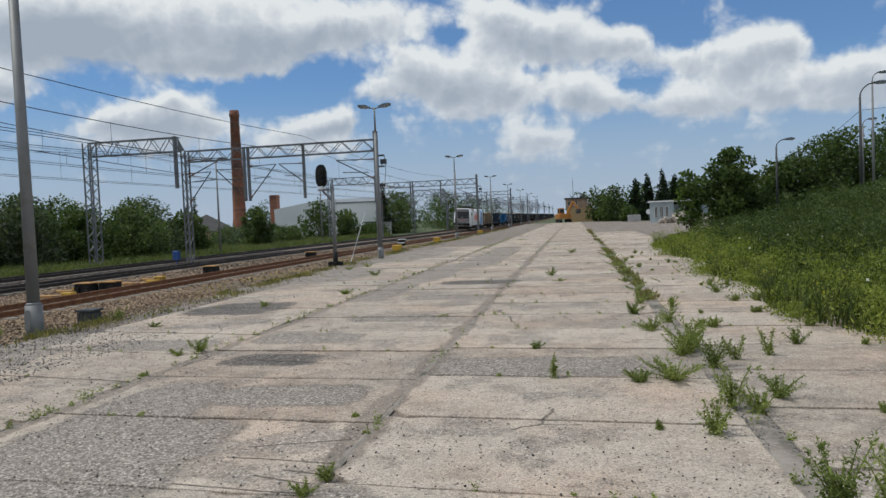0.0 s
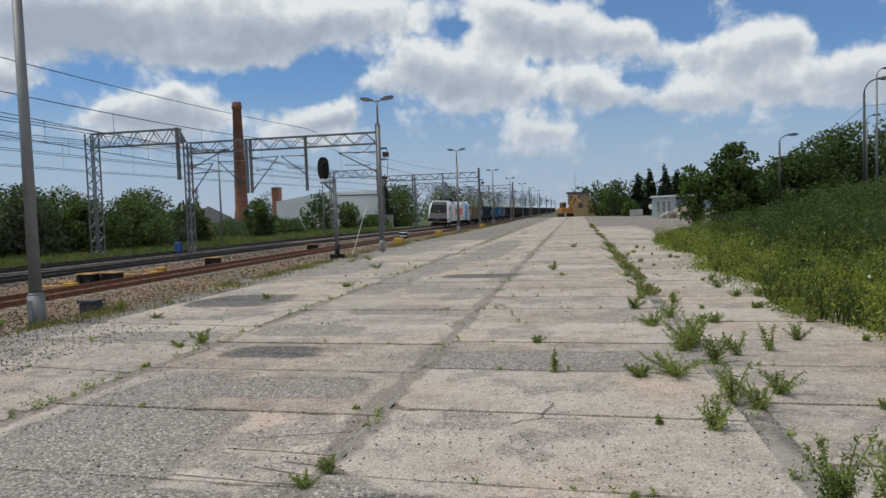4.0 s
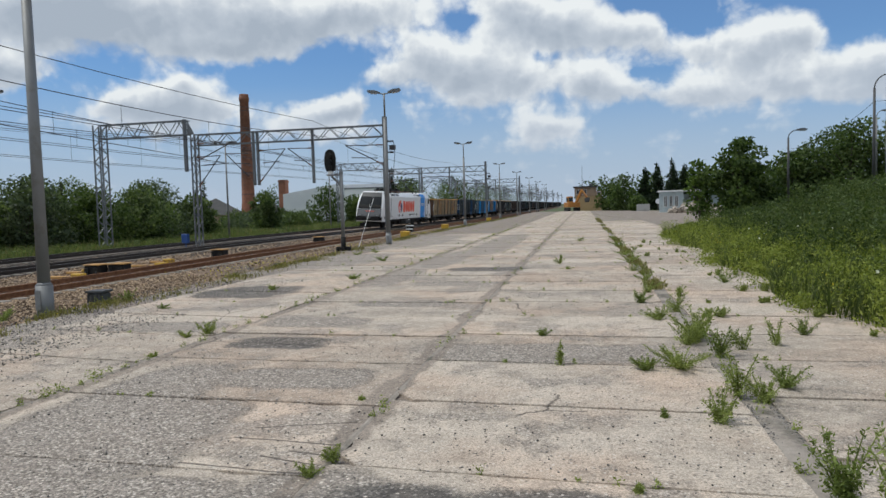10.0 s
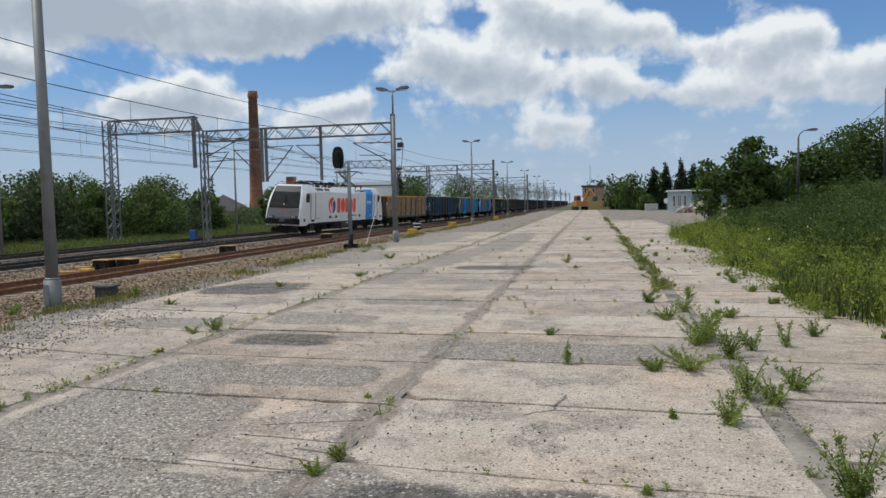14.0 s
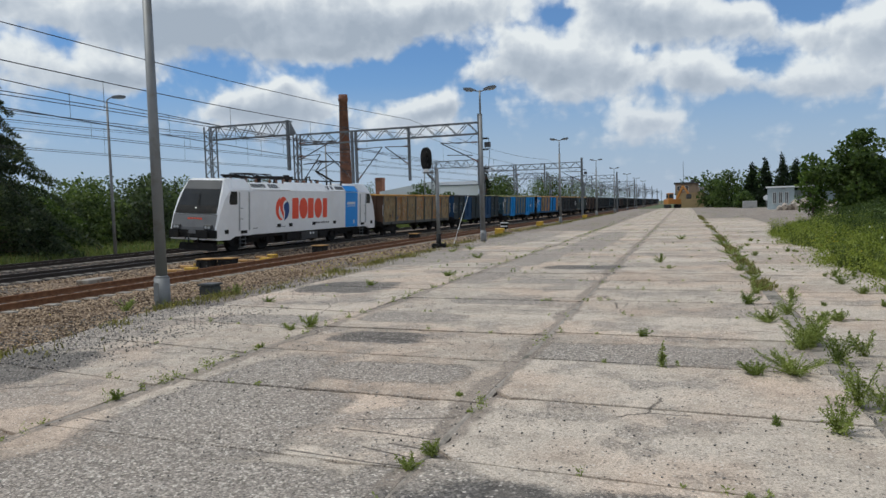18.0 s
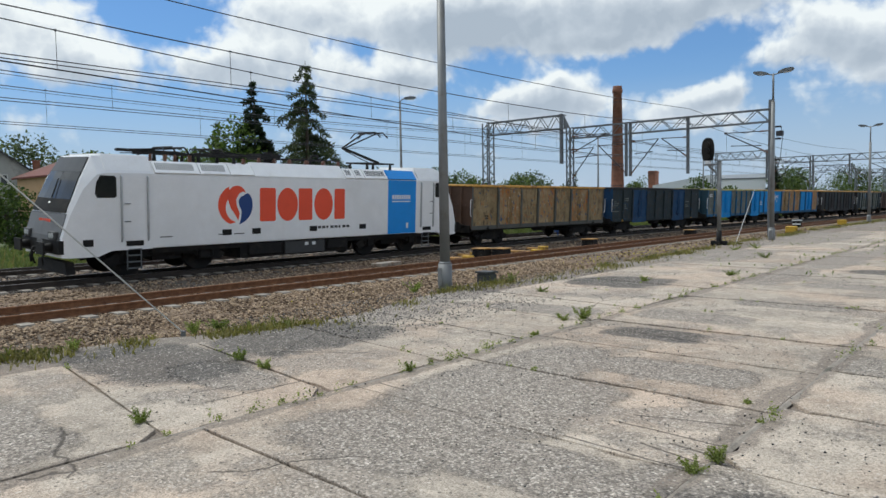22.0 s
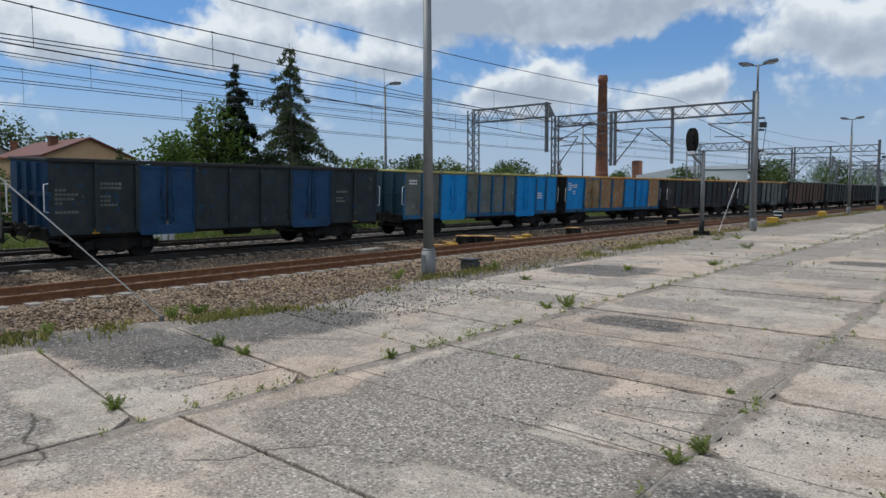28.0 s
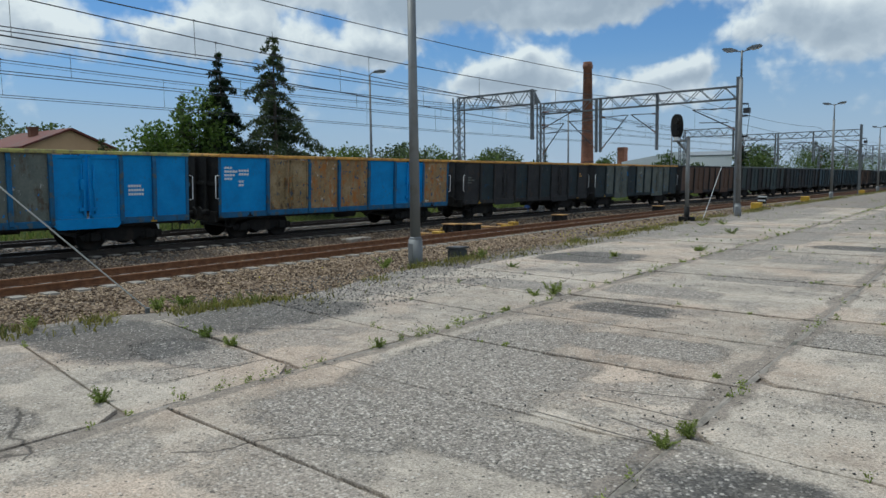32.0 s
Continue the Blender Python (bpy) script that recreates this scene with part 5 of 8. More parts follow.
    for y in (-2.2, -1.6, 1.9, 2.3):
        bar(bm, (0.95, y, 0.70), (0.95, y, 1.0), 0.03)
    part("brake_gear", bm, M_BLACK, w)
    if detailed:
        bm = B()
        tube(bm, [(1.34, 2.9 + 0.22 * math.cos(2 * math.pi * i / 14), 0.84 + 0.22 * math.sin(2 * math.pi * i / 14)) for i in range(15)], 0.016, 5)
        hw = part("handbrake_wheel", bm, M_BLACK, w)
        for a in (0.4, 2.5, 4.6):
            bm = B()
            cyl(bm, (1.34, 2.9, 0.84), (1.34, 2.9 + 0.22 * math.cos(a), 0.84 + 0.22 * math.sin(a)), 0.012, n=5)
            part("spoke", bm, M_BLACK, hw)
    for s in (-1, 1):
        b = part("bogie", BOGIE, None, w, at=pose(0, s * (H - 2.15), 0))
        for dy in (-0.9, 0.9):
            ws = part("wheelset", WAGON_WS, None, b, at=pose(0, dy, 0.46))
            if detailed:
                ROLLING.append((ws, 0.46))
    for (y, z, rows, cw, m) in texts:
        bm = B()
        for i, n in enumerate(rows):
            for j in range(n):
                rect_on_side(bm, y + j * cw * 1.25, z - i * 0.13, y + j * cw * 1.25 + cw, z - i * 0.13 + 0.075, W - 0.028, 0.006)
        tagged(part("lettering_bars", bm, m, w), "rows of small pale unreadable lettering", kind="stuff")
    return w


def place(w, a, b):
    TRAIN.append((w, (a + b) / 2, (b - a) / 2 - 2.15))


T, T2, DG, DB, SK, GP, BK = P_TAN, P_TAN2, P_DGREY, P_DBLUE, P_SKY, P_GREYP, P_BLACKP
place(wagon(13.4, [T, T2, T, T2, T, T2, T], P_RIB_SHADE, P_YEL, M_BLACK, "tan and rust-brown open wagon with a yellow rim and graffiti", inner=P_BROWN, texts=[(-5.6, 1.5, (2, 2), 0.12, M_BLACK)], bays=BAYS_WIDE), 1.30, 14.73)
place(wagon(13.35, [DG, DG, DB, DG, DG, DG, DB, DG, DG], P_DGREY, P_BLACKP, M_BLACK, "dark grey open wagon with dark blue doors", inner=DB,
            texts=[(-6.5, 2.15, (3, 6, 5, 2, 0, 6), 0.09, P_GREYP), (-5.2, 2.35, (6, 6, 0, 3, 3, 5), 0.09, P_GREYP), (4.35, 2.1, (5, 0, 3, 4), 0.10, P_GREYP)]), 15.95, 29.3)
place(wagon(13.5, [GP, GP, SK, GP, GP, GP, GP, SK, SK, SK], P_STEELB, P_LIME, M_BLACK, "bright blue and grey patched open wagon with a pale yellow rim", inner=P_TEAL,
            texts=[(-6.4, 2.6, (5, 5), 0.09, P_WMARK), (4.65, 2.0, (5, 6, 6), 0.07, P_WMARK)], bays=BAYS_FOUR), 31.05, 44.55)
# inner: end walls blackened to stand for shade between the wagons
place(wagon(13.2, [SK, T, T2, T2, SK, SK, T2], P_STEELB, P_YEL, M_BLACK, "open wagon with blue and rust-tan panels and an orange-brown rim", inner=M_BLACK,
            texts=[(-6.35, 2.6, (3, 5, 4, 3), 0.09, P_WMARK), (-5.75, 2.5, (4, 4, 0, 2, 2), 0.09, P_WMARK)], bays=BAYS_WIDE), 45.73, 58.93)
place(wagon(13.4, [BK, DG, BK, DG, BK, DG, BK, DG, BK], P_BLACKP, P_YEL, M_BLACK, "blackened dark grey open wagon with a rusty rim", inner=BK,
            texts=[(-6.4, 2.2, (3, 5, 3), 0.09, P_GREYP), (5.5, 2.4, (2, 3), 0.12, P_YEL)]), 60.4, 73.8)
place(wagon(13.4, [DG, GP, GP, DG, GP, GP, GP, GP, DG], P_DGREY, P_YEL, M_BLACK, "weathered grey open wagon with a rusty rim", inner=BK), 75.0, 88.4)
far_kinds = [([P_BROWN] * 9, P_BLACKP, P_BLACKP, "red-brown open wagon in a long freight train"),
             ([P_GREEN, BK, P_GREEN, BK, P_GREEN, P_GREEN, P_GREEN, BK, P_GREEN], P_BLACKP, P_GREYP, "dark green-grey open wagon in a long freight train"),
             ([BK, DG, DG, BK, BK, DG, DG, BK, DG], P_BLACKP, P_GREYP, "blackened open wagon in a long freight train"),
             ([P_TEAL, P_TEAL, DG, P_TEAL, DG, P_TEAL, DG, P_TEAL, P_TEAL], P_DGREY, P_GREYP, "dark teal open wagon in a long freight train")]
far_order = [0, 1, 2, 3, 3, 0, 2, 1, 2, 0, 2, 2, 3, 1, 2, 0, 0, 2, 3, 2, 1, 2, 0, 2, 3, 2, 2, 1]
made = {}
for i, kd in enumerate(far_order):
    a = 89.4 + 14.3 * i
    if kd not in made:
        p, r, rm, lb = far_kinds[kd]
        made[kd] = wagon(13.3, p, r, rm, M_BLACK, lb, detailed=False, inner=BK)
        w = made[kd]
    else:
        w = copy_thing(made[kd], pose(0, 0, 0))
    place(w, a, a + 13.3)


# ---- overhead line, lamps, signals ----
def lattice_beam(bm, x0, x1, y, zt, h, d=0.45, step=0.75, c=0.07):
    """A box girder of four chords and zigzag lacing, along x."""
    for yy in (y - d / 2, y + d / 2):
        bar(bm, (x0, yy, zt), (x1, yy, zt), c)
        bar(bm, (x0, yy, zt - h), (x1, yy, zt - h), c)
        n = max(2, int(round((x1 - x0) / step)))
        for i in range(n):
            a, b = x0 + (x1 - x0) * i / n, x0 + (x1 - x0) * (i + 1) / n
            bar(bm, (a, yy, zt if i % 2 else zt - h), (b, yy, zt - h if i % 2 else zt), 0.04)
    n = int((x1 - x0) / 1.5)
    for i in range(n + 1):
        x = x0 + (x1 - x0) * i / n
        bar(bm, (x, y - d / 2, zt), (x, y + d / 2, zt), 0.04)
        bar(bm, (x, y - d / 2, zt - h), (x, y + d / 2, zt - h), 0.04)


def lattice_leg(bm, x, y, z0, z1, w, d, step=0.55, c=0.08):
    for sx in (-1, 1):
        for sy in (-1, 1):
            bar(bm, (x + sx * w / 2, y + sy * d / 2, z0), (x + sx * w / 2, y + sy * d / 2, z1), c)
    n = int((z1 - z0) / step)
    for i in range(n):
        a, b = z0 + (z1 - z0) * i / n, z0 + (z1 - z0) * (i + 1) / n
        s = 1 if i % 2 else -1
        for sy in (-1, 1):
            bar(bm, (x - s * w / 2, y + sy * d / 2, a), (x + s * w / 2, y + sy * d / 2, b), 0.035)
        for sx in (-1, 1):
            bar(bm, (x + sx * w / 2, y - s * d / 2, a), (x + sx * w / 2, y + s * d / 2, b), 0.035)


def insulator(bm, a, b, r=0.07, n=5):
    a, b = Vector(a), Vector(b)
    cyl(bm, a, b, r * 0.45, n=6)
    for i in range(n):
        p = a.lerp(b, (i + 0.3) / n)
        q = a.lerp(b, (i + 0.65) / n)
        cyl(bm, p, q, r, r * 0.7, 8)


def portal(m, with_left=True):
    """Two linked portals over the tracks; the origin lies at rail level under the right-hand column."""
    g = thing("catenary_portal", "galvanised lattice portal carrying overhead wires across the tracks", "catenary portal", m, group="portals along the line")
    z = 0.45
    bm = B()
    lattice_beam(bm, -13.3, -0.1, 0, 6.95 + z, 0.72)
    part("beam", bm, M_GALV, g)
    bm = B()
    box(bm, -0.13, -0.13, -0.3, 0.13, -0.09, 7.5 + z)
    box(bm, -0.13, 0.09, -0.3, 0.13, 0.13, 7.5 + z)
    box(bm, -0.04, -0.09, -0.3, 0.04, 0.09, 7.5 + z)
    part("column", bm, M_GALV, g)
    bm = B()
    lattice_leg(bm, -13.45, 0, -0.75, 6.98 + z, 0.30, 0.45)
    part("lattice_leg", bm, M_GALV, g)
    for x in (-9.15, -8.85, -4.95):
        bm = B()
        box(bm, x - 0.08, -0.08, 3.40 + z, x + 0.08, 0.08, 7.0 + z)
        part("drop_post", bm, M_GALV, g)
    # cantilevers with insulators: from, to
    for p, q in (((-8.85, 3.5), (-6.9, 5.75)), ((-4.95, 4.45), (-6.7, 5.75)), ((-9.15, 3.6), (-11.2, 5.6)), ((-0.1, 4.4), (-2.7, 5.75)), ((-13.3, 3.4), (-11.6, 5.5)), ((-13.3, 5.2), (-10.6, 6.4))):
        bm = B()
        a, b = Vector((p[0], 0, p[1] + z)), Vector((q[0], 0, q[1] + z))
        cyl(bm, a.lerp(b, 0.2), b, 0.035, n=6)
        top = Vector((p[0], 0, q[1] - 0.05 + z))
        cyl(bm, top.lerp(b, 0.2), b, 0.028, n=6)
        low = Vector((q[0] + (0.4 if q[0] < p[0] else -0.4), 0, 4.95 + z))
        st = Vector((p[0], 0, 4.85 + z))
        cyl(bm, st.lerp(low, 0.2), low, 0.025, n=6)
        arm = part("cantilever", bm, M_WIRE, g)
        for e in (a, top):
            bm = B()
            insulator(bm, e, e.lerp(b, 0.2))
            part("insulator", bm, M_INSUL, arm)
    # gear on the column
    bm = B()
    for zz in (5.9, 5.2, 4.0):
        insulator(bm, (0.15, 0, zz + z), (0.55, 0, zz + z), 0.08)
    tube(bm, [(0.55, 0, 5.9 + z), (0.62, 0, 5.2 + z), (0.5, 0, 4.0 + z), (0.2, 0, 3.0 + z)], 0.02, 6)
    box(bm, 0.3, -0.15, 5.35 + z, 0.65, 0.15, 5.65 + z)
    part("switch_gear", bm, M_WIRE, g)
    bm = B()
    tube(bm, [(-2.2 + 0.2 * i, 0, 5.9 - 0.45 * math.sin(math.pi * i / 10) + 0.05 * i + z) for i in range(11)], 0.015, 5)
    part("jumper_cable", bm, M_WIRE, g)
    if with_left:
        bm = B()
        lattice_beam(bm, -20.65, -13.9, 0, 7.95 + z, 0.95, step=0.7)
        part("beam", bm, M_GALV, g)
        bm = B()
        lattice_leg(bm, -20.7, 0, -0.75, 7.95 + z, 0.62, 0.6, 0.5)
        part("lattice_leg", bm, M_GALV, g)
        bm = B()
        box(bm, -14.25, -0.1, 4.5 + z, -14.05, 0.1, 8.05 + z)
        part("drop_post", bm, M_GALV, g)
        bm = B()
        prism(bm, [(-13.95, 7.95 + z), (-13.95, 7.0 + z), (-13.45, 7.0 + z)], "y", -0.04, 0.04)
        part("gusset", bm, M_GALV, g)
    return g


def column_x(y):
    return -12.46 if y < 60 else -12.8


p0 = portal(pose(-12.46, 44, RAIL_Z))
for y in (94, 145, 197, 250, 305, 365, 430):
    copy_thing(p0, pose(column_x(y), y, RAIL_Z))
bm = B()
bbox(bm, -0.22, -0.15, 0, 0.22, 0.15, 0.62, 0.02)
box(bm, -0.03, -0.03, -0.55, 0.03, 0.03, 0)
thing("relay_box", "small blue steel box on a post beside the portal leg", "electrical box", pose(-26.6, 43.4, -0.37), mesh=finish(bm, "relay_box", mat("blue_box_paint", [(0.02, 0.06, 0.22), (0.03, 0.09, 0.30)], 4.0, 0.6)))


def wire_mesh(fx, fz, y0, y1, step, r):
    n = int((y1 - y0) / step) + 1
    v, f = [], []
    for j in range(n):
        y = y0 + (y1 - y0) * j / (n - 1)
        x, z = fx(y), fz(y)
        for k in range(4):
            a = k * math.pi / 2 + 0.4
            v.append((x + r * math.cos(a), y, z + r * math.sin(a)))
    for j in range(n - 1):
        for k in range(4):
            f.append((j * 4 + k, j * 4 + (k + 1) % 4, (j + 1) * 4 + (k + 1) % 4, (j + 1) * 4 + k))
    return raw("wire", v, f, M_WIRE)


def span_sag(y, z_sup, sag, first=-6.0, span=50.0):
    u = ((y - first) / span) % 1.0
    return z_sup - sag * 4 * u * (1 - u)


def overhead(name, fx, contact, mess_top, sag, second, label, aux=True):
    ol = thing(name, label, "overhead line", group="overhead lines")
    mz = lambda y: span_sag(y, mess_top, sag)
    part("messenger_wire", wire_mesh(fx, mz, -46, 444, 3.0, 0.018), None, ol)
    for d in ((-0.03, 0.03) if second else (0,)):
        part("contact_wire", wire_mesh(lambda y: fx(y) + d, lambda y: contact + d * 1.3, -46, 444, 6.0, 0.014), None, ol)
    if aux:
        part("auxiliary_wire", wire_mesh(lambda y: fx(y) + 0.02, lambda y: mz(y) - 0.10, -46, 444, 3.0, 0.010), None, ol)
    bm = B()
    cyl(bm, (0, 0, 0), (0, 0, 1), 0.007, n=4)
    cyl(bm, (0, 0, 0.99), (0, 0, 1.03), 0.03, n=5)
    dm = finish(bm, "dropper", M_WIRE)
    y = -40.0
    while y < 140:
        zz = mz(y)
        ob = part("dropper", dm, None, ol, at=pose(fx(y), y, contact))
        ob.scale = (1, 1, zz - contact)
        y += 6.3


overhead("overhead_line_near", lambda y: track1(y) + 0.15 * math.sin(y / 8), 4.80, 6.43, 0.85, True, "paired contact wires hung from a sagging wire over the near track", False)
overhead("overhead_line_train", lambda y: track2(y) + 0.15 * math.sin(y / 8), 4.90, 6.35, 0.80, True, "paired contact wires over the track of the train")
overhead("overhead_line_far", lambda y: track3(y) + 0.15 * math.sin(y / 8), 4.84, 6.75, 0.70, True, "paired contact wires over a track beyond the portal")
cx = thing("crossover_line", "wires slanting over the crossover between two tracks", "overhead line", group="overhead lines")
slant = lambda y: -17.8 - 0.154 * (y - 5.5)
part("messenger_wire", wire_mesh(slant, lambda y: 5.8 + 0.0006 * (y - 19) ** 2, -6, 44, 3.0, 0.018), None, cx)
for d in (-0.03, 0.03):
    part("contact_wire", wire_mesh(lambda y: slant(y) + d, lambda y: 4.97, -6, 44, 5.0, 0.014), None, cx)
bm = B()
cyl(bm, (0, 0, 0), (0, 0, 1), 0.007, n=4)
cyl(bm, (0, 0, 0.97), (0, 0, 1.03), 0.03, n=5)
dm = finish(bm, "dropper", M_WIRE)
for i in range(7):
    y = 0.8 + 6.0 * i
    part("dropper", dm, None, cx, at=pose(slant(y), y, 4.97)).scale = (1, 1, 0.83 + 0.0006 * (y - 19) ** 2)
fd = thing("feeder_line", "single bare feeder wires on top of the portals", "overhead line")
part("wire", wire_mesh(lambda y: -17.4, lambda y: span_sag(y, 7.5, 0.6), -46, 444, 3.0, 0.018), None, fd)


def yard_lamp(m):
    lp = thing("street_lamp", "tall grey steel lamp post with two short arms", "street lamp", m, group="lamp posts along the yard")
    bm = B()
    cyl(bm, (0, 0, -0.25), (0, 0, 0.46), 0.135, 0.135, 18)
    cyl(bm, (0, 0, 0.46), (0, 0, 0.50), 0.135, 0.10, 18)
    cyl(bm, (0, 0, 0.50), (0, 0, 5.6), 0.10, 0.075, 18)
    cyl(bm, (0, 0, 5.6), (0, 0, 5.66), 0.075, 0.042, 14)
    part("post", bm, M_POLE, lp)
    bm = B()
    cyl(bm, (0, 0, 5.66), (0, 0, 6.72), 0.042, 0.038, 12)
    part("mast_top", bm, M_POLE, lp)
    for s in (-1, 1):
        bm = B()
        cyl(bm, (0, 0, 6.66), (s * 0.22, 0, 6.72), 0.028, n=8)
        part("arm", bm, M_POLE, lp)
        bm = B()
        prism(bm, [(s * 0.2, 6.70), (s * 0.2, 6.77), (s * 0.42, 6.86), (s * 0.72, 6.88), (s * 0.76, 6.83), (s * 0.70, 6.76)], "y", -0.11, 0.11)
        head = part("lamp_head", bm, M_GALV, lp, "pale metal lamp head")
        bm = B()
        prism(bm, [(s * 0.34, 6.722), (s * 0.68, 6.752), (s * 0.62, 6.715), (s * 0.38, 6.69)], "y", -0.085, 0.085)
        part("lens", bm, M_LENS, head)
    bm = B()
    box(bm, -0.06, -0.141, 0.05, 0.06, -0.13, 0.38)
    part("service_door", bm, M_POLE, lp)
    return lp


l0 = yard_lamp(pose(-9.0, 10.3, 0, 0, 0, -8))
for x, y in ((-8.62, 30.5), (-9.62, 57.4), (-10.25, 88), (-10.3, 112), (-10.3, 138), (-10.3, 165), (-10.3, 192)):
    copy_thing(l0, pose(x, y, 0, 0, 0, 0))


def arm_lamp(m, h, reach, rise, mt, label, group=""):
    lp = thing("street_lamp", label, "street lamp", m, group=group)
    bm = B()
    cyl(bm, (0, 0, -0.3), (0, 0, h - rise), 0.10, 0.06, 14)
    part("post", bm, mt, lp)
    bm = B()
    pts = [(0, 0, h - rise)]
    for i in range(1, 9):
        a = i / 8 * math.pi / 2
        pts.append((reach * (1 - math.cos(a)), 0, h - rise + rise * math.sin(a)))
    tube(bm, pts, 0.035, 8)
    part("arm", bm, mt, lp)
    bm = B()
    x = reach
    prism(bm, [(x - 0.05, h - 0.05), (x - 0.05, h + 0.07), (x + 0.35, h + 0.13), (x + 0.66, h + 0.08), (x + 0.62, h - 0.02)], "y", -0.11, 0.11)
    head = part("lamp_head", bm, M_GALV, lp)
    bm = B()
    box(bm, x + 0.12, -0.09, h - 0.07, x + 0.55, 0.09, h - 0.03)
    part("lens", bm, M_LENS, head)
    return lp


arm_lamp(pose(-30.55, 31.5, -0.85, 0, 0, 30), 9.1, 0.35, 0.25, M_POLE, "grey steel lamp post with one short arm in the grass")
arm_lamp(pose(-31.2, 58.0, -0.85, 0, 0, 30), 8.7, 0.35, 0.25, M_POLE, "slim grey lamp post with one short arm beyond the track")
arm_lamp(pose(-31.6, 85.0, -0.85, 0, 0, 30), 9.0, 0.35, 0.25, M_POLE, "slim grey lamp post with one short arm beyond the track")
arm_lamp(pose(14.1, 53.2, 1.6, 0, 0, 20), 4.65, 0.75, 0.55, M_DARK, "dark concrete lamp post with a curved arm on the bank", "lamps on the bank")
arm_lamp(pose(15.5, 42.2, 1.8, 0, 0, 20), 6.3, 1.0, 0.8, M_DARK, "dark concrete lamp post with a curved arm on the bank", "lamps on the bank")
arm_lamp(pose(21.4, 56.0, 1.5, 0, 0, 20), 9.4, 0.6, 0.6, M_POLE, "tall slim grey lamp post with a curved arm on the bank", "lamps on the bank")
arm_lamp(pose(23.5, 63.5, 1.5, 0, 0, 20), 6.9, 0.6, 0.5, M_POLE, "tall slim grey lamp post with a curved arm on the bank", "lamps on the bank")
cb = thing("aerial_cable", "thin dark cable slung between the lamp posts", "cable")
bm = B()
a, b = Vector((15.5, 42.2, 6.6)), Vector((14.1, 53.2, 4.9))
pts = [a.lerp(b, i / 12) - Vector((0, 0, 0.5 * 4 * (i / 12) * (1 - i / 12))) for i in range(13)]
tube(bm, pts, 0.012, 4)
a2 = Vector((24.0, 30.0, 7.4))
pts = [a.lerp(a2, i / 12) - Vector((0, 0, 0.4 * 4 * (i / 12) * (1 - i / 12))) for i in range(13)]
tube(bm, pts, 0.012, 4)
part("cable", bm, M_WIRE, cb)


def signal():
    s = thing("railway_signal", "railway signal with a black oval head on a grey mast", "railway signal", pose(-9.25, 26.2, -0.1))
    bm = B()
    cyl(bm, (0, 0, 0.45), (0, 0, 3.15), 0.075, 0.07, 14)
    cyl(bm, (0, 0, 3.15), (0, 0, 3.22), 0.085, 0.03, 14)
    part("mast", bm, M_POLE, s)
    bm = B()
    cyl(bm, (0, 0, 0.0), (0, 0, 0.62), 0.095, n=14)
    box(bm, -0.28, -0.08, 0.12, 0.28, 0.08, 0.24)
    box(bm, -0.08, -0.28, 0.12, 0.08, 0.28, 0.24)
    for d in (-0.22, 0.22):
        box(bm, d - 0.06, -0.07, -0.1, d + 0.06, 0.07, 0.14)
    part("base", bm, M_BLACK, s)
    bm = B()
    tube(bm, [(0, 0, 2.55), (-0.12, 0, 2.75), (-0.36, 0, 2.98), (-0.42, 0, 3.1)], 0.045, 8)
    box(bm, -0.55, -0.12, 3.02, -0.1, 0.12, 3.08)
    part("bracket", bm, M_POLE, s)
    bm = B()
    n = 28
    pts = [(-0.42 + 0.235 * math.copysign(abs(math.cos(2 * math.pi * i / n)) ** 0.75, math.cos(2 * math.pi * i / n)), 3.60 + 0.45 * math.copysign(abs(math.sin(2 * math.pi * i / n)) ** 0.85, math.sin(2 * math.pi * i / n))) for i in range(n)]
    prism(bm, pts, "y", -0.03, 0.0)
    head = part("head", bm, M_BLACK, s, "black oval backing plate")
    bm = B()
    bbox(bm, -0.56, 0.0, 3.22, -0.28, 0.18, 3.98, 0.03)
    part("lamp_case", bm, M_BLACK, s)
    for i in range(3):
        bm = B()
        cyl(bm, (-0.42, -0.20, 3.80 - 0.22 * i), (-0.42, -0.03, 3.80 - 0.22 * i), 0.095, 0.085, 14)
        part("hood", bm, M_BLACK, head)
    bm = B()
    box(bm, -0.5, -0.1, 3.08, -0.34, 0.1, 3.2)
    part("clamp", bm, P_WMARK, s)
    return s


signal()


def guy(a, b, name, label):
    bm = B()
    cyl(bm, a, b, 0.011, n=6)
    g = thing(name, label, "guy wire")
    part("wire", bm, mat(name + "_paint", [(0.5, 0.5, 0.48), (0.62, 0.62, 0.6)], 5.0, 0.5, bump=0), g)
    bm = B()
    bbox(bm, a[0] - 0.03, a[1] - 0.03, a[2] - 0.4, a[0] + 0.03, a[1] + 0.03, a[2] + 0.03, 0.01)
    part("anchor", bm, M_GALV, g)


guy((-10.0, 5.33, -0.27), (-10.0, -1.6, 6.61), "guy_wire", "pale guy wire running up from an anchor in the ballast")
guy((-8.95, 27.1, -0.02), (-10.95, 36.0, 2.15), "signal_guy", "pale guy wire running up from a small anchor")


M_TANLID = mat("lid_yellow", [(0.33, 0.17, 0.05), (0.50, 0.29, 0.09)], 5.0, 0.7, stain=(0.16, 0.09, 0.05), stain_scale=4.0)


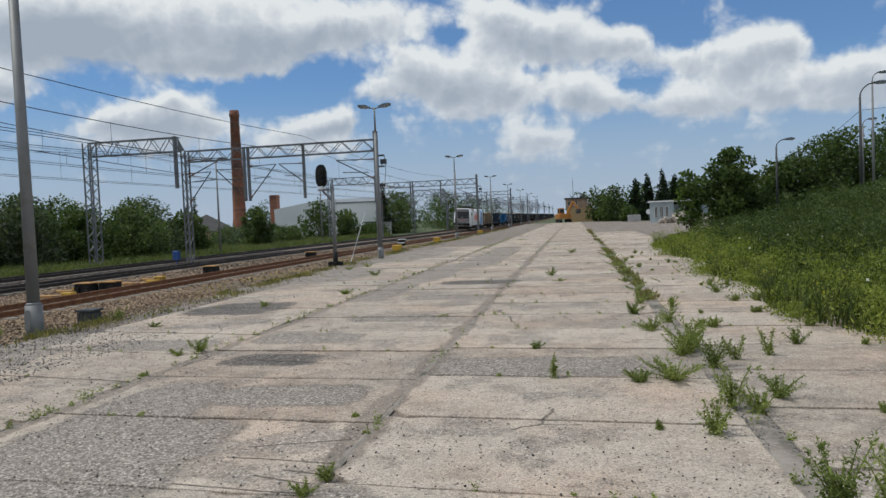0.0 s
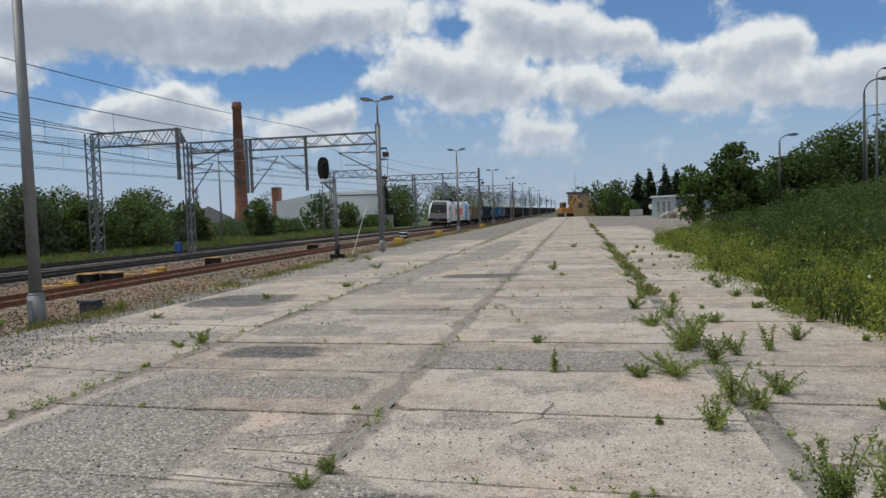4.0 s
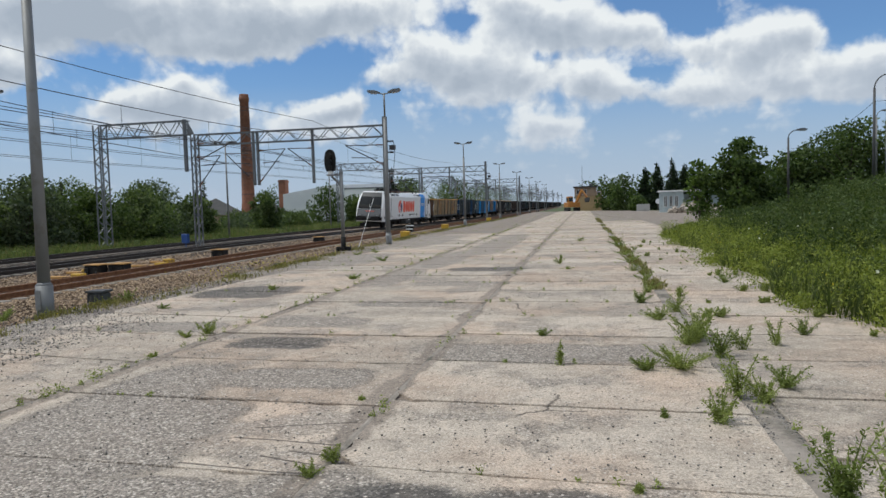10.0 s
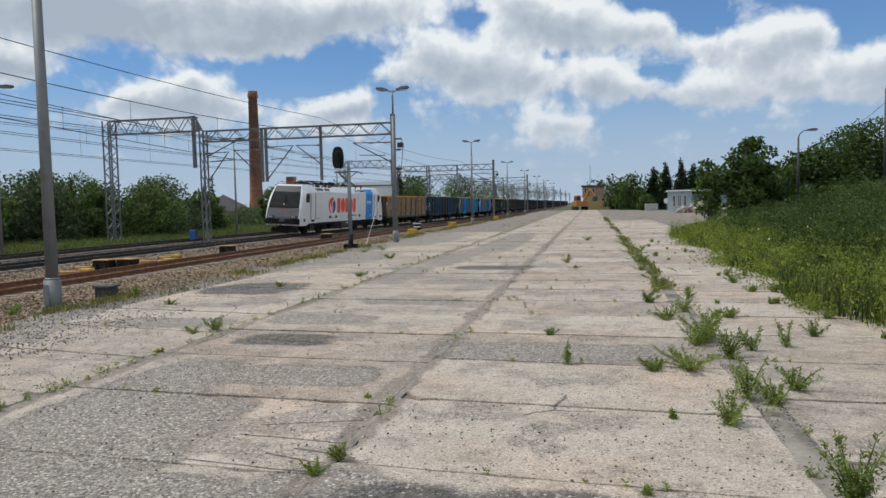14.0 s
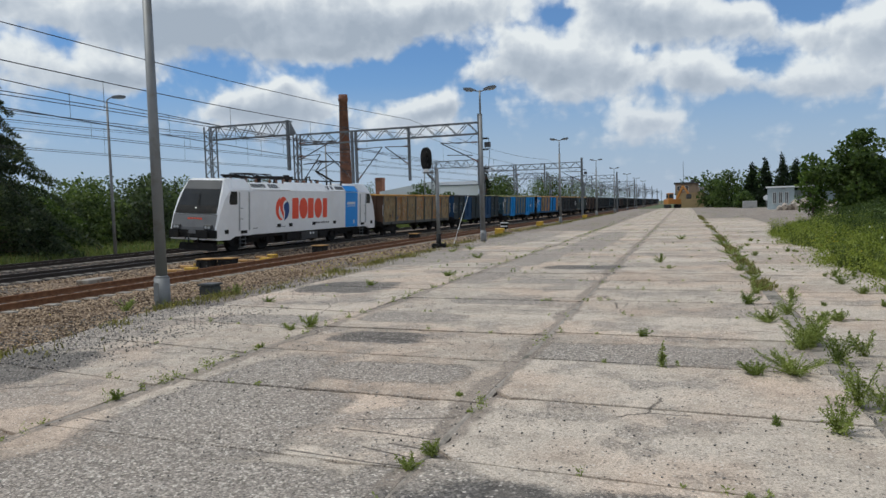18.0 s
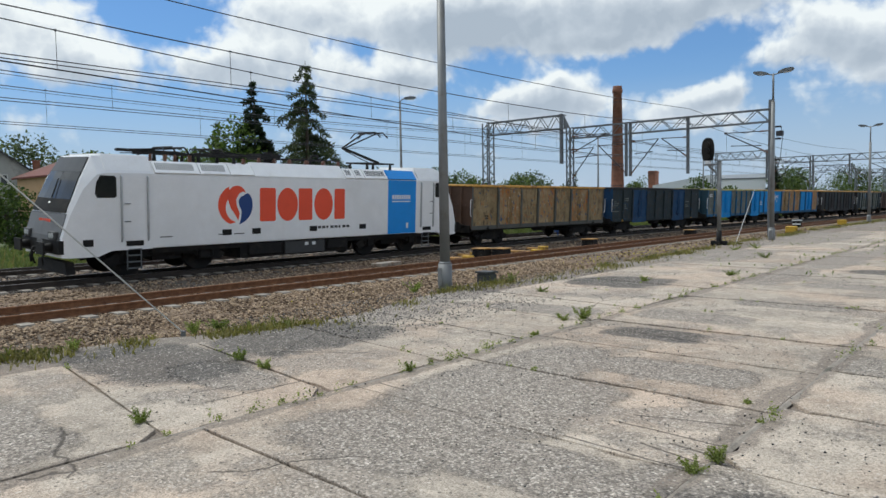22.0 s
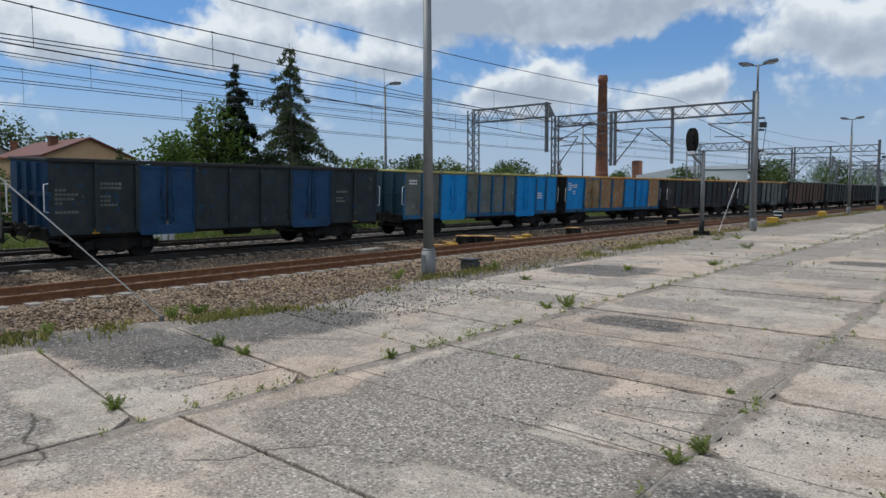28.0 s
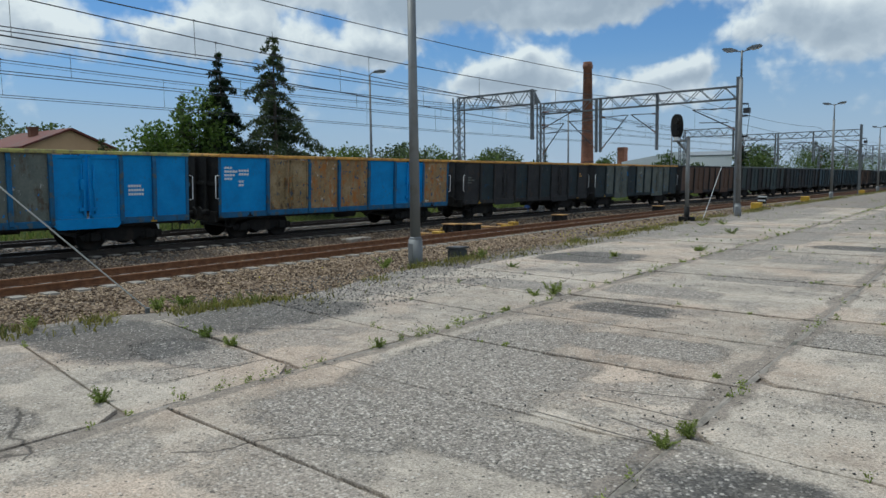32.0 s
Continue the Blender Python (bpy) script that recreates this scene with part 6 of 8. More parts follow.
def point_machine(m):
    p = thing("point_machine", "black cast point-machine box with a weathered tan lid between the tracks", "point machine", m, group="point machines")
    bm = B()
    bbox(bm, -0.34, -0.26, 0.0, 0.34, 0.26, 0.40, 0.03)
    for x in (-0.2, 0.2):
        bbox(bm, x - 0.09, -0.33, 0.02, x + 0.09, -0.25, 0.30, 0.015)
    part("case", bm, M_BLACK, p)
    bm = B()
    bbox(bm, -0.37, -0.29, 0.40, 0.37, 0.29, 0.45, 0.015)
    part("lid", bm, M_TANLID, p, "weathered tan lid")
    for x in (-0.24, 0.24):
        bm = B()
        cyl(bm, (x, -0.335, 0.16), (x, -0.32, 0.16), 0.035, n=8)
        part("bolt", bm, M_DARK, p)
    return p


for x, y, r in ((-18.75, 24.2, 0), (-18.0, 24.6, 2), (-18.5, 33.3, 0), (-18.4, 47.0, 0)):
    point_machine(pose(x, y, -0.70, 0, 0, r))


def rod_cover(m, L):
    p = thing("rod_cover", "yellow steel cover over a point rod beside the rail", "rod cover", m, group="rod covers")
    bm = B()
    bbox(bm, -L / 2, -0.11, 0, L / 2, 0.11, 0.10, 0.02)
    part("cover", bm, MATS["lid_yellow"], p)
    bm = B()
    bbox(bm, L / 2 - 0.45, -0.15, 0.0, L / 2, 0.15, 0.19, 0.02)
    part("end_box", bm, M_YELM, p, "bright yellow end box")


for x, y, L in ((-18.7, 22.4, 1.7), (-19.5, 24.2, 1.3), (-18.8, 27.2, 2.3), (-19.3, 29.4, 1.2)):
    rod_cover(pose(x, y, -0.64, 0, 0, -2), L)
bm = B()
bbox(bm, -0.17, -0.15, -0.2, 0.17, 0.15, 0.10, 0.03)
bbox(bm, -0.19, -0.17, 0.10, 0.19, 0.17, 0.14, 0.015)
for k in range(4):
    box(bm, -0.15 + 0.085 * k, -0.16, -0.1, -0.12 + 0.085 * k, -0.15, 0.08)
thing("cable_box", "low dark plastic cable box sunk in the weeds", "cable box", pose(-9.42, 12.2, 0.0), mesh=finish(bm, "cable_box", M_DARK))
pb = thing("concrete_plank", "pale flat concrete plank lying between the tracks", "concrete plank", pose(-19.1, 18.7, -0.56, 0, 0, 95))
bm = B()
bbox(bm, -0.6, -0.25, -0.08, 0.6, 0.25, 0.06, 0.02)
part("plank", bm, M_SLEEP, pb)
for x, y in ((-9.8, 38.1), (-10.1, 51.2), (-10.0, 75.0)):
    tb = thing("trackside_box", "small yellow trackside box on short legs", "trackside box", pose(x, y, -0.12), group="yellow trackside boxes")
    bm = B()
    bbox(bm, -0.25, -0.18, 0.08, 0.25, 0.18, 0.42, 0.03)
    part("case", bm, M_YELM, tb)
    bm = B()
    for d in (-0.18, 0.18):
        box(bm, d - 0.03, -0.03, -0.15, d + 0.03, 0.03, 0.08)
    part("leg", bm, M_BLACK, tb)
dw = thing("dwarf_signal", "low black and white shunting signal beside the track", "dwarf signal", pose(-10.9, 43.6, -0.2))
bm = B()
bbox(bm, -0.22, -0.12, 0.25, 0.22, 0.12, 0.62, 0.04)
part("head", bm, M_BLACK, dw)
bm = B()
box(bm, -0.22, -0.13, 0.40, 0.22, -0.121, 0.48)
box(bm, -0.24, -0.14, 0.62, 0.24, 0.14, 0.68)
part("white_band", bm, P_WMARK, dw)
bm = B()
cyl(bm, (0, 0, -0.2), (0, 0, 0.25), 0.06, n=10)
part("post", bm, M_POLE, dw)
ec = thing("electrical_cabinet", "white steel electrical cabinet standing in the grass", "electrical cabinet", pose(-31.7, 17.2, -0.93, 0, 0, 30))
M_CAB = mat("cabinet_paint", [(0.62, 0.64, 0.66), (0.74, 0.75, 0.76)], 3.0, 0.5, bump=0.05)
bm = B()
bbox(bm, -0.62, -0.30, 0.0, 0.62, 0.30, 1.22, 0.02)
part("case", bm, M_CAB, ec)
for s in (-1, 1):
    bm = B()
    bbox(bm, min(0.03 * s, 0.56 * s), -0.325, 0.12, max(0.03 * s, 0.56 * s), -0.30, 1.12, 0.01)
    d = part("door", bm, M_CAB, ec)
    bm = B()
    box(bm, 0.08 * s - 0.02, -0.345, 0.6, 0.08 * s + 0.02, -0.325, 0.72)
    part("handle", bm, M_DARK, d)
bm = B()
bbox(bm, -0.68, -0.36, 1.22, 0.68, 0.36, 1.32, 0.03)
part("roof", bm, M_CAB, ec)


# ---- plants ----
L_BUSH = leaf_mat("bush_leaves", (0.036, 0.056, 0.022), (0.080, 0.115, 0.042), (0.15, 0.19, 0.075))
L_TREE = leaf_mat("broad_leaves", (0.026, 0.044, 0.015), (0.056, 0.088, 0.026), (0.11, 0.15, 0.048))
L_YOUNG = leaf_mat("young_leaves", (0.032, 0.056, 0.014), (0.070, 0.115, 0.026), (0.13, 0.18, 0.048))
L_CON = leaf_mat("spruce_needles", (0.007, 0.014, 0.008), (0.016, 0.029, 0.014), (0.034, 0.052, 0.022))
L_CON2 = leaf_mat("larch_needles", (0.022, 0.034, 0.020), (0.050, 0.068, 0.038), (0.10, 0.12, 0.066))
L_SILV = leaf_mat("grey_green_leaves", (0.035, 0.05, 0.03), (0.07, 0.095, 0.055), (0.13, 0.16, 0.10))
L_WEED = leaf_mat("weed_leaves", (0.075, 0.105, 0.025), (0.15, 0.195, 0.052), (0.24, 0.29, 0.095))
L_GRASS = leaf_mat("grass_blades", (0.045, 0.065, 0.018), (0.085, 0.115, 0.034), (0.15, 0.165, 0.062))
L_SPROUT = leaf_mat("sprout_leaves", (0.11, 0.14, 0.035), (0.22, 0.26, 0.075), (0.34, 0.38, 0.14))
L_FOOT = leaf_mat("herb_leaves", (0.10, 0.13, 0.022), (0.185, 0.225, 0.042), (0.28, 0.31, 0.075))
L_BANK = leaf_mat("bank_leaves", (0.024, 0.040, 0.011), (0.050, 0.076, 0.020), (0.10, 0.13, 0.038))
L_BANKG = leaf_mat("bank_blades", (0.032, 0.048, 0.013), (0.066, 0.092, 0.026), (0.13, 0.15, 0.055))
L_TUFT = leaf_mat("tuft_blades", (0.060, 0.072, 0.022), (0.115, 0.130, 0.042), (0.19, 0.195, 0.075))
L_VERGE = leaf_mat("verge_blades", (0.085, 0.080, 0.030), (0.165, 0.150, 0.058), (0.26, 0.23, 0.10))
L_FIELD = leaf_mat("meadow_blades", (0.06, 0.085, 0.028), (0.11, 0.145, 0.05), (0.19, 0.21, 0.085))
L_DRY = leaf_mat("dry_stalks", (0.10, 0.075, 0.035), (0.18, 0.14, 0.065), (0.27, 0.22, 0.11))
L_FLOW = leaf_mat("yellow_flowers", (0.35, 0.28, 0.02), (0.5, 0.42, 0.04), (0.6, 0.52, 0.08))
L_FLOWW = leaf_mat("white_flowers", (0.45, 0.45, 0.38), (0.6, 0.6, 0.52), (0.7, 0.7, 0.64))
M_BARK = mat("bark", [(0.035, 0.028, 0.02), (0.08, 0.065, 0.048), (0.14, 0.12, 0.09)], 6.0, 0.95, bump=0.6, stretch=(1, 1, 0.25))


def blades(pos, size, up, rng, mt, name, aspect=0.45, fold=True):
    """Many small leaf quads (two triangles, folded) at the given points, as one mesh. up: 0 any way, 1 upright."""
    n = len(pos)
    d = rng.normal(size=(n, 3))
    d[:, 2] = d[:, 2] * (1 - up) + up * np.abs(rng.normal(size=n)) * 2
    d /= np.linalg.norm(d, axis=1)[:, None] + 1e-9
    e = np.cross(d, rng.normal(size=(n, 3)))
    e /= np.linalg.norm(e, axis=1)[:, None] + 1e-9
    s = (size * rng.uniform(0.55, 1.35, n))[:, None]
    a = pos
    tip = pos + d * s
    mid = pos + d * s * 0.5
    l = mid + e * s * aspect * 0.5
    nrm = np.cross(d, e)
    r = mid - e * s * aspect * 0.5 + (nrm * s * 0.12 if fold else 0)
    v = np.stack([a, l, tip, r], 1).reshape(-1, 3)
    f = np.arange(4 * n).reshape(-1, 4)
    return raw(name, v, f, mt)


def trunk_bm(bm, h, r, rng, lean=0.05, n=6):
    p = Vector((0, 0, -0.2))
    pts = [p]
    for i in range(n):
        p = p + Vector((rng.uniform(-lean, lean), rng.uniform(-lean, lean), h / n))
        pts.append(p)
    for i in range(n):
        cyl(bm, pts[i], pts[i + 1], r * (1 - 0.8 * i / n), r * (1 - 0.8 * (i + 1) / n), 8, caps=False)
    return pts


def broad_tree(m, h, w, mt, label, seed, leaves=5200, leaf=0.22, trunk=0.16, base=0.12, name="tree", category="tree"):
    """A leafy tree or tall shrub: limbs, and clumps of leaves at their ends with gaps between."""
    rng, nr = random.Random(seed), np.random.RandomState(seed)
    t = thing(name, label, category, m)
    bm = B()
    pts = trunk_bm(bm, h * 0.62, trunk, rng, 0.12)
    clumps = []
    nl = 22
    for i in range(nl):
        u = base + (1 - base) * (i + 0.5) / nl
        z = h * u
        a = i * 2.4 + rng.uniform(-0.5, 0.5)
        prof = math.sin(math.pi * min(1, (u - base * 0.6) / (1 - base * 0.6)) ** 0.75) ** 0.6
        reach = w * 0.5 * prof * rng.uniform(0.55, 1.05)
        end = Vector((reach * math.cos(a), reach * math.sin(a), z))
        st = pts[min(len(pts) - 1, int(u * 0.75 * len(pts)))]
        midp = st.lerp(end, 0.5) + Vector((0, 0, h * 0.03))
        cyl(bm, st, midp, trunk * 0.35, trunk * 0.2, 5, caps=False)
        cyl(bm, midp, end, trunk * 0.2, 0.015, 5, caps=False)
        clumps.append((end, 0.20 * w * rng.uniform(0.7, 1.2)))
        clumps.append((st.lerp(end, 0.6), 0.17 * w * rng.uniform(0.7, 1.2)))
        if rng.random() < 0.5:
            clumps.append((end + Vector((rng.uniform(-1, 1), rng.uniform(-1, 1), rng.uniform(0, 1))) * w * 0.13, 0.10 * w))
    part("trunk", bm, M_BARK, t)
    wsum = sum(c[1] ** 2 for c in clumps)
    pos = []
    for c, r in clumps:
        k = max(6, int(leaves * r * r / wsum))
        q = nr.normal(size=(k, 3))
        q /= np.linalg.norm(q, axis=1)[:, None]
        q *= (nr.uniform(0.25, 1.0, k) ** 0.5)[:, None] * r
        q[:, 2] *= 0.75
        pos.append(np.array(c) + q)
    part("crown", blades(np.concatenate(pos), leaf, 0.1, nr, mt, "crown", 0.6), None, t)
    return t


def conifer(m, h, w, mt, label, seed, drooping=0.35, leaves=9000, leaf=0.30, bare=0.06):
    """A spruce: whorls of drooping boughs, each set with hanging sprays."""
    rng, nr = random.Random(seed), np.random.RandomState(seed)
    t = thing("conifer", label, "tree", m)
    bm = B()
    cyl(bm, (0, 0, -0.2), (0, 0, h * 0.97), 0.018 * h, 0.01, 8, caps=False)
    pos, wt = [], []
    z = h * bare
    boughs = []
    while z < h * 0.97:
        u = z / h
        reach = w * 0.5 * (1 - u) ** 1.05 + 0.10
        for k in range(6 if u < 0.8 else 4):
            a = rng.uniform(0, 2 * math.pi)
            L = reach * rng.uniform(0.45, 1.2)
            boughs.append((z + rng.uniform(-0.1, 0.1), a, L))
        z += h * 0.034 + 0.12
    tot = sum(b[2] for b in boughs)
    for z, a, L in boughs:
        pr = None
        for i in range(6):
            s = i / 5
            p = Vector((math.cos(a) * L * s, math.sin(a) * L * s, z + L * (0.25 * s * (1 - s) - drooping * s * s + 0.12 * s ** 4)))
            if pr is not None and i % 1 == 0:
                cyl(bm, pr, p, 0.03 * (1.05 - s), 0.03 * (1.0 - s) + 0.004, 4, caps=False)
            pr = p
        k = int(leaves * L / tot)
        s = nr.uniform(0.12, 1.0, k) ** 0.8
        side = nr.normal(size=k) * 0.11 * L * (0.35 + s * (1.1 - s))
        x = math.cos(a) * L * s - math.sin(a) * side
        y = math.sin(a) * L * s + math.cos(a) * side
        zz = z + L * (0.25 * s * (1 - s) - drooping * s * s + 0.12 * s ** 4) - np.abs(nr.normal(size=k)) * 0.13 * min(1.0, L * 0.5) - np.abs(side) * 0.3
        pos.append(np.stack([x, y, zz], 1))
    part("trunk", bm, M_BARK, t)
    part("crown", blades(np.concatenate(pos), leaf, 0.0, nr, mt, "crown", 0.34), None, t)
    return t


# trees beyond the railway, near the house
conifer(pose(-38.5, 26.4, -0.95), 10.9, 7.6, L_CON, "dark dense spruce beyond the railway", 11, 0.36, 34000, 0.25)
conifer(pose(-36.4, 28.9, -0.95), 12.4, 12.5, L_CON2, "tall grey-green spruce with drooping boughs beyond the railway", 12, 0.50, 36000, 0.24)
conifer(pose(-39.4, 24.3, -0.95), 8.4, 3.8, L_CON2, "slim young conifer among bushes beyond the railway", 13, 0.25, 5000, 0.26)
broad_tree(pose(-38.4, 24.6, -0.95), 7.2, 5.6, L_YOUNG, "light green leafy tree beside the spruces", 14, 6500, 0.24)
broad_tree(pose(-40.2, 22.9, -0.95), 5.9, 5.0, L_YOUNG, "round green tree beside the spruces", 15, 5200, 0.24)
broad_tree(pose(-44.0, 25.5, -0.95), 5.6, 4.5, L_YOUNG, "leafy green tree near the garden", 16, 4200, 0.26)
conifer(pose(-43.5, 21.2, -0.95), 5.5, 2.6, L_CON2, "young conifer near the garden", 17, 0.25, 3000, 0.25)
broad_tree(pose(-60.0, 19.0, -0.95), 4.4, 4.8, L_TREE, "leafy tree in front of the house", 18, 3600, 0.28)
broad_tree(pose(-66.0, 38.5, -0.95), 7.2, 4.0, L_SILV, "grey-green garden tree beside the house", 19, 3000, 0.3)
broad_tree(pose(-88.0, 30.0, -0.95), 10.2, 11.0, L_SILV, "tall grey-green willow behind the houses", 20, 6000, 0.42)
broad_tree(pose(-92.0, 38.0, -0.95), 9.6, 9.0, L_TREE, "tall leafy tree behind the houses", 21, 5000, 0.42)
broad_tree(pose(-98.0, 22.0, -0.95), 9.0, 11.0, L_TREE, "tall leafy tree behind the houses", 22, 5000, 0.45)
# hedge of bushes along the field
rng = random.Random(40)
hedge = [(-42, 31, 3.8, 5.0), (-41.0, 36, 3.6, 5.0), (-42.5, 41, 4.6, 6.0), (-40.5, 45, 5.2, 6.2), (-43.5, 49, 5.0, 6.5), (-39.0, 50, 4.6, 5.6), (-37.5, 54.5, 4.6, 6.0), (-40, 60, 5.0, 7.0),
         (-38.4, 65, 4.2, 3.8), (-42.0, 71, 3.4, 4.0), (-37.2, 78, 4.7, 3.6), (-42, 85, 1.8, 6.0), (-40, 93, 2.0, 6.0), (-44, 100, 2.0, 6.0), (-47, 90, 2.0, 7.0), (-50, 75, 5.4, 8.0), (-49, 60, 5.6, 8.0), (-45, 38, 4.6, 7.0), (-46, 45, 5.2, 7.0)]
for i, (x, y, h, w) in enumerate(hedge):
    mt = (L_BUSH, L_TREE, L_BUSH, L_SILV)[i % 4]
    broad_tree(pose(x, y, -1.0, 0, 0, i * 50), h, w, mt, "wild green bush on the edge of the field", 100 + i, 7000, 0.27, 0.07, 0.0, "bush", "bush")
for i, (x, y, h) in enumerate(((-44, 53, 5.8), (-46, 57.5, 5.3), (-52, 88, 6.5), (-60, 104, 8.6), (-45.5, 66, 6.4))):
    conifer(pose(x, y, -1.0), h, 2.4, L_CON2, "young conifer rising above the bushes", 130 + i, 0.2, 2600, 0.26)
# trees past the far portals, left of the line
far = [(-42.2, 112, 6.0, 6.0), (-38.6, 116, 4.6, 4.5), (-36, 122, 2.0, 6), (-37.8, 145, 8.5, 8), (-38, 152, 8.5, 9), (-42, 170, 9, 11), (-33, 185, 10, 9), (-40, 205, 9, 12), (-46, 235, 11, 14), (-38, 262, 10, 13), (-44, 300, 12, 16), (-40, 345, 12, 18), (-76, 165, 8, 12), (-58, 190, 7, 13), (-50, 400, 13, 24), (-36, 470, 13, 26)]
for i, (x, y, h, w) in enumerate(far):
    broad_tree(pose(x, y, -1.0), h, w, (L_TREE, L_BUSH)[i % 2], "leafy tree along the railway in the distance", 160 + i, 2800, 0.42, 0.15, 0.03)
conifer(pose(-38.5, 140, -1.0), 11, 5, L_CON, "dark conifer along the railway", 190, 0.25, 3000, 0.45)
# trees on the right of the yard
broad_tree(pose(9.2, 44.5, 0.05), 4.9, 3.7, L_TREE, "broad leafy tree with upright shoots at the foot of the bank", 201, 7000, 0.26, 0.10, 0.03)
broad_tree(pose(6.9, 45.2, 0.0), 3.9, 1.7, L_YOUNG, "slim young tree at the foot of the bank", 202, 1500, 0.22, 0.05, 0.2)
for i, (x, y, h, w) in enumerate(((22.5, 66, 6.6, 7), (18.5, 68, 4.4, 5), (26.5, 62, 6.6, 7), (29, 70, 7.5, 9), (32, 58, 7, 8), (15.6, 72, 3.6, 4.0), (24, 74, 6.5, 8))):
    broad_tree(pose(x, y, 0.8), h, w, L_TREE, "dense dark leafy tree behind the bank", 210 + i, 6500, 0.32, 0.2, 0.0)
for i, (x, y, h, w) in enumerate(((13.0, 131, 8.6, 5.0), (15.4, 130, 9.0, 5.4), (17.8, 132, 8.2, 5.0), (11.0, 132, 7.6, 4.6), (19.5, 134, 7.0, 4.6))):
    conifer(pose(x, y, 0), h, w, L_CON, "dark dense spruce behind the yard hut", 230 + i, 0.22, 3800, 0.5)
for i, (x, y, h, w) in enumerate(((7.0, 134, 6.2, 6), (5.2, 140, 4.6, 5), (20.5, 136, 6.0, 6), (9.0, 122, 2.2, 3.0), (24, 140, 7, 9))):
    broad_tree(pose(x, y, 0), h, w, L_TREE, "leafy tree behind the end of the yard", 240 + i, 2600, 0.42, 0.12, 0.02)
for i in range(10):
    broad_tree(pose(6 + i * 13, 215 + 9 * (i % 3), 0), 8 + (i % 4), 15, L_TREE, "distant leafy tree on the skyline", 260 + i, 1800, 0.8, 0.2, 0.0)

# ---- buildings ----
M_BRICK = mat("old_red_brick", [(0.15, 0.06, 0.036), (0.25, 0.105, 0.062), (0.33, 0.155, 0.095)], 1.2, 0.9, bump=0.3, fine=9, stain=(0.06, 0.035, 0.028), stain_scale=0.25, stain_edge=(0.45, 0.7))
M_PLAST = mat("peach_render", [(0.48, 0.30, 0.17), (0.56, 0.37, 0.22)], 0.8, 0.9, bump=0.1)
M_GREYW = mat("grey_render", [(0.30, 0.30, 0.29), (0.40, 0.40, 0.385)], 0.8, 0.9, bump=0.1, stain=(0.25, 0.25, 0.24), stain_scale=0.4)
M_HALL = mat("white_cladding", [(0.78, 0.79, 0.79), (0.86, 0.86, 0.86)], 0.4, 0.6, bump=0.05)
M_TILE = mat("red_roof", [(0.10, 0.024, 0.017), (0.16, 0.042, 0.028)], 2.0, 0.8, bump=0.3, stain=(0.10, 0.05, 0.04), stain_scale=0.6)
M_DROOF = mat("dark_roof_felt", [(0.04, 0.04, 0.042), (0.08, 0.078, 0.075)], 1.0, 0.9, bump=0.2)
M_BROWNW = mat("brown_render", [(0.26, 0.19, 0.13), (0.36, 0.27, 0.19)], 0.6, 0.9, bump=0.1, stain=(0.20, 0.15, 0.11), stain_scale=0.5)
M_OCHRE = mat("ochre_render", [(0.36, 0.26, 0.13), (0.46, 0.35, 0.19)], 0.6, 0.9, bump=0.1, stain=(0.28, 0.21, 0.12), stain_scale=0.5)
M_WIN = mat("window_glass", [(0.02, 0.025, 0.03), (0.05, 0.055, 0.06)], 1.0, 0.15, bump=0)
M_FRAME = mat("window_frame", [(0.55, 0.55, 0.53), (0.65, 0.65, 0.63)], 3.0, 0.6, bump=0)


def window(par, x, z, w, h, y, facing=-1):
    """A framed window lying on a wall face at y, in the building's space."""
    bm = B()
    t = 0.07
    ya, yb = sorted((y, y + facing * 0.06))
    for q in ((x, z, x + w, z + t), (x, z + h - t, x + w, z + h), (x, z, x + t, z + h), (x + w - t, z, x + w, z + h), (x + w / 2 - 0.03, z, x + w / 2 + 0.03, z + h)):
        box(bm, q[0], ya, q[1], q[2], yb, q[3])
    wi = part("window", bm, M_FRAME, par)
    bm = B()
    ya, yb = sorted((y + facing * 0.01, y + facing * 0.035))
    box(bm, x + 0.02, ya, z + 0.02, x + w - 0.02, yb, z + h - 0.02)
    part("pane", bm, M_WIN, wi)
    return wi


def gable_house(m, w, d, eave, ridge, wall_m, roof_m, label, wins, over=0.4):
    """Gable end faces -y of its own space; ridge along y."""
    h = thing("house", label, "house", m)
    bm = B()
    prism(bm, [(-w / 2, -1), (w / 2, -1), (w / 2, eave), (0, ridge), (-w / 2, eave)], "y", 0, d)
    part("wall", bm, wall_m, h)
    for s in (-1, 1):
        bm = B()
        sl = (ridge - eave) / (w / 2)
        x1 = w / 2 + over
        z1 = eave - sl * over
        prism(bm, [(0, ridge + 0.02), (s * x1, z1 + 0.02), (s * x1, z1 + 0.20), (0, ridge + 0.22)], "y", -over, d + over)
        part("roof", bm, roof_m, h)
    for x, z, ww, hh in wins:
        window(h, x, z, ww, hh, 0)
    return h


def chimney_stack(par, x, y, z0, z1, mt):
    bm = B()
    bbox(bm, x - 0.35, y - 0.35, z0, x + 0.35, y + 0.35, z1, 0.03)
    bbox(bm, x - 0.42, y - 0.42, z1 - 0.15, x + 0.42, y + 0.42, z1, 0.02)
    part("chimney", bm, mt, par)


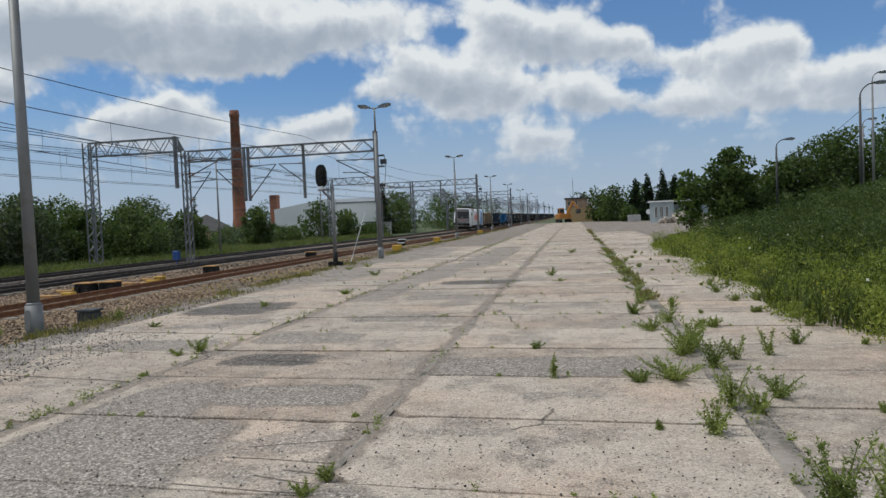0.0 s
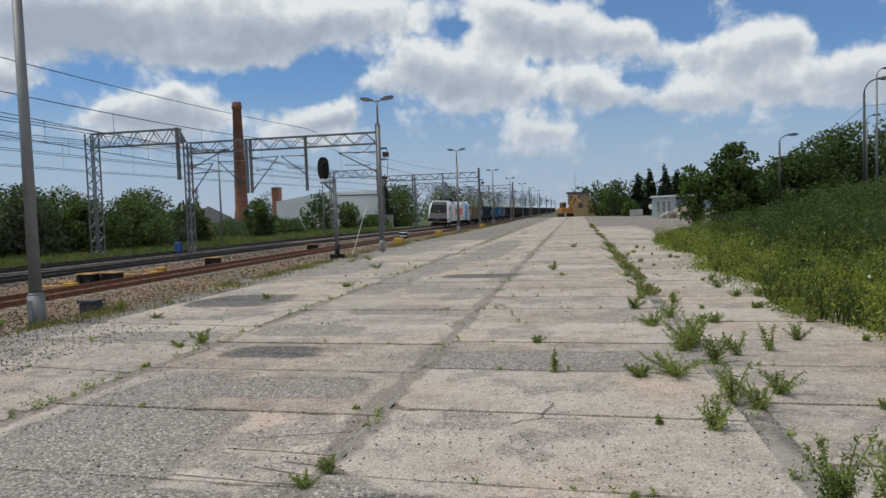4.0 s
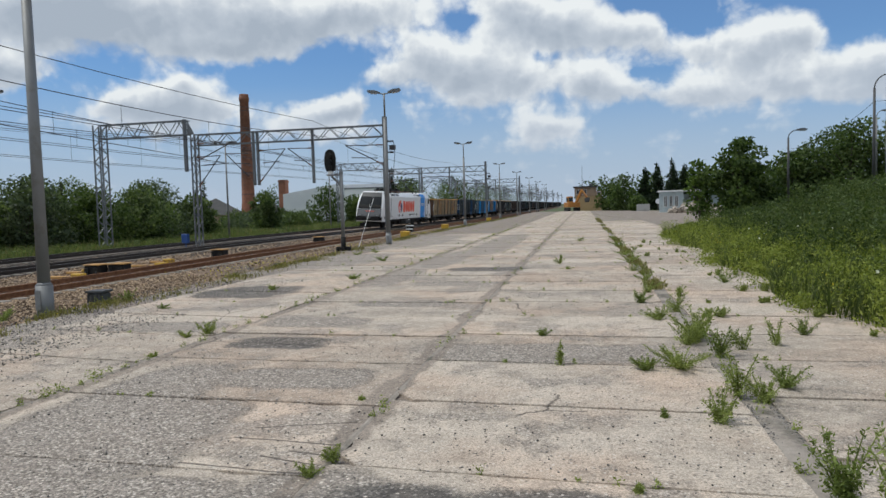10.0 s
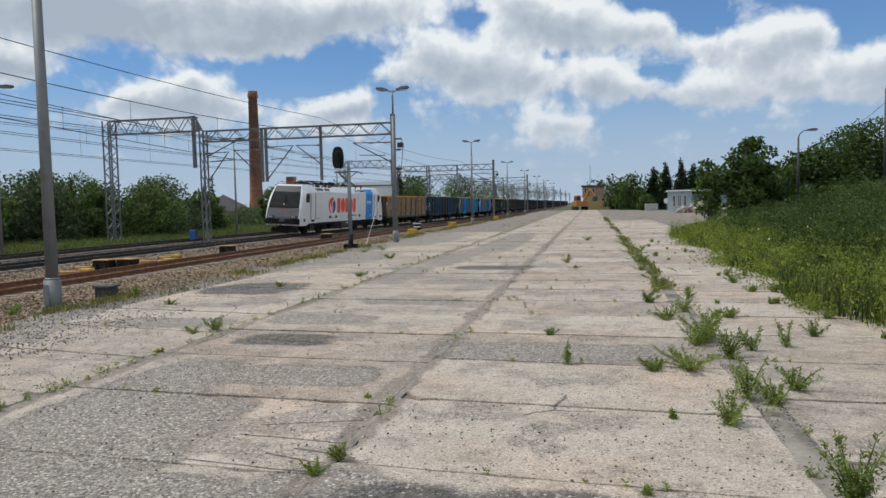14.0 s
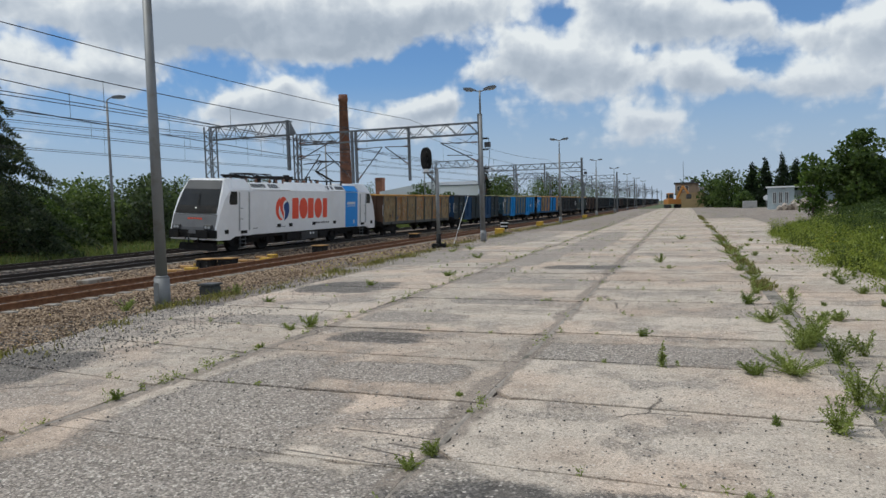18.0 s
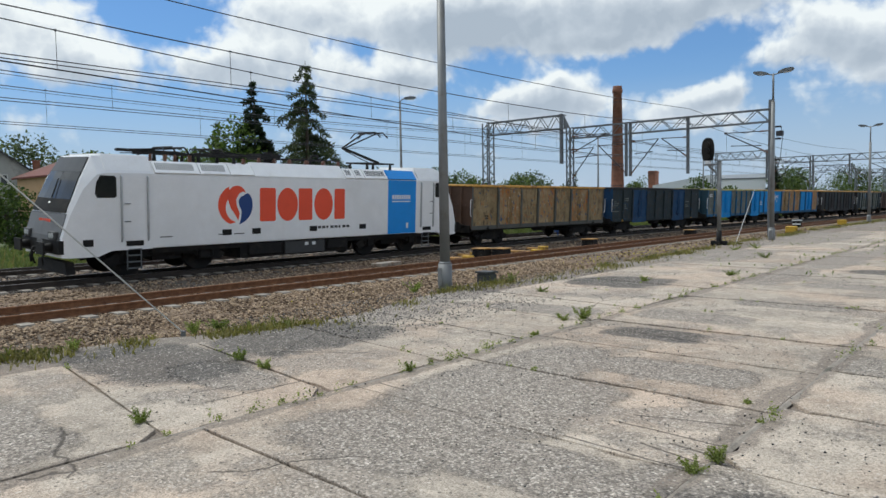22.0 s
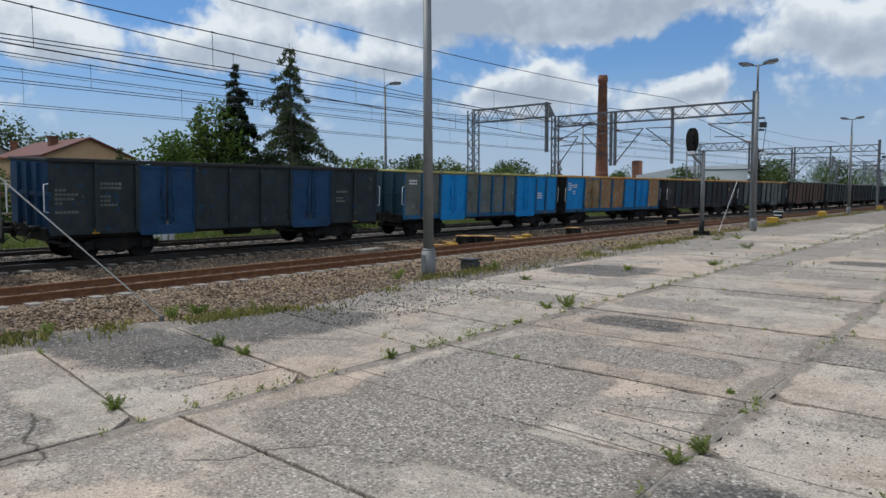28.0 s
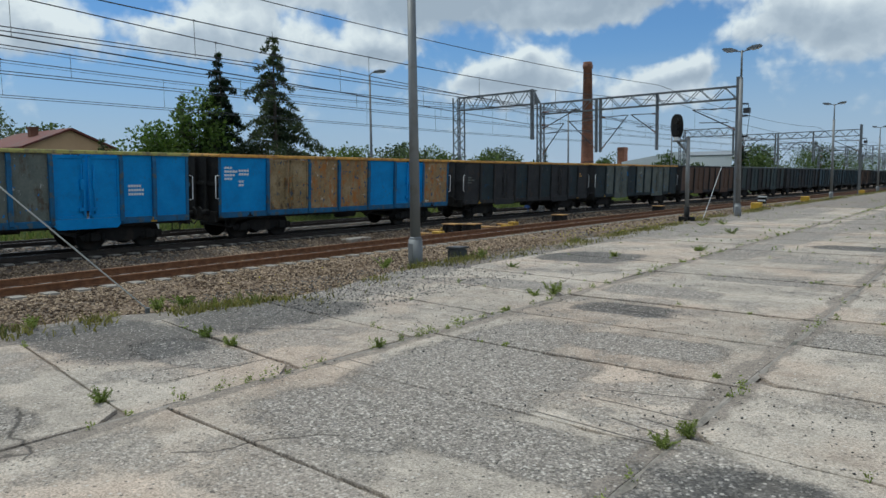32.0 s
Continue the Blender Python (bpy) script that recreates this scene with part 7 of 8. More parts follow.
hs = gable_house(pose(-68.5, 30.6, -0.95, 0, 0, 92), 8.2, 11.0, 6.1, 7.75, M_PLAST, M_TILE, "peach rendered house with a low red gabled roof", [(-0.9, 5.0, 1.6, 0.75), (-3.2, 1.6, 1.3, 1.3), (1.6, 1.6, 1.3, 1.3)])
chimney_stack(hs, -1.5, 4.0, 6.5, 8.2, M_BRICK)
hs = gable_house(pose(-82.0, 25.5, -0.95, 0, 0, 70), 9.0, 10.0, 5.6, 8.9, M_GREYW, M_DROOF, "grey rendered house with a dark steep roof", [(-0.7, 5.4, 1.3, 1.2), (-3.4, 1.6, 1.3, 1.3), (2.0, 1.6, 1.3, 1.3)])
chimney_stack(hs, 3.2, 3.0, 5.0, 8.3, M_BRICK)
# low shed with a flat roof beside the house
sh = thing("garden_shed", "low brown rendered shed with a flat dark roof", "shed", pose(-58.5, 30.5, -0.95, 0, 0, 62))
bm = B()
box(bm, -2.6, 0, -0.5, 2.6, 4, 2.4)
part("wall", bm, M_BROWNW, sh)
bm = B()
box(bm, -2.9, -0.4, 2.4, 2.9, 4.3, 2.62)
part("roof", bm, M_DROOF, sh)
bm = B()
box(bm, -0.6, -0.04, 0, 0.6, 0.0, 1.9)
part("door", bm, M_DARK, sh)


def tall_chimney():
    c = thing("factory_chimney", "tall tapering old red brick factory chimney", "chimney", pose(-61.6, 122.4, -1.0))
    bm = B()
    n = 24
    prof = [(0, 1.45), (4.0, 1.30), (4.3, 1.22), (23.2, 0.80), (23.3, 0.92), (23.9, 0.94), (24.0, 0.84), (24.5, 0.84)]
    rings = [[bm.verts.new((r * math.cos(2 * math.pi * i / n), r * math.sin(2 * math.pi * i / n), z)) for i in range(n)] for z, r in prof]
    for a, b in zip(rings, rings[1:]):
        for i in range(n):
            bm.faces.new((a[i], a[(i + 1) % n], b[(i + 1) % n], b[i])).smooth = True
    bm.faces.new(rings[-1])
    part("shaft", bm, M_BRICK, c)
    for z in (6, 10, 14, 18, 21.5):
        bm = B()
        r = 1.22 + (0.80 - 1.22) * (z - 4.3) / 18.9 + 0.015
        for i in range(n):
            a, b = 2 * math.pi * i / n, 2 * math.pi * (i + 1) / n
            bar(bm, (r * math.cos(a), r * math.sin(a), z), (r * math.cos(b), r * math.sin(b), z), 0.05, 0.10)
        part("iron_band", bm, M_DARK, c)
    bm = B()
    for k in range(30):
        z = 4.6 + k * 0.62
        r = 1.22 + (0.80 - 1.22) * (z - 4.3) / 18.9
        box(bm, -0.2, -r - 0.10, z, 0.2, -r - 0.06, z + 0.03)
    part("ladder_rungs", bm, M_DARK, c)


tall_chimney()
# the old works under the chimney
ow = thing("old_works", "old brick works with sagging dark hipped roofs", "factory building", pose(-59.5, 112.0, -1.0, 0, 0, 28))
bm = B()
box(bm, -7.5, 0, -0.5, 9.5, 12, 2.4)
part("wall", bm, M_BROWNW, ow)
for x0, x1, pk in ((-8.0, 2.5, 5.3), (2.0, 10.0, 4.6)):
    bm = B()
    v = [bm.verts.new(p) for p in ((x0, -0.5, 2.3), (x1, -0.5, 2.3), (x1, 12.5, 2.3), (x0, 12.5, 2.3), ((x0 + x1) / 2, 4.5, pk), ((x0 + x1) / 2, 8, pk))]
    for f in ((0, 1, 4), (1, 2, 5, 4), (2, 3, 5), (3, 0, 4, 5), (3, 2, 1, 0)):
        bm.faces.new([v[i] for i in f])
    part("roof", bm, M_DROOF, ow)
for x in (-5, -2, 1, 5):
    window(ow, x, 0.6, 1.2, 1.3, 0)
lw = thing("low_works", "low grey works building with a flat felt roof", "factory building", pose(-78, 116, -1.0, 0, 0, 25))
bm = B()
box(bm, -12, 0, -0.5, 12, 10, 4.2)
part("wall", bm, M_GREYW, lw)
bm = B()
box(bm, -12.3, -0.3, 4.2, 12.3, 10.3, 4.5)
part("roof", bm, M_DROOF, lw)
for x in (-9, -5, -1, 3, 7):
    window(lw, x, 1.6, 1.6, 1.4, 0)
# white hall
wh = thing("white_hall", "large pale clad industrial hall with a grey sloping wing", "industrial hall", pose(-49.25, 141.7, -1.0, 0, 0, 17.6))
bm = B()
prism(bm, [(-13, -0.5), (0, -0.5), (0, 7.9), (-2.5, 8.0), (-13, 6.2)], "y", 1.0, 34)
part("grey_wing", bm, mat("pale_grey_cladding", [(0.62, 0.64, 0.66), (0.72, 0.74, 0.75)], 0.4, 0.6, bump=0.05), wh)
bm = B()
box(bm, 0, -0.6, -0.5, 8.2, 30, 6.95)
part("white_wing", bm, M_HALL, wh)
bm = B()
box(bm, -0.1, -0.8, 6.95, 8.4, 30.2, 7.15)
part("parapet", bm, M_GALV, wh)
bm = B()
box(bm, -1.5, 6.0, 6.9, 12.0, 32, 8.1)
part("upper_hall", bm, M_HALL, wh)
sc = thing("brick_stack", "short square brick chimney beside the hall", "chimney", pose(-67.2, 151, -1.0))
bm = B()
bbox(bm, -0.85, -0.85, 0, 0.85, 0.85, 9.8, 0.03)
bbox(bm, -0.95, -0.95, 9.2, 0.95, 0.95, 9.5, 0.02)
part("shaft", bm, M_BRICK, sc)
# low white walls beside the line
for x, y, w, h in ((-36.6, 128, 5, 2.6),):
    lb = thing("trackside_shed", "low pale rendered trackside shed with a flat roof", "shed", pose(x, y, -0.95, 0, 0, 12))
    bm = B()
    box(bm, -w / 2, 0, -0.3, w / 2, 3, h)
    part("wall", bm, M_GREYW, lb)
    bm = B()
    box(bm, -w / 2 - 0.2, -0.3, h, w / 2 + 0.2, 3.2, h + 0.15)
    part("roof", bm, M_DROOF, lb)
    bm = B()
    box(bm, 0.5, -0.03, 0, 1.5, 0, 2.0)
    part("door", bm, M_DARK, lb)


def signal_box():
    t = thing("signal_box", "ochre two-storey signal box with a flat roof and an antenna", "railway building", pose(1.0, 146, 0))
    bm = B()
    box(bm, -2.6, 0, -0.2, 2.6, 7, 2.9)
    part("lower_wall", bm, M_OCHRE, t)
    bm = B()
    box(bm, -2.75, -0.15, 2.9, 1.6, 6, 4.7)
    part("upper_wall", bm, M_BROWNW, t)
    bm = B()
    box(bm, -3.0, -0.5, 4.7, 1.9, 6.3, 4.95)
    part("roof", bm, M_DROOF, t)
    bm = B()
    box(bm, 1.6, 0, 2.9, 2.6, 6, 3.9)
    part("side_wing", bm, M_BROWNW, t)
    for x in (-2.4, -1.3):
        window(t, x, 3.3, 1.0, 1.0, -0.15)
    window(t, 1.75, 3.1, 0.7, 0.7, 0)
    bm = B()
    cyl(bm, (-1.2, 2, 4.9), (-1.2, 2, 9.2), 0.05, 0.03, 6)
    box(bm, 0.2, 1, 4.9, 0.9, 1.7, 5.4)
    part("antenna", bm, M_DARK, t)


signal_box()


def excavator():
    e = thing("excavator", "orange tracked excavator parked beside the building", "excavator", pose(-2.2, 141, 0, 0, 0, 18))
    M_OR = mat("orange_paint", [(0.30, 0.12, 0.02), (0.42, 0.19, 0.04)], 2.0, 0.5, bump=0.1)
    for x in (-0.95, 0.95):
        bm = B()
        pts = [(-1.6, 0.35), (-1.35, 0.05), (1.35, 0.05), (1.6, 0.35), (1.35, 0.72), (-1.35, 0.72)]
        prism(bm, pts, "x", x - 0.25, x + 0.25)
        part("crawler_track", bm, M_BLACK, e)
    bm = B()
    bbox(bm, -1.2, -1.5, 0.8, 1.2, 1.7, 1.75, 0.08)
    part("body", bm, M_OR, e)
    bm = B()
    bbox(bm, -1.15, -1.3, 1.75, -0.15, 0.1, 2.9, 0.08)
    cabp = part("cab", bm, M_OR, e)
    bm = B()
    box(bm, -1.05, -1.33, 1.95, -0.25, -1.30, 2.7)
    box(bm, -1.18, -1.1, 1.95, -1.15, -0.1, 2.7)
    part("cab_glass", bm, M_WIN, cabp)
    bm = B()
    bar(bm, (0.35, -1.2, 1.5), (1.2, -2.6, 4.1), 0.35)
    bar(bm, (1.2, -2.6, 4.1), (1.9, -3.6, 2.6), 0.28)
    part("boom", bm, M_OR, e)
    bm = B()
    prism(bm, [(-3.9, 2.6), (-3.3, 2.5), (-3.2, 1.9), (-3.6, 1.7), (-4.0, 2.0)], "x", 1.5, 2.3)
    part("bucket", bm, M_DARK, e)


excavator()
# derelict pale hut behind the bushes
ht = thing("yard_hut", "derelict pale blue-grey flat-roofed hut with narrow windows", "hut", pose(12.9, 98.5, 0, 0, 0, -6))
M_PALEB = mat("pale_blue_render", [(0.33, 0.40, 0.43), (0.44, 0.50, 0.52)], 0.8, 0.9, bump=0.1, stain=(0.28, 0.30, 0.30), stain_scale=0.7)
bm = B()
box(bm, -2.9, 0, -0.3, 0.2, 6, 2.75)
part("wall", bm, M_PALEB, ht)
bm = B()
box(bm, 0.2, 1.5, -0.3, 5.0, 6, 2.35)
part("rear_wall", bm, M_PALEB, ht)
bm = B()
box(bm, -3.1, -0.3, 2.75, 5.2, 6.2, 2.92)
part("roof", bm, M_HALL, ht)
for x in (-2.3, -1.6, -0.9):
    window(ht, x, 0.7, 0.45, 1.5, 0)
bm = B()
for x in (2.2, 4.9):
    box(bm, x - 0.1, 0.0, 0, x + 0.1, 0.2, 2.75)
part("pillar", bm, M_PALEB, ht)
# rubble heap
rb = thing("rubble_heap", "low heap of pale broken concrete rubble", "rubble", pose(14.0, 92, 0))
rng = random.Random(77)
bm = B()
for i in range(130):
    r = rng.random() ** 0.6
    a = rng.uniform(0, 6.28)
    s = rng.uniform(0.15, 0.5)
    mm = pose(3.6 * r * math.cos(a), 2.0 * r * math.sin(a), 1.25 * (1 - r), rng.uniform(0, 90), rng.uniform(0, 90), rng.uniform(0, 90))
    box(bm, -s, -s * 0.7, -s * 0.4, s, s * 0.7, s * 0.4, mm)
part("rubble", bm, mat("rubble_stone", [(0.26, 0.22, 0.18), (0.40, 0.35, 0.30)], 2.0, 0.95, island=0.5), rb)
sg = thing("round_sign", "small round white sign on a post", "sign", pose(11.8, 118, 0))
bm = B()
cyl(bm, (0, 0, 0), (0, 0, 1.6), 0.04, n=8)
part("post", bm, M_POLE, sg)
bm = B()
cyl(bm, (0, -0.06, 1.5), (0, -0.03, 1.5), 0.42, n=20)
part("disc", bm, P_WMARK, sg)
cbk = thing("concrete_block", "grey concrete block at the yard's end", "concrete block", pose(9.4, 117, 0))
bm = B()
bbox(bm, -1.0, -0.4, -0.1, 1.0, 0.4, 1.1, 0.04)
part("block", bm, M_GREYW, cbk)


# ---- ballast stones, weeds, grass ----
def scatter_stones(name, label, x0, x1, y0, y1, n, size, zf, mt, seed):
    """Loose angular stones as one joined mesh."""
    r = np.random.RandomState(seed)
    x, y = r.uniform(x0, x1, n), r.uniform(y0, y1, n)
    if x1 < -8:
        for tr, first in ((VT1, -39.7), (VT2, -59.7), (lambda q: VT2(q) - 5.4, -39.7)):
            k = (np.abs(x - tr(y)) > 1.34) | (np.abs((y - first + 0.31) % 0.62 - 0.31) > 0.15)
            x, y = x[k], y[k]
        n = len(x)
    z = zf(x, y)
    s = size * r.uniform(0.6, 1.4, n)
    base = np.array([(1, 0, 0), (-1, 0, 0), (0, 1, 0), (0, -1, 0), (0, 0, 1), (0, 0, -1)], float)
    q = r.normal(size=(n, 3, 3))
    q, _ = np.linalg.qr(q)
    v = np.einsum("nij,kj->nki", q, base) * (s[:, None, None] * r.uniform(0.55, 1.15, (n, 6, 1))) * np.array([1, 1, 0.75])
    v += np.stack([x, y, z + s * 0.15], 1)[:, None, :]
    tri = np.array([(0, 2, 4), (2, 1, 4), (1, 3, 4), (3, 0, 4), (2, 0, 5), (1, 2, 5), (3, 1, 5), (0, 3, 5)])
    f = (np.arange(n)[:, None, None] * 6 + tri[None]).reshape(-1, 3)
    return thing(name, label, "stones", kind="stuff", mesh=raw(name, v.reshape(-1, 3), f, mt))


VT1 = lambda y: -16.45 + 2.0 * smooth01((y - 40) / 90.0)
VT2 = lambda y: -23.25 + 4.0 * smooth01((y - 30) / 90.0)
VE = lambda y: np.interp(y, EDGE_Y, EDGE_X) + 0.05 * np.sin(y * 2.1)


def ballast_z(x, y):
    a, b = VT1(y), VT2(y)
    right = VE(y) - 0.15 + 0.1 * np.sin(y * 1.3)
    z = np.full_like(x, RAIL_Z - 0.19)
    z = z - 0.22 * smooth01((x - (a + 1.7)) / 1.6) + 0.50 * smooth01((x - (right - 1.7)) / 1.7)
    z = z - 0.12 * smooth01(1 - np.abs(x - (a + b) / 2) / 1.6)
    return z


scatter_stones("ballast_stones", "loose brown crushed stones of the ballast shoulder", -15.7, -8.9, -1, 24, 52000, 0.040, ballast_z, M_STONE, 1)
scatter_stones("ballast_stones", "loose brown crushed stones between the tracks", -21.6, -15.7, 0, 30, 18000, 0.042, ballast_z, M_STONE, 2)
scatter_stones("ballast_stones", "loose brown crushed stones farther along the tracks", -23.5, -10.6, 24, 75, 16000, 0.06, ballast_z, M_STONE, 3)
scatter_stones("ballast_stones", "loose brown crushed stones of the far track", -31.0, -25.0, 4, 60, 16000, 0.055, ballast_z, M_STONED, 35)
# these two dark strips paint in shade along the used track, besides oil
scatter_stones("ballast_stones", "oily crushed stones under the used track, coloured darker for shade", -25.0, -21.6, -4, 34, 20000, 0.045, ballast_z, M_STONED, 31)
scatter_stones("ballast_stones", "oily crushed stones farther along the used track, coloured darker for shade", -23.6, -18.6, 34, 90, 9000, 0.075, lambda x, y: ballast_z(x, y) - 0.03 + 0 * x, M_STONED, 32)
M_GRIT = mat("loose_grit", [(0.045, 0.043, 0.042), (0.115, 0.108, 0.102), (0.26, 0.243, 0.228)], 5.0, 0.95, bump=0, island=0.7)
flat0 = lambda x, y: np.full_like(x, -0.016)
scatter_stones("joint_grit", "dark loose grit in the wide slab joint", 1.12, 1.44, 3.0, 7.2, 6000, 0.011, flat0, M_GRIT, 4)
scatter_stones("joint_grit", "dark loose grit at the slab ends", -1.2, 1.3, 2.9, 3.86, 9000, 0.008, lambda x, y: np.full_like(x, -0.002), M_GRIT, 5)
scatter_stones("joint_grit", "loose dark grit along the yard's edge", -9.0, -6.2, 5, 15, 4200, 0.014, lambda x, y: np.full_like(x, 0.002), M_GRIT, 6)
scatter_stones("surface_grit", "scattered small stones on the slabs", -7.7, 1.3, 2.5, 16, 5200, 0.009, lambda x, y: np.full_like(x, 0.003), M_GRIT, 7)


def grass_mesh(name, label, x, y, z, h, lean, mt, seed, w=0.02, category="grass"):
    """Upright curved blades: three points a side, as one joined mesh."""
    r = np.random.RandomState(seed)
    n = len(x)
    hh = h * r.uniform(0.45, 1.2, n)
    a = r.uniform(0, 2 * np.pi, n)
    d = np.stack([np.cos(a), np.sin(a), np.zeros(n)], 1)
    b = r.uniform(0, 2 * np.pi, n)
    e = np.stack([np.cos(b), np.sin(b), np.zeros(n)], 1) * (w * r.uniform(0.6, 1.4, n))[:, None]
    p = np.stack([x, y, z], 1)
    up = np.array([0, 0, 1.0])
    l = (lean * r.uniform(0.3, 1.3, n))[:, None]
    m = p + up * (hh * 0.55)[:, None] + d * (hh[:, None] * l * 0.35)
    t = p + up * hh[:, None] * (1 - 0.3 * l) + d * (hh[:, None] * l)
    v = np.stack([p - e, p + e, m + e * 0.8, m - e * 0.8, t], 1).reshape(-1, 3)
    k = np.arange(n)[:, None] * 5
    f = (k[:, :, None] + np.array([[0, 1, 2], [0, 2, 3], [3, 2, 4]])[None]).reshape(-1, 3)
    return thing(name, label, category, kind="stuff", mesh=raw(name, v, f, mt))


nr = np.random.RandomState(9)
LATTICE = np.random.RandomState(77).uniform(-1, 1, (256, 256))


def vnoise(x, y, s):
    """Smooth lattice noise between about -0.7 and 0.7."""
    def layer(u, v):
        i, j = np.floor(u).astype(int), np.floor(v).astype(int)
        a, b = smooth01(u - i), smooth01(v - j)
        L = lambda p, q: LATTICE[p % 256, q % 256]
        return (L(i, j) * (1 - a) + L(i + 1, j) * a) * (1 - b) + (L(i, j + 1) * (1 - a) + L(i + 1, j + 1) * a) * b
    return 0.6 * layer(x * s + 31.7, y * s + 11.3) + 0.3 * layer(x * s * 2.1 + 5.1, y * s * 2.1 + 77.2)


def patchy(x, y, s, lo):
    return vnoise(x, y, s) > lo


def VH(x, y):
    """height() for arrays."""
    ed = VE(y)
    d = smooth01((ed - x) / 1.6)
    low = -0.06 - 1.05 * d + np.where(x < -24.5, 0.16 * smooth01((-24.5 - x) / 3.0), 0)
    edge = 3.9 + 0.35 * np.sin(y * 0.35) + 0.25 * np.sin(y * 0.9 + 1) + 9.0 * smooth01((y - 24) / 40.0)
    s = smooth01((x - edge) / 9.0)
    end = 1.0 - smooth01((y - 46) / 26.0)
    up = s * end * (1.55 + 0.14 * np.sin(x * 0.5 + y * 0.3) + 0.02 * np.clip(x - 12, 0, 30))
    return np.where(x < ed, low, -0.06 + up)


# the field beyond the tracks
n = 52000
x, y = -31.0 - nr.uniform(0, 1, n) ** 1.3 * 17, nr.uniform(4, 118, n)
grass_mesh("field_grass", "tall rough meadow grass beyond the tracks", x, y, VH(x, y) - 0.02, 0.80, 0.5, L_FIELD, 10, 0.030)
n = 9000
x, y = -31.2 - nr.uniform(0, 1, n) ** 1.2 * 16, nr.uniform(4, 118, n)
grass_mesh("dry_grass", "dry pale seed stalks in the meadow", x, y, VH(x, y), 0.85, 0.3, L_DRY, 11, 0.014)
n = 7000
x, y = nr.uniform(-46, -31.4, n), nr.uniform(6, 100, n)
thing("field_herbs", "broad-leaved herbs in the meadow", "weeds", kind="stuff", mesh=blades(np.stack([x, y, VH(x, y) + nr.uniform(0.05, 0.75, n)], 1), 0.16, 0.3, nr, L_BUSH, "field_herbs", 0.6))
# grass on the yard's edge
n = 210000
y = 0.5 + nr.uniform(0, 1, n) ** 1.5 * 100
x = VE(y) - 0.50 + nr.normal(0, 0.45, n)
k = vnoise(x, y, 1.1) + 0.6 * vnoise(x, y, 0.33) + nr.normal(0, 0.18, n) > -0.02
x, y = x[k], y[k]
edge_z = lambda x, y: np.where(x > VE(y), -0.012, np.maximum(ballast_z(x, y), -0.5))
grass_mesh("verge_grass", "low olive tufted grass along the edge of the yard", x, y, edge_z(x, y) - 0.01, 0.105, 0.8, L_VERGE, 12, 0.010)
n = 15000
y = 0.5 + nr.uniform(0, 1, n) ** 1.4 * 90
x = VE(y) - 0.30 + nr.normal(0, 0.34, n)
k = patchy(x, y, 1.1, 0.08)
x, y = x[k], y[k]
grass_mesh("verge_tufts", "green grass tufts along the edge of the yard", x, y, edge_z(x, y) - 0.01, 0.21, 0.7, L_TUFT, 33, 0.008)
n = 16000
y = 0.5 + nr.uniform(0, 1, n) ** 1.4 * 80
x = VE(y) - 0.5 + nr.normal(0, 0.34, n)
k = patchy(x, y, 0.4, -0.05)
x, y = x[k], y[k]
grass_mesh("dry_verge_grass", "dry yellowed grass along the edge of the yard", x, y, edge_z(x, y), 0.16, 0.7, L_DRY, 13, 0.006)
n = 2200
y = 2 + nr.uniform(0, 1, n) ** 1.3 * 60
x = VE(y) - 0.3 + nr.normal(0, 0.4, n)
k = patchy(x, y, 0.5, 0.15)
x, y = x[k], y[k]
thing("verge_flowers", "small yellow flowers along the edge of the yard", "flowers", kind="stuff", mesh=blades(np.stack([x, y, nr.uniform(0.02, 0.16, len(x))], 1), 0.028, 0.2, nr, L_FLOW, "verge_flowers", 0.9))


# weeds in the joints: one clump is a star of leafy stems
def weed_points(r, n_stems, h, spread, leaves):
    pos, st = [], []
    for i in range(n_stems):
        a = r.uniform(0, 2 * np.pi)
        L = h * r.uniform(0.45, 1.1)
        tip = np.array([np.cos(a) * spread * r.uniform(0.15, 1.0), np.sin(a) * spread * r.uniform(0.15, 1.0), L])
        st.append(tip)
        s = r.uniform(0.12, 1.0, leaves)
        q = s[:, None] * tip + r.normal(size=(leaves, 3)) * (0.05 * h + 0.012) * (1.15 - s)[:, None]
        q[:, 2] = np.maximum(q[:, 2], 0.005)
        pos.append(q)
    return np.concatenate(pos), st


def weed_thing(x, y, h, spread, stems, leaf, seed, mt, label):
    r = np.random.RandomState(seed)
    w = thing("weed", label, "weed", pose(x, y, -0.012), group="weeds in the slab joints")
    pos, st = weed_points(r, stems + 2, h, spread, 84)
    bm = B()
    for t in st:
        m = t * 0.5 + np.array([0, 0, 0.08 * h])
        cyl(bm, (0, 0, 0), m, 0.006, 0.005, 4, caps=False)
        cyl(bm, m, t, 0.005, 0.002, 4, caps=False)
    tagged(part("stalk", bm, L_SPROUT, w), kind="stuff")
    part("foliage", blades(pos, leaf, 0.25, r, mt, "foliage", 0.30), None, w)
    return w


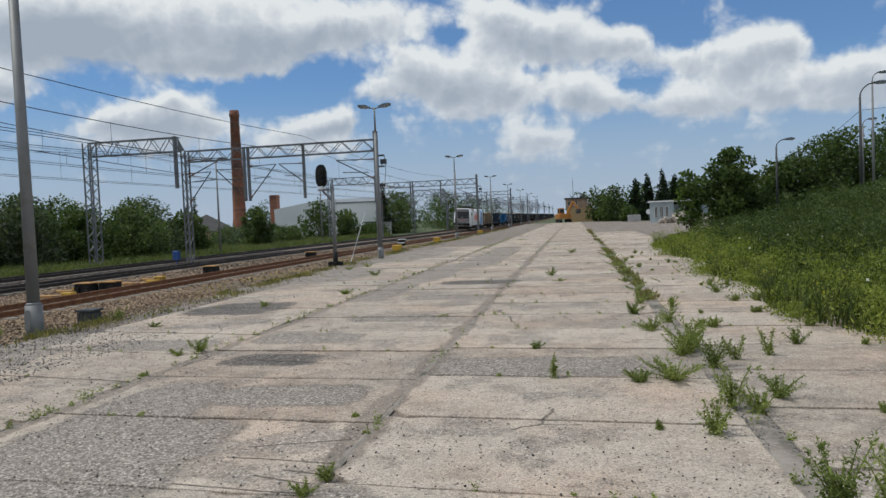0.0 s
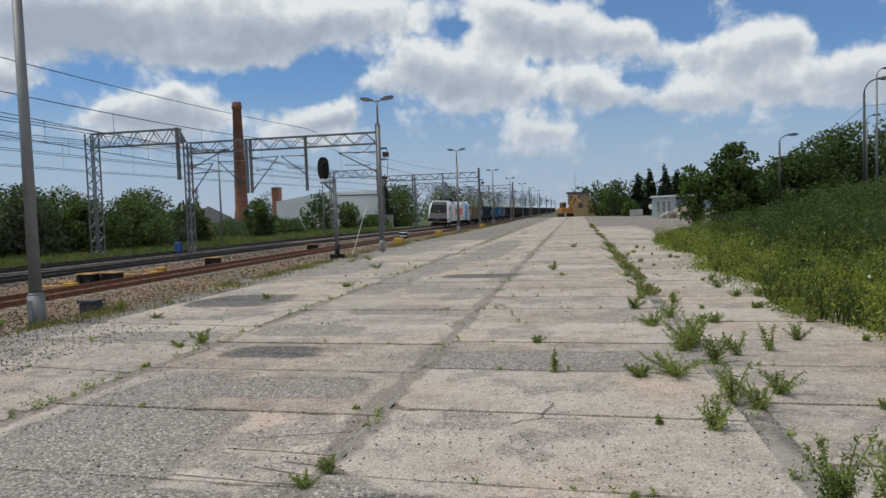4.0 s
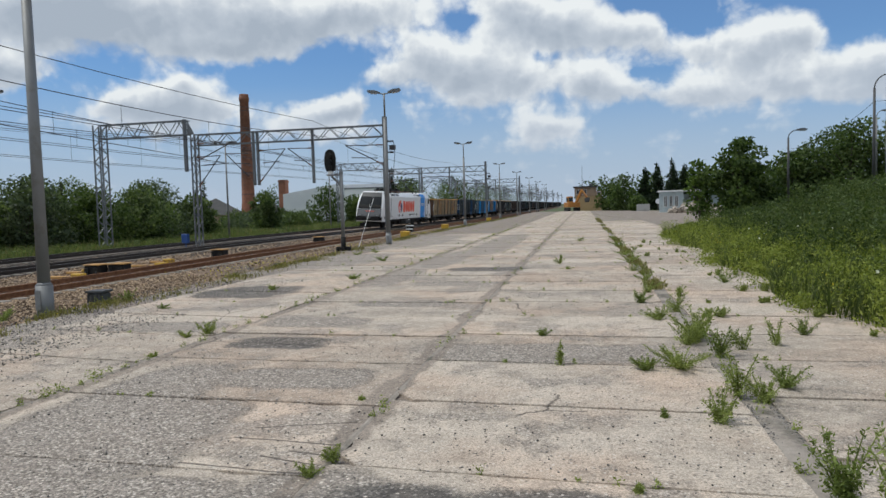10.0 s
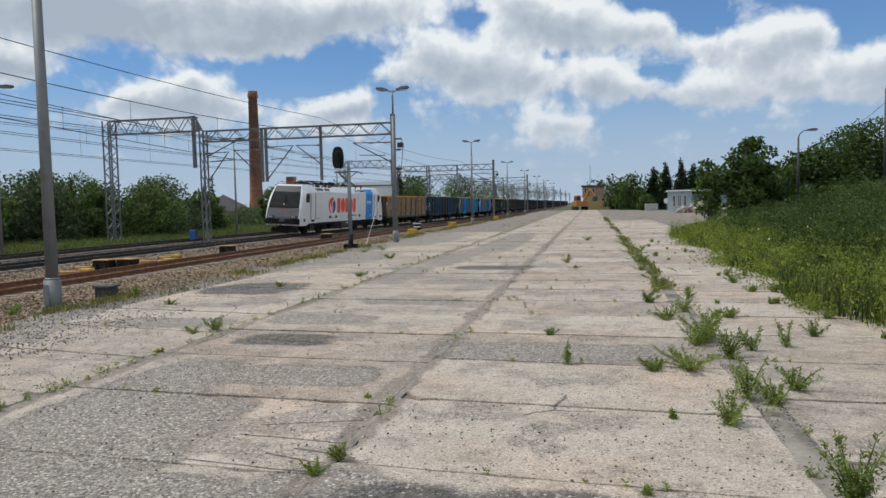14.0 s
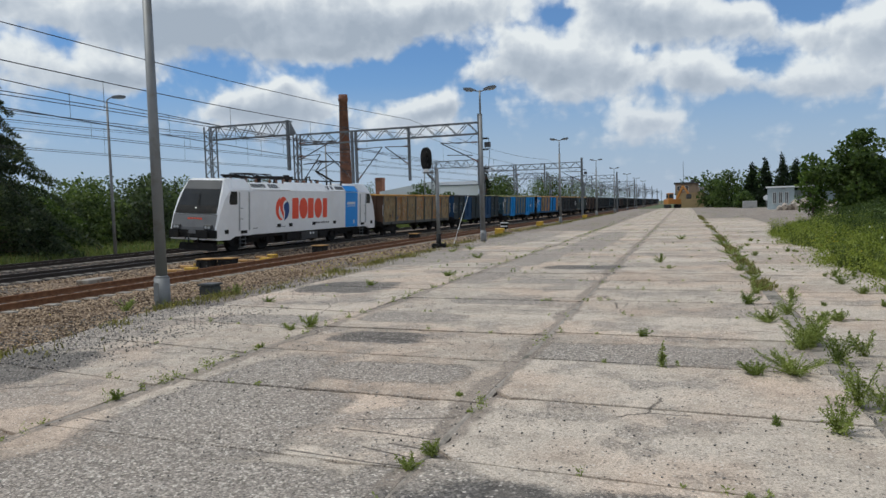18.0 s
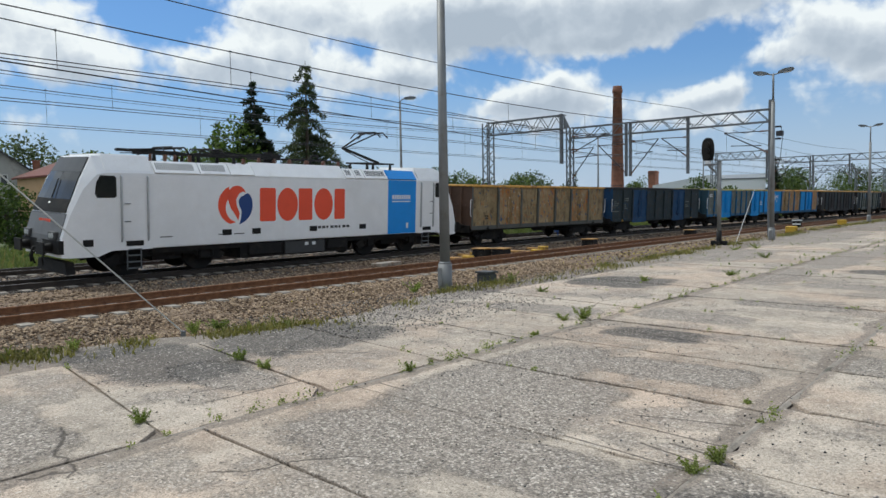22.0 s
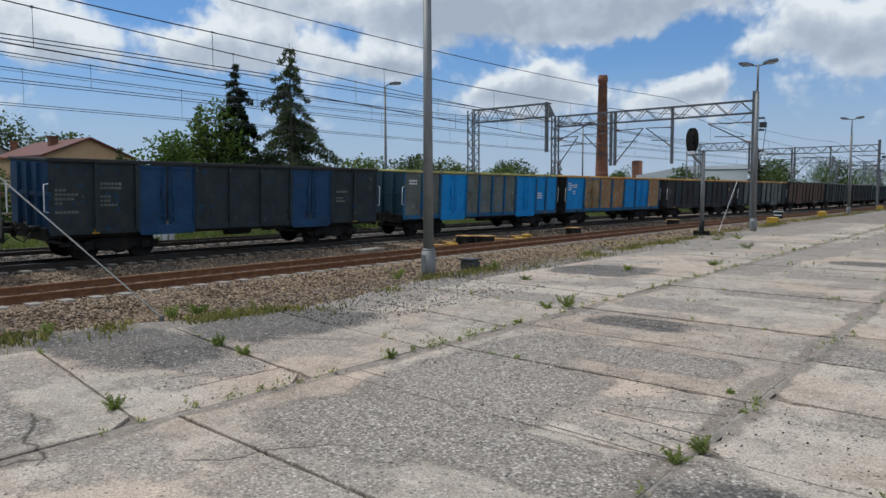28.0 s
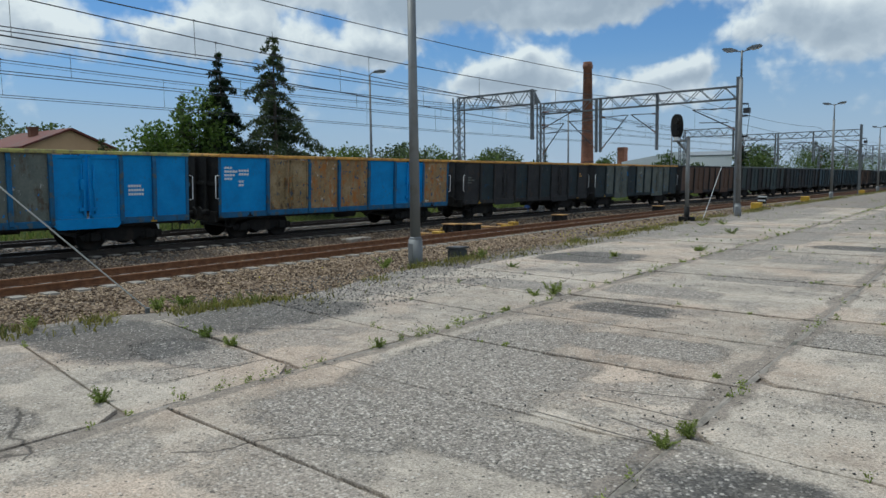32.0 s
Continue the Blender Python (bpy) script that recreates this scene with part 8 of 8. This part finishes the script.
# x, y, height, spread, stems
BIG = [(0.93, 5.17, 0.33, 0.17, 15), (0.88, 6.85, 0.24, 0.42, 40), (0.55, 6.75, 0.16, 0.25, 22), (1.5, 5.75, 0.27, 0.2, 16), (1.32, 5.9, 0.42, 0.18, 12), (1.75, 6.2, 0.24, 0.22, 18), (1.36, 8.3, 0.42, 0.36, 34), (1.1, 8.0, 0.3, 0.3, 20),
       (1.45, 7.4, 0.40, 0.22, 16), (2.0, 8.0, 0.36, 0.14, 9), (1.75, 7.75, 0.34, 0.15, 9), (1.42, 3.85, 0.50, 0.22, 14), (1.6, 3.6, 0.46, 0.2, 14), (0.97, 9.67, 0.22, 0.30, 26), (0.85, 11.3, 0.30, 0.22, 16), (1.06, 12.6, 0.26, 0.26, 16),
       (1.4, 10.4, 0.28, 0.2, 12), (2.45, 8.6, 0.26, 0.18, 14), (3.0, 10.6, 0.30, 0.2, 14), (1.65, 12.0, 0.25, 0.2, 10), (-0.51, 8.45, 0.13, 0.12, 12), (-4.9, 8.4, 0.24, 0.20, 18), (-5.05, 8.15, 0.12, 0.16, 10), (-5.2, 15.2, 0.16, 0.26, 22),
       (-0.65, 18.7, 0.28, 0.2, 14), (-0.2, 29.7, 0.22, 0.35, 18), (-5.18, 2.32, 0.14, 0.11, 10), (-1.58, 4.13, 0.13, 0.09, 9), (-1.64, 3.85, 0.11, 0.10, 9), (-6.5, 4.05, 0.15, 0.16, 14), (-5.95, 3.95, 0.13, 0.14, 12), (-8.6, 3.2, 0.16, 0.24, 18),
       (-8.5, 5.0, 0.17, 0.26, 20), (-8.4, 4.6, 0.22, 0.16, 14), (-4.75, 7.0, 0.09, 0.09, 8), (-4.72, 4.75, 0.12, 0.08, 8), (-9.0, 9.4, 0.22, 0.3, 18), (-8.5, 11.8, 0.25, 0.2, 12), (-7.0, 10.6, 0.13, 0.2, 12), (-6.2, 13.2, 0.16, 0.2, 12),
       (1.2, 14.5, 0.26, 0.3, 18), (1.1, 16.5, 0.24, 0.3, 18), (1.3, 18.8, 0.3, 0.35, 20), (1.2, 21.5, 0.25, 0.4, 20), (1.35, 25.5, 0.3, 0.5, 24), (1.4, 30, 0.25, 0.5, 22), (3.3, 12.6, 0.3, 0.3, 18), (2.6, 14.0, 0.26, 0.3, 16), (-0.4, 17.1, 0.12, 0.2, 10),
       (-0.25, 6.9, 0.28, 0.05, 4), (0.56, 5.27, 0.09, 0.03, 3), (0.26, 3.86, 0.10, 0.05, 5), (-1.84, 5.5, 0.05, 0.06, 6), (-6.0, 20.5, 0.2, 0.3, 14), (-7.4, 24.5, 0.2, 0.35, 14), (-7.8, 23.5, 0.15, 0.3, 12), (2.9, 5.6, 0.12, 0.08, 6), (2.3, 5.4, 0.1, 0.05, 5)]
for i, (x, y, h, s, k) in enumerate(BIG):
    x = x - 0.13 if 1.29 < x < 1.8 else x
    weed_thing(x, y, h * 0.82, s * 1.0, max(3, int(k * 0.72)), 0.014 + 0.042 * h, 300 + i, (L_SPROUT, L_SPROUT, L_WEED)[i % 3], "green leafy weed growing from a joint between slabs" if h > 0.12 else "small green weed sprouting from a slab joint")

# weeds in the cross joints near the bank
r = np.random.RandomState(71)
for j in range(18):
    for k in range(r.randint(0, 4)):
        h = r.uniform(0.06, 0.17)
        weed_thing(r.uniform(1.6, 3.4), 4.43 + j * 1.37 + r.normal(0, 0.02), h, h * r.uniform(0.5, 1.0), int(r.randint(7, 18)), 0.014 + 0.042 * h, 500 + 10 * j + k, L_SPROUT, "green leafy weed growing from a cross joint beside the bank")

# small sprouts along the joints
pts = []
r = np.random.RandomState(21)
for c, (x0, x1, y0, ln, slant) in enumerate(COLS):
    for j in range(0, 64):
        yy = y0 + j * ln
        for k in range(r.poisson(2.6 if yy < 40 else 1.0)):
            xx = r.uniform(x0, x1)
            pts.append((xx, yy - slant * (xx - x1) + r.normal(0, 0.012), r.uniform(0.025, 0.085)))
for xj, dens in ((-4.72, 4.4), (-1.6, 1.0), (1.22, 1.6), (1.39, 1.2)):
    for k in range(int(dens * 38)):
        yy = 2 + r.uniform() ** 1.3 * 50
        pts.append((xj + r.normal(0, 0.03), yy, r.uniform(0.05, 0.14)))
pos = []
for x, y, h in pts:
    q, _ = weed_points(r, r.randint(3, 7), h, h * 0.6, 8)
    pos.append(q + np.array([x, y, -0.02]))
thing("joint_weeds", "small green sprouts along the slab joints", "weeds", kind="stuff", mesh=blades(np.concatenate(pos), 0.026, 0.3, r, L_SPROUT, "joint_weeds", 0.38))
# moss strip in the wide joint farther off
n = 6000
y = 13 + r.uniform(0, 1, n) ** 1.2 * 60
x = 1.30 + r.normal(0, 0.09, n)
k = patchy(x, y, 0.5, -0.1)
x, y = x[k], y[k]
grass_mesh("joint_grass", "strip of grass in the wide slab joint", x, y, np.full_like(x, -0.02), 0.12, 0.7, L_VERGE, 22, 0.014)

# the overgrown bank
def bank_edge(y):
    return 3.35 + 0.3 * np.sin(y * 0.35) + 0.3 * np.sin(y * 0.9 + 1) + 9.0 * smooth01((y - 26) / 40.0)


def bank_points(n, y0, yl, yp, off, xl, xp):
    y = y0 + r.uniform(0, 1, n) ** yp * yl
    x = bank_edge(y) + off + r.uniform(0, 1, n) ** xp * xl
    return x, y


def clump(x, y, s=0.45):
    return np.clip(vnoise(x, y, s) + 0.4, 0, 1)


x, y = bank_points(130000, 3.5, 50, 1.7, -0.35, 3.4, 1.1)
k = (x - bank_edge(y)) + 0.9 * (clump(x, y, 1.4) - 0.4) > 0.12
x, y = x[k], y[k]
hh = 0.14 + 0.62 * clump(x, y, 0.9) * clump(x + 9, y, 2.2) + 0.25 * np.clip((x - bank_edge(y)) / 1.5, 0, 1)
thing("bank_foot_weeds", "bright yellow-green herbs at the foot of the bank", "weeds", kind="stuff", mesh=blades(np.stack([x, y, VH(x, y) + hh * r.uniform(0.0, 1.0, len(x))], 1), 0.062, 0.55, r, L_FOOT, "bank_foot_weeds", 0.34))
x, y = bank_points(110000, 3.5, 55, 1.5, 1.4, 14, 1.2)
hh = 0.30 + 0.42 * clump(x, y)
thing("bank_weeds", "dense tall weeds covering the bank beside the yard", "weeds", kind="stuff", mesh=blades(np.stack([x, y, VH(x, y) + hh * r.uniform(0.0, 1.0, len(x))], 1), 0.105, 0.45, r, L_BANK, "bank_weeds", 0.34))
x, y = bank_points(60000, 3.5, 55, 1.4, 0.1, 15, 1.4)
grass_mesh("bank_grass", "tall green grass on the bank", x, y, VH(x, y), 0.58, 0.4, L_BANKG, 23, 0.011)
x, y = bank_points(40000, 4.0, 50, 1.3, 2.6, 13, 1.0)
k = patchy(x, y, 0.35, 0.0)
x, y = x[k], y[k]
thing("bank_scrub", "dark nettles and scrub in patches on the bank", "weeds", kind="stuff", mesh=blades(np.stack([x, y, VH(x, y) + r.uniform(0.2, 1.0, len(x))], 1), 0.12, 0.3, r, L_BUSH, "bank_scrub", 0.42))
# taller clumps that break the outline of the bank
for nm, lab, mt, cnt, off, xl, lo, hi, leaf in (("bank_clumps", "clumps of tall yellow-green herbs at the foot of the bank", L_FOOT, 210, -0.35, 2.2, 0.30, 0.85, 0.065),
                                                ("bank_clumps", "clumps of dark green nettles and mugwort on the bank", L_BANK, 200, 0.8, 9.0, 0.5, 1.25, 0.10),
                                                ("bank_clumps", "dark shrubby clumps on the upper bank", L_BUSH, 90, 3.0, 10.0, 0.5, 1.3, 0.12)):
    cx, cy = bank_points(cnt, 4.0, 38, 1.25, off, xl, 1.0)
    cz = VH(cx, cy)
    pos = []
    for a, b, c in zip(cx, cy, cz):
        h = r.uniform(lo, hi)
        k = int(330 * h / hi)
        u = r.uniform(0, 1, k)
        ang, rad = r.uniform(0, 6.28, k), h * 0.62 * np.sqrt(r.uniform(0, 1, k)) * (1.1 - 0.7 * u)
        pos.append(np.stack([a + rad * np.cos(ang), b + rad * np.sin(ang), c + h * u], 1))
    thing(nm, lab, "weeds", kind="stuff", mesh=blades(np.concatenate(pos), leaf, 0.5, r, mt, nm, 0.32))
n = 420
y = 5 + r.uniform(0, 1, n) ** 1.2 * 45
x = 3.6 + r.uniform(0, 1, n) ** 1.3 * 14 + 9.0 * smooth01((y - 26) / 40.0)
k = patchy(x, y, 0.4, 0.12)
x, y = x[k], y[k]
thing("bank_flowers", "white flower heads dotted over the bank", "flowers", kind="stuff", mesh=blades(np.stack([x, y, VH(x, y) + r.uniform(0.45, 0.8, len(x))], 1), 0.05, 0.1, r, L_FLOWW, "bank_flowers", 0.9))
n = 900
y = 5 + r.uniform(0, 1, n) ** 1.2 * 25
x = 3.4 + r.uniform(0, 1, n) ** 1.6 * 5
k = patchy(x, y, 0.5, 0.0)
x, y = x[k], y[k]
thing("bank_flowers", "small yellow flowers at the foot of the bank", "flowers", kind="stuff", mesh=blades(np.stack([x, y, VH(x, y) + r.uniform(0.2, 0.5, len(x))], 1), 0.04, 0.1, r, L_FLOW, "bank_flowers", 0.9))
# thin weeds farther out on the yard
n = 5000
y = 16 + r.uniform(0, 1, n) ** 1.1 * 100
x = r.uniform(-7, 4.8, n)
k = patchy(x, y, 1.3, 0.30)
x, y = x[k], y[k]
grass_mesh("yard_weeds", "thin scattered weeds on the slabs farther off", x, y, np.full_like(x, -0.01), 0.09, 0.9, L_WEED, 24, 0.02)


# ---- what moves ----
CANT = 3.0


def motions():
    # where the rear end of the locomotive stands on the track, by time
    ts = [0, 6, 9, 13, 16, 19, 23, 25, 26, 29, 31, 32]
    ys = [138.0, 107.2, 92.0, 71.8, 57.5, 42.2, 20.45, 9.5, 3.82, -13.30, -25.30, -31.15]
    coef = np.polyfit(ts, ys, 5, w=[1, 1, 1, 1, 1, 1, 1, 1, 1, 3, 1, 1])
    times = [2 * i for i in range(17)]
    for ob, off, half in TRAIN:
        rows = []
        for t in times:
            y = float(np.polyval(coef, t)) + off
            a, b = track2(y - half), track2(y + half)
            rows.append((t, pose((a + b) / 2, y, RAIL_Z + 0.04, 0, CANT, -math.degrees(math.atan2(b - a, 2 * half)))))
        walk(ob, rows)
    # wheels roll
    steps = [0.1 * i for i in range(321)]
    y0 = float(np.polyval(coef, 0))
    for ob, r in ROLLING:
        at = ob.matrix_basis.translation.copy()
        walk(ob, [(t, pose(at.x, at.y, at.z, math.degrees((y0 - float(np.polyval(coef, t))) / r))) for t in steps])


motions()
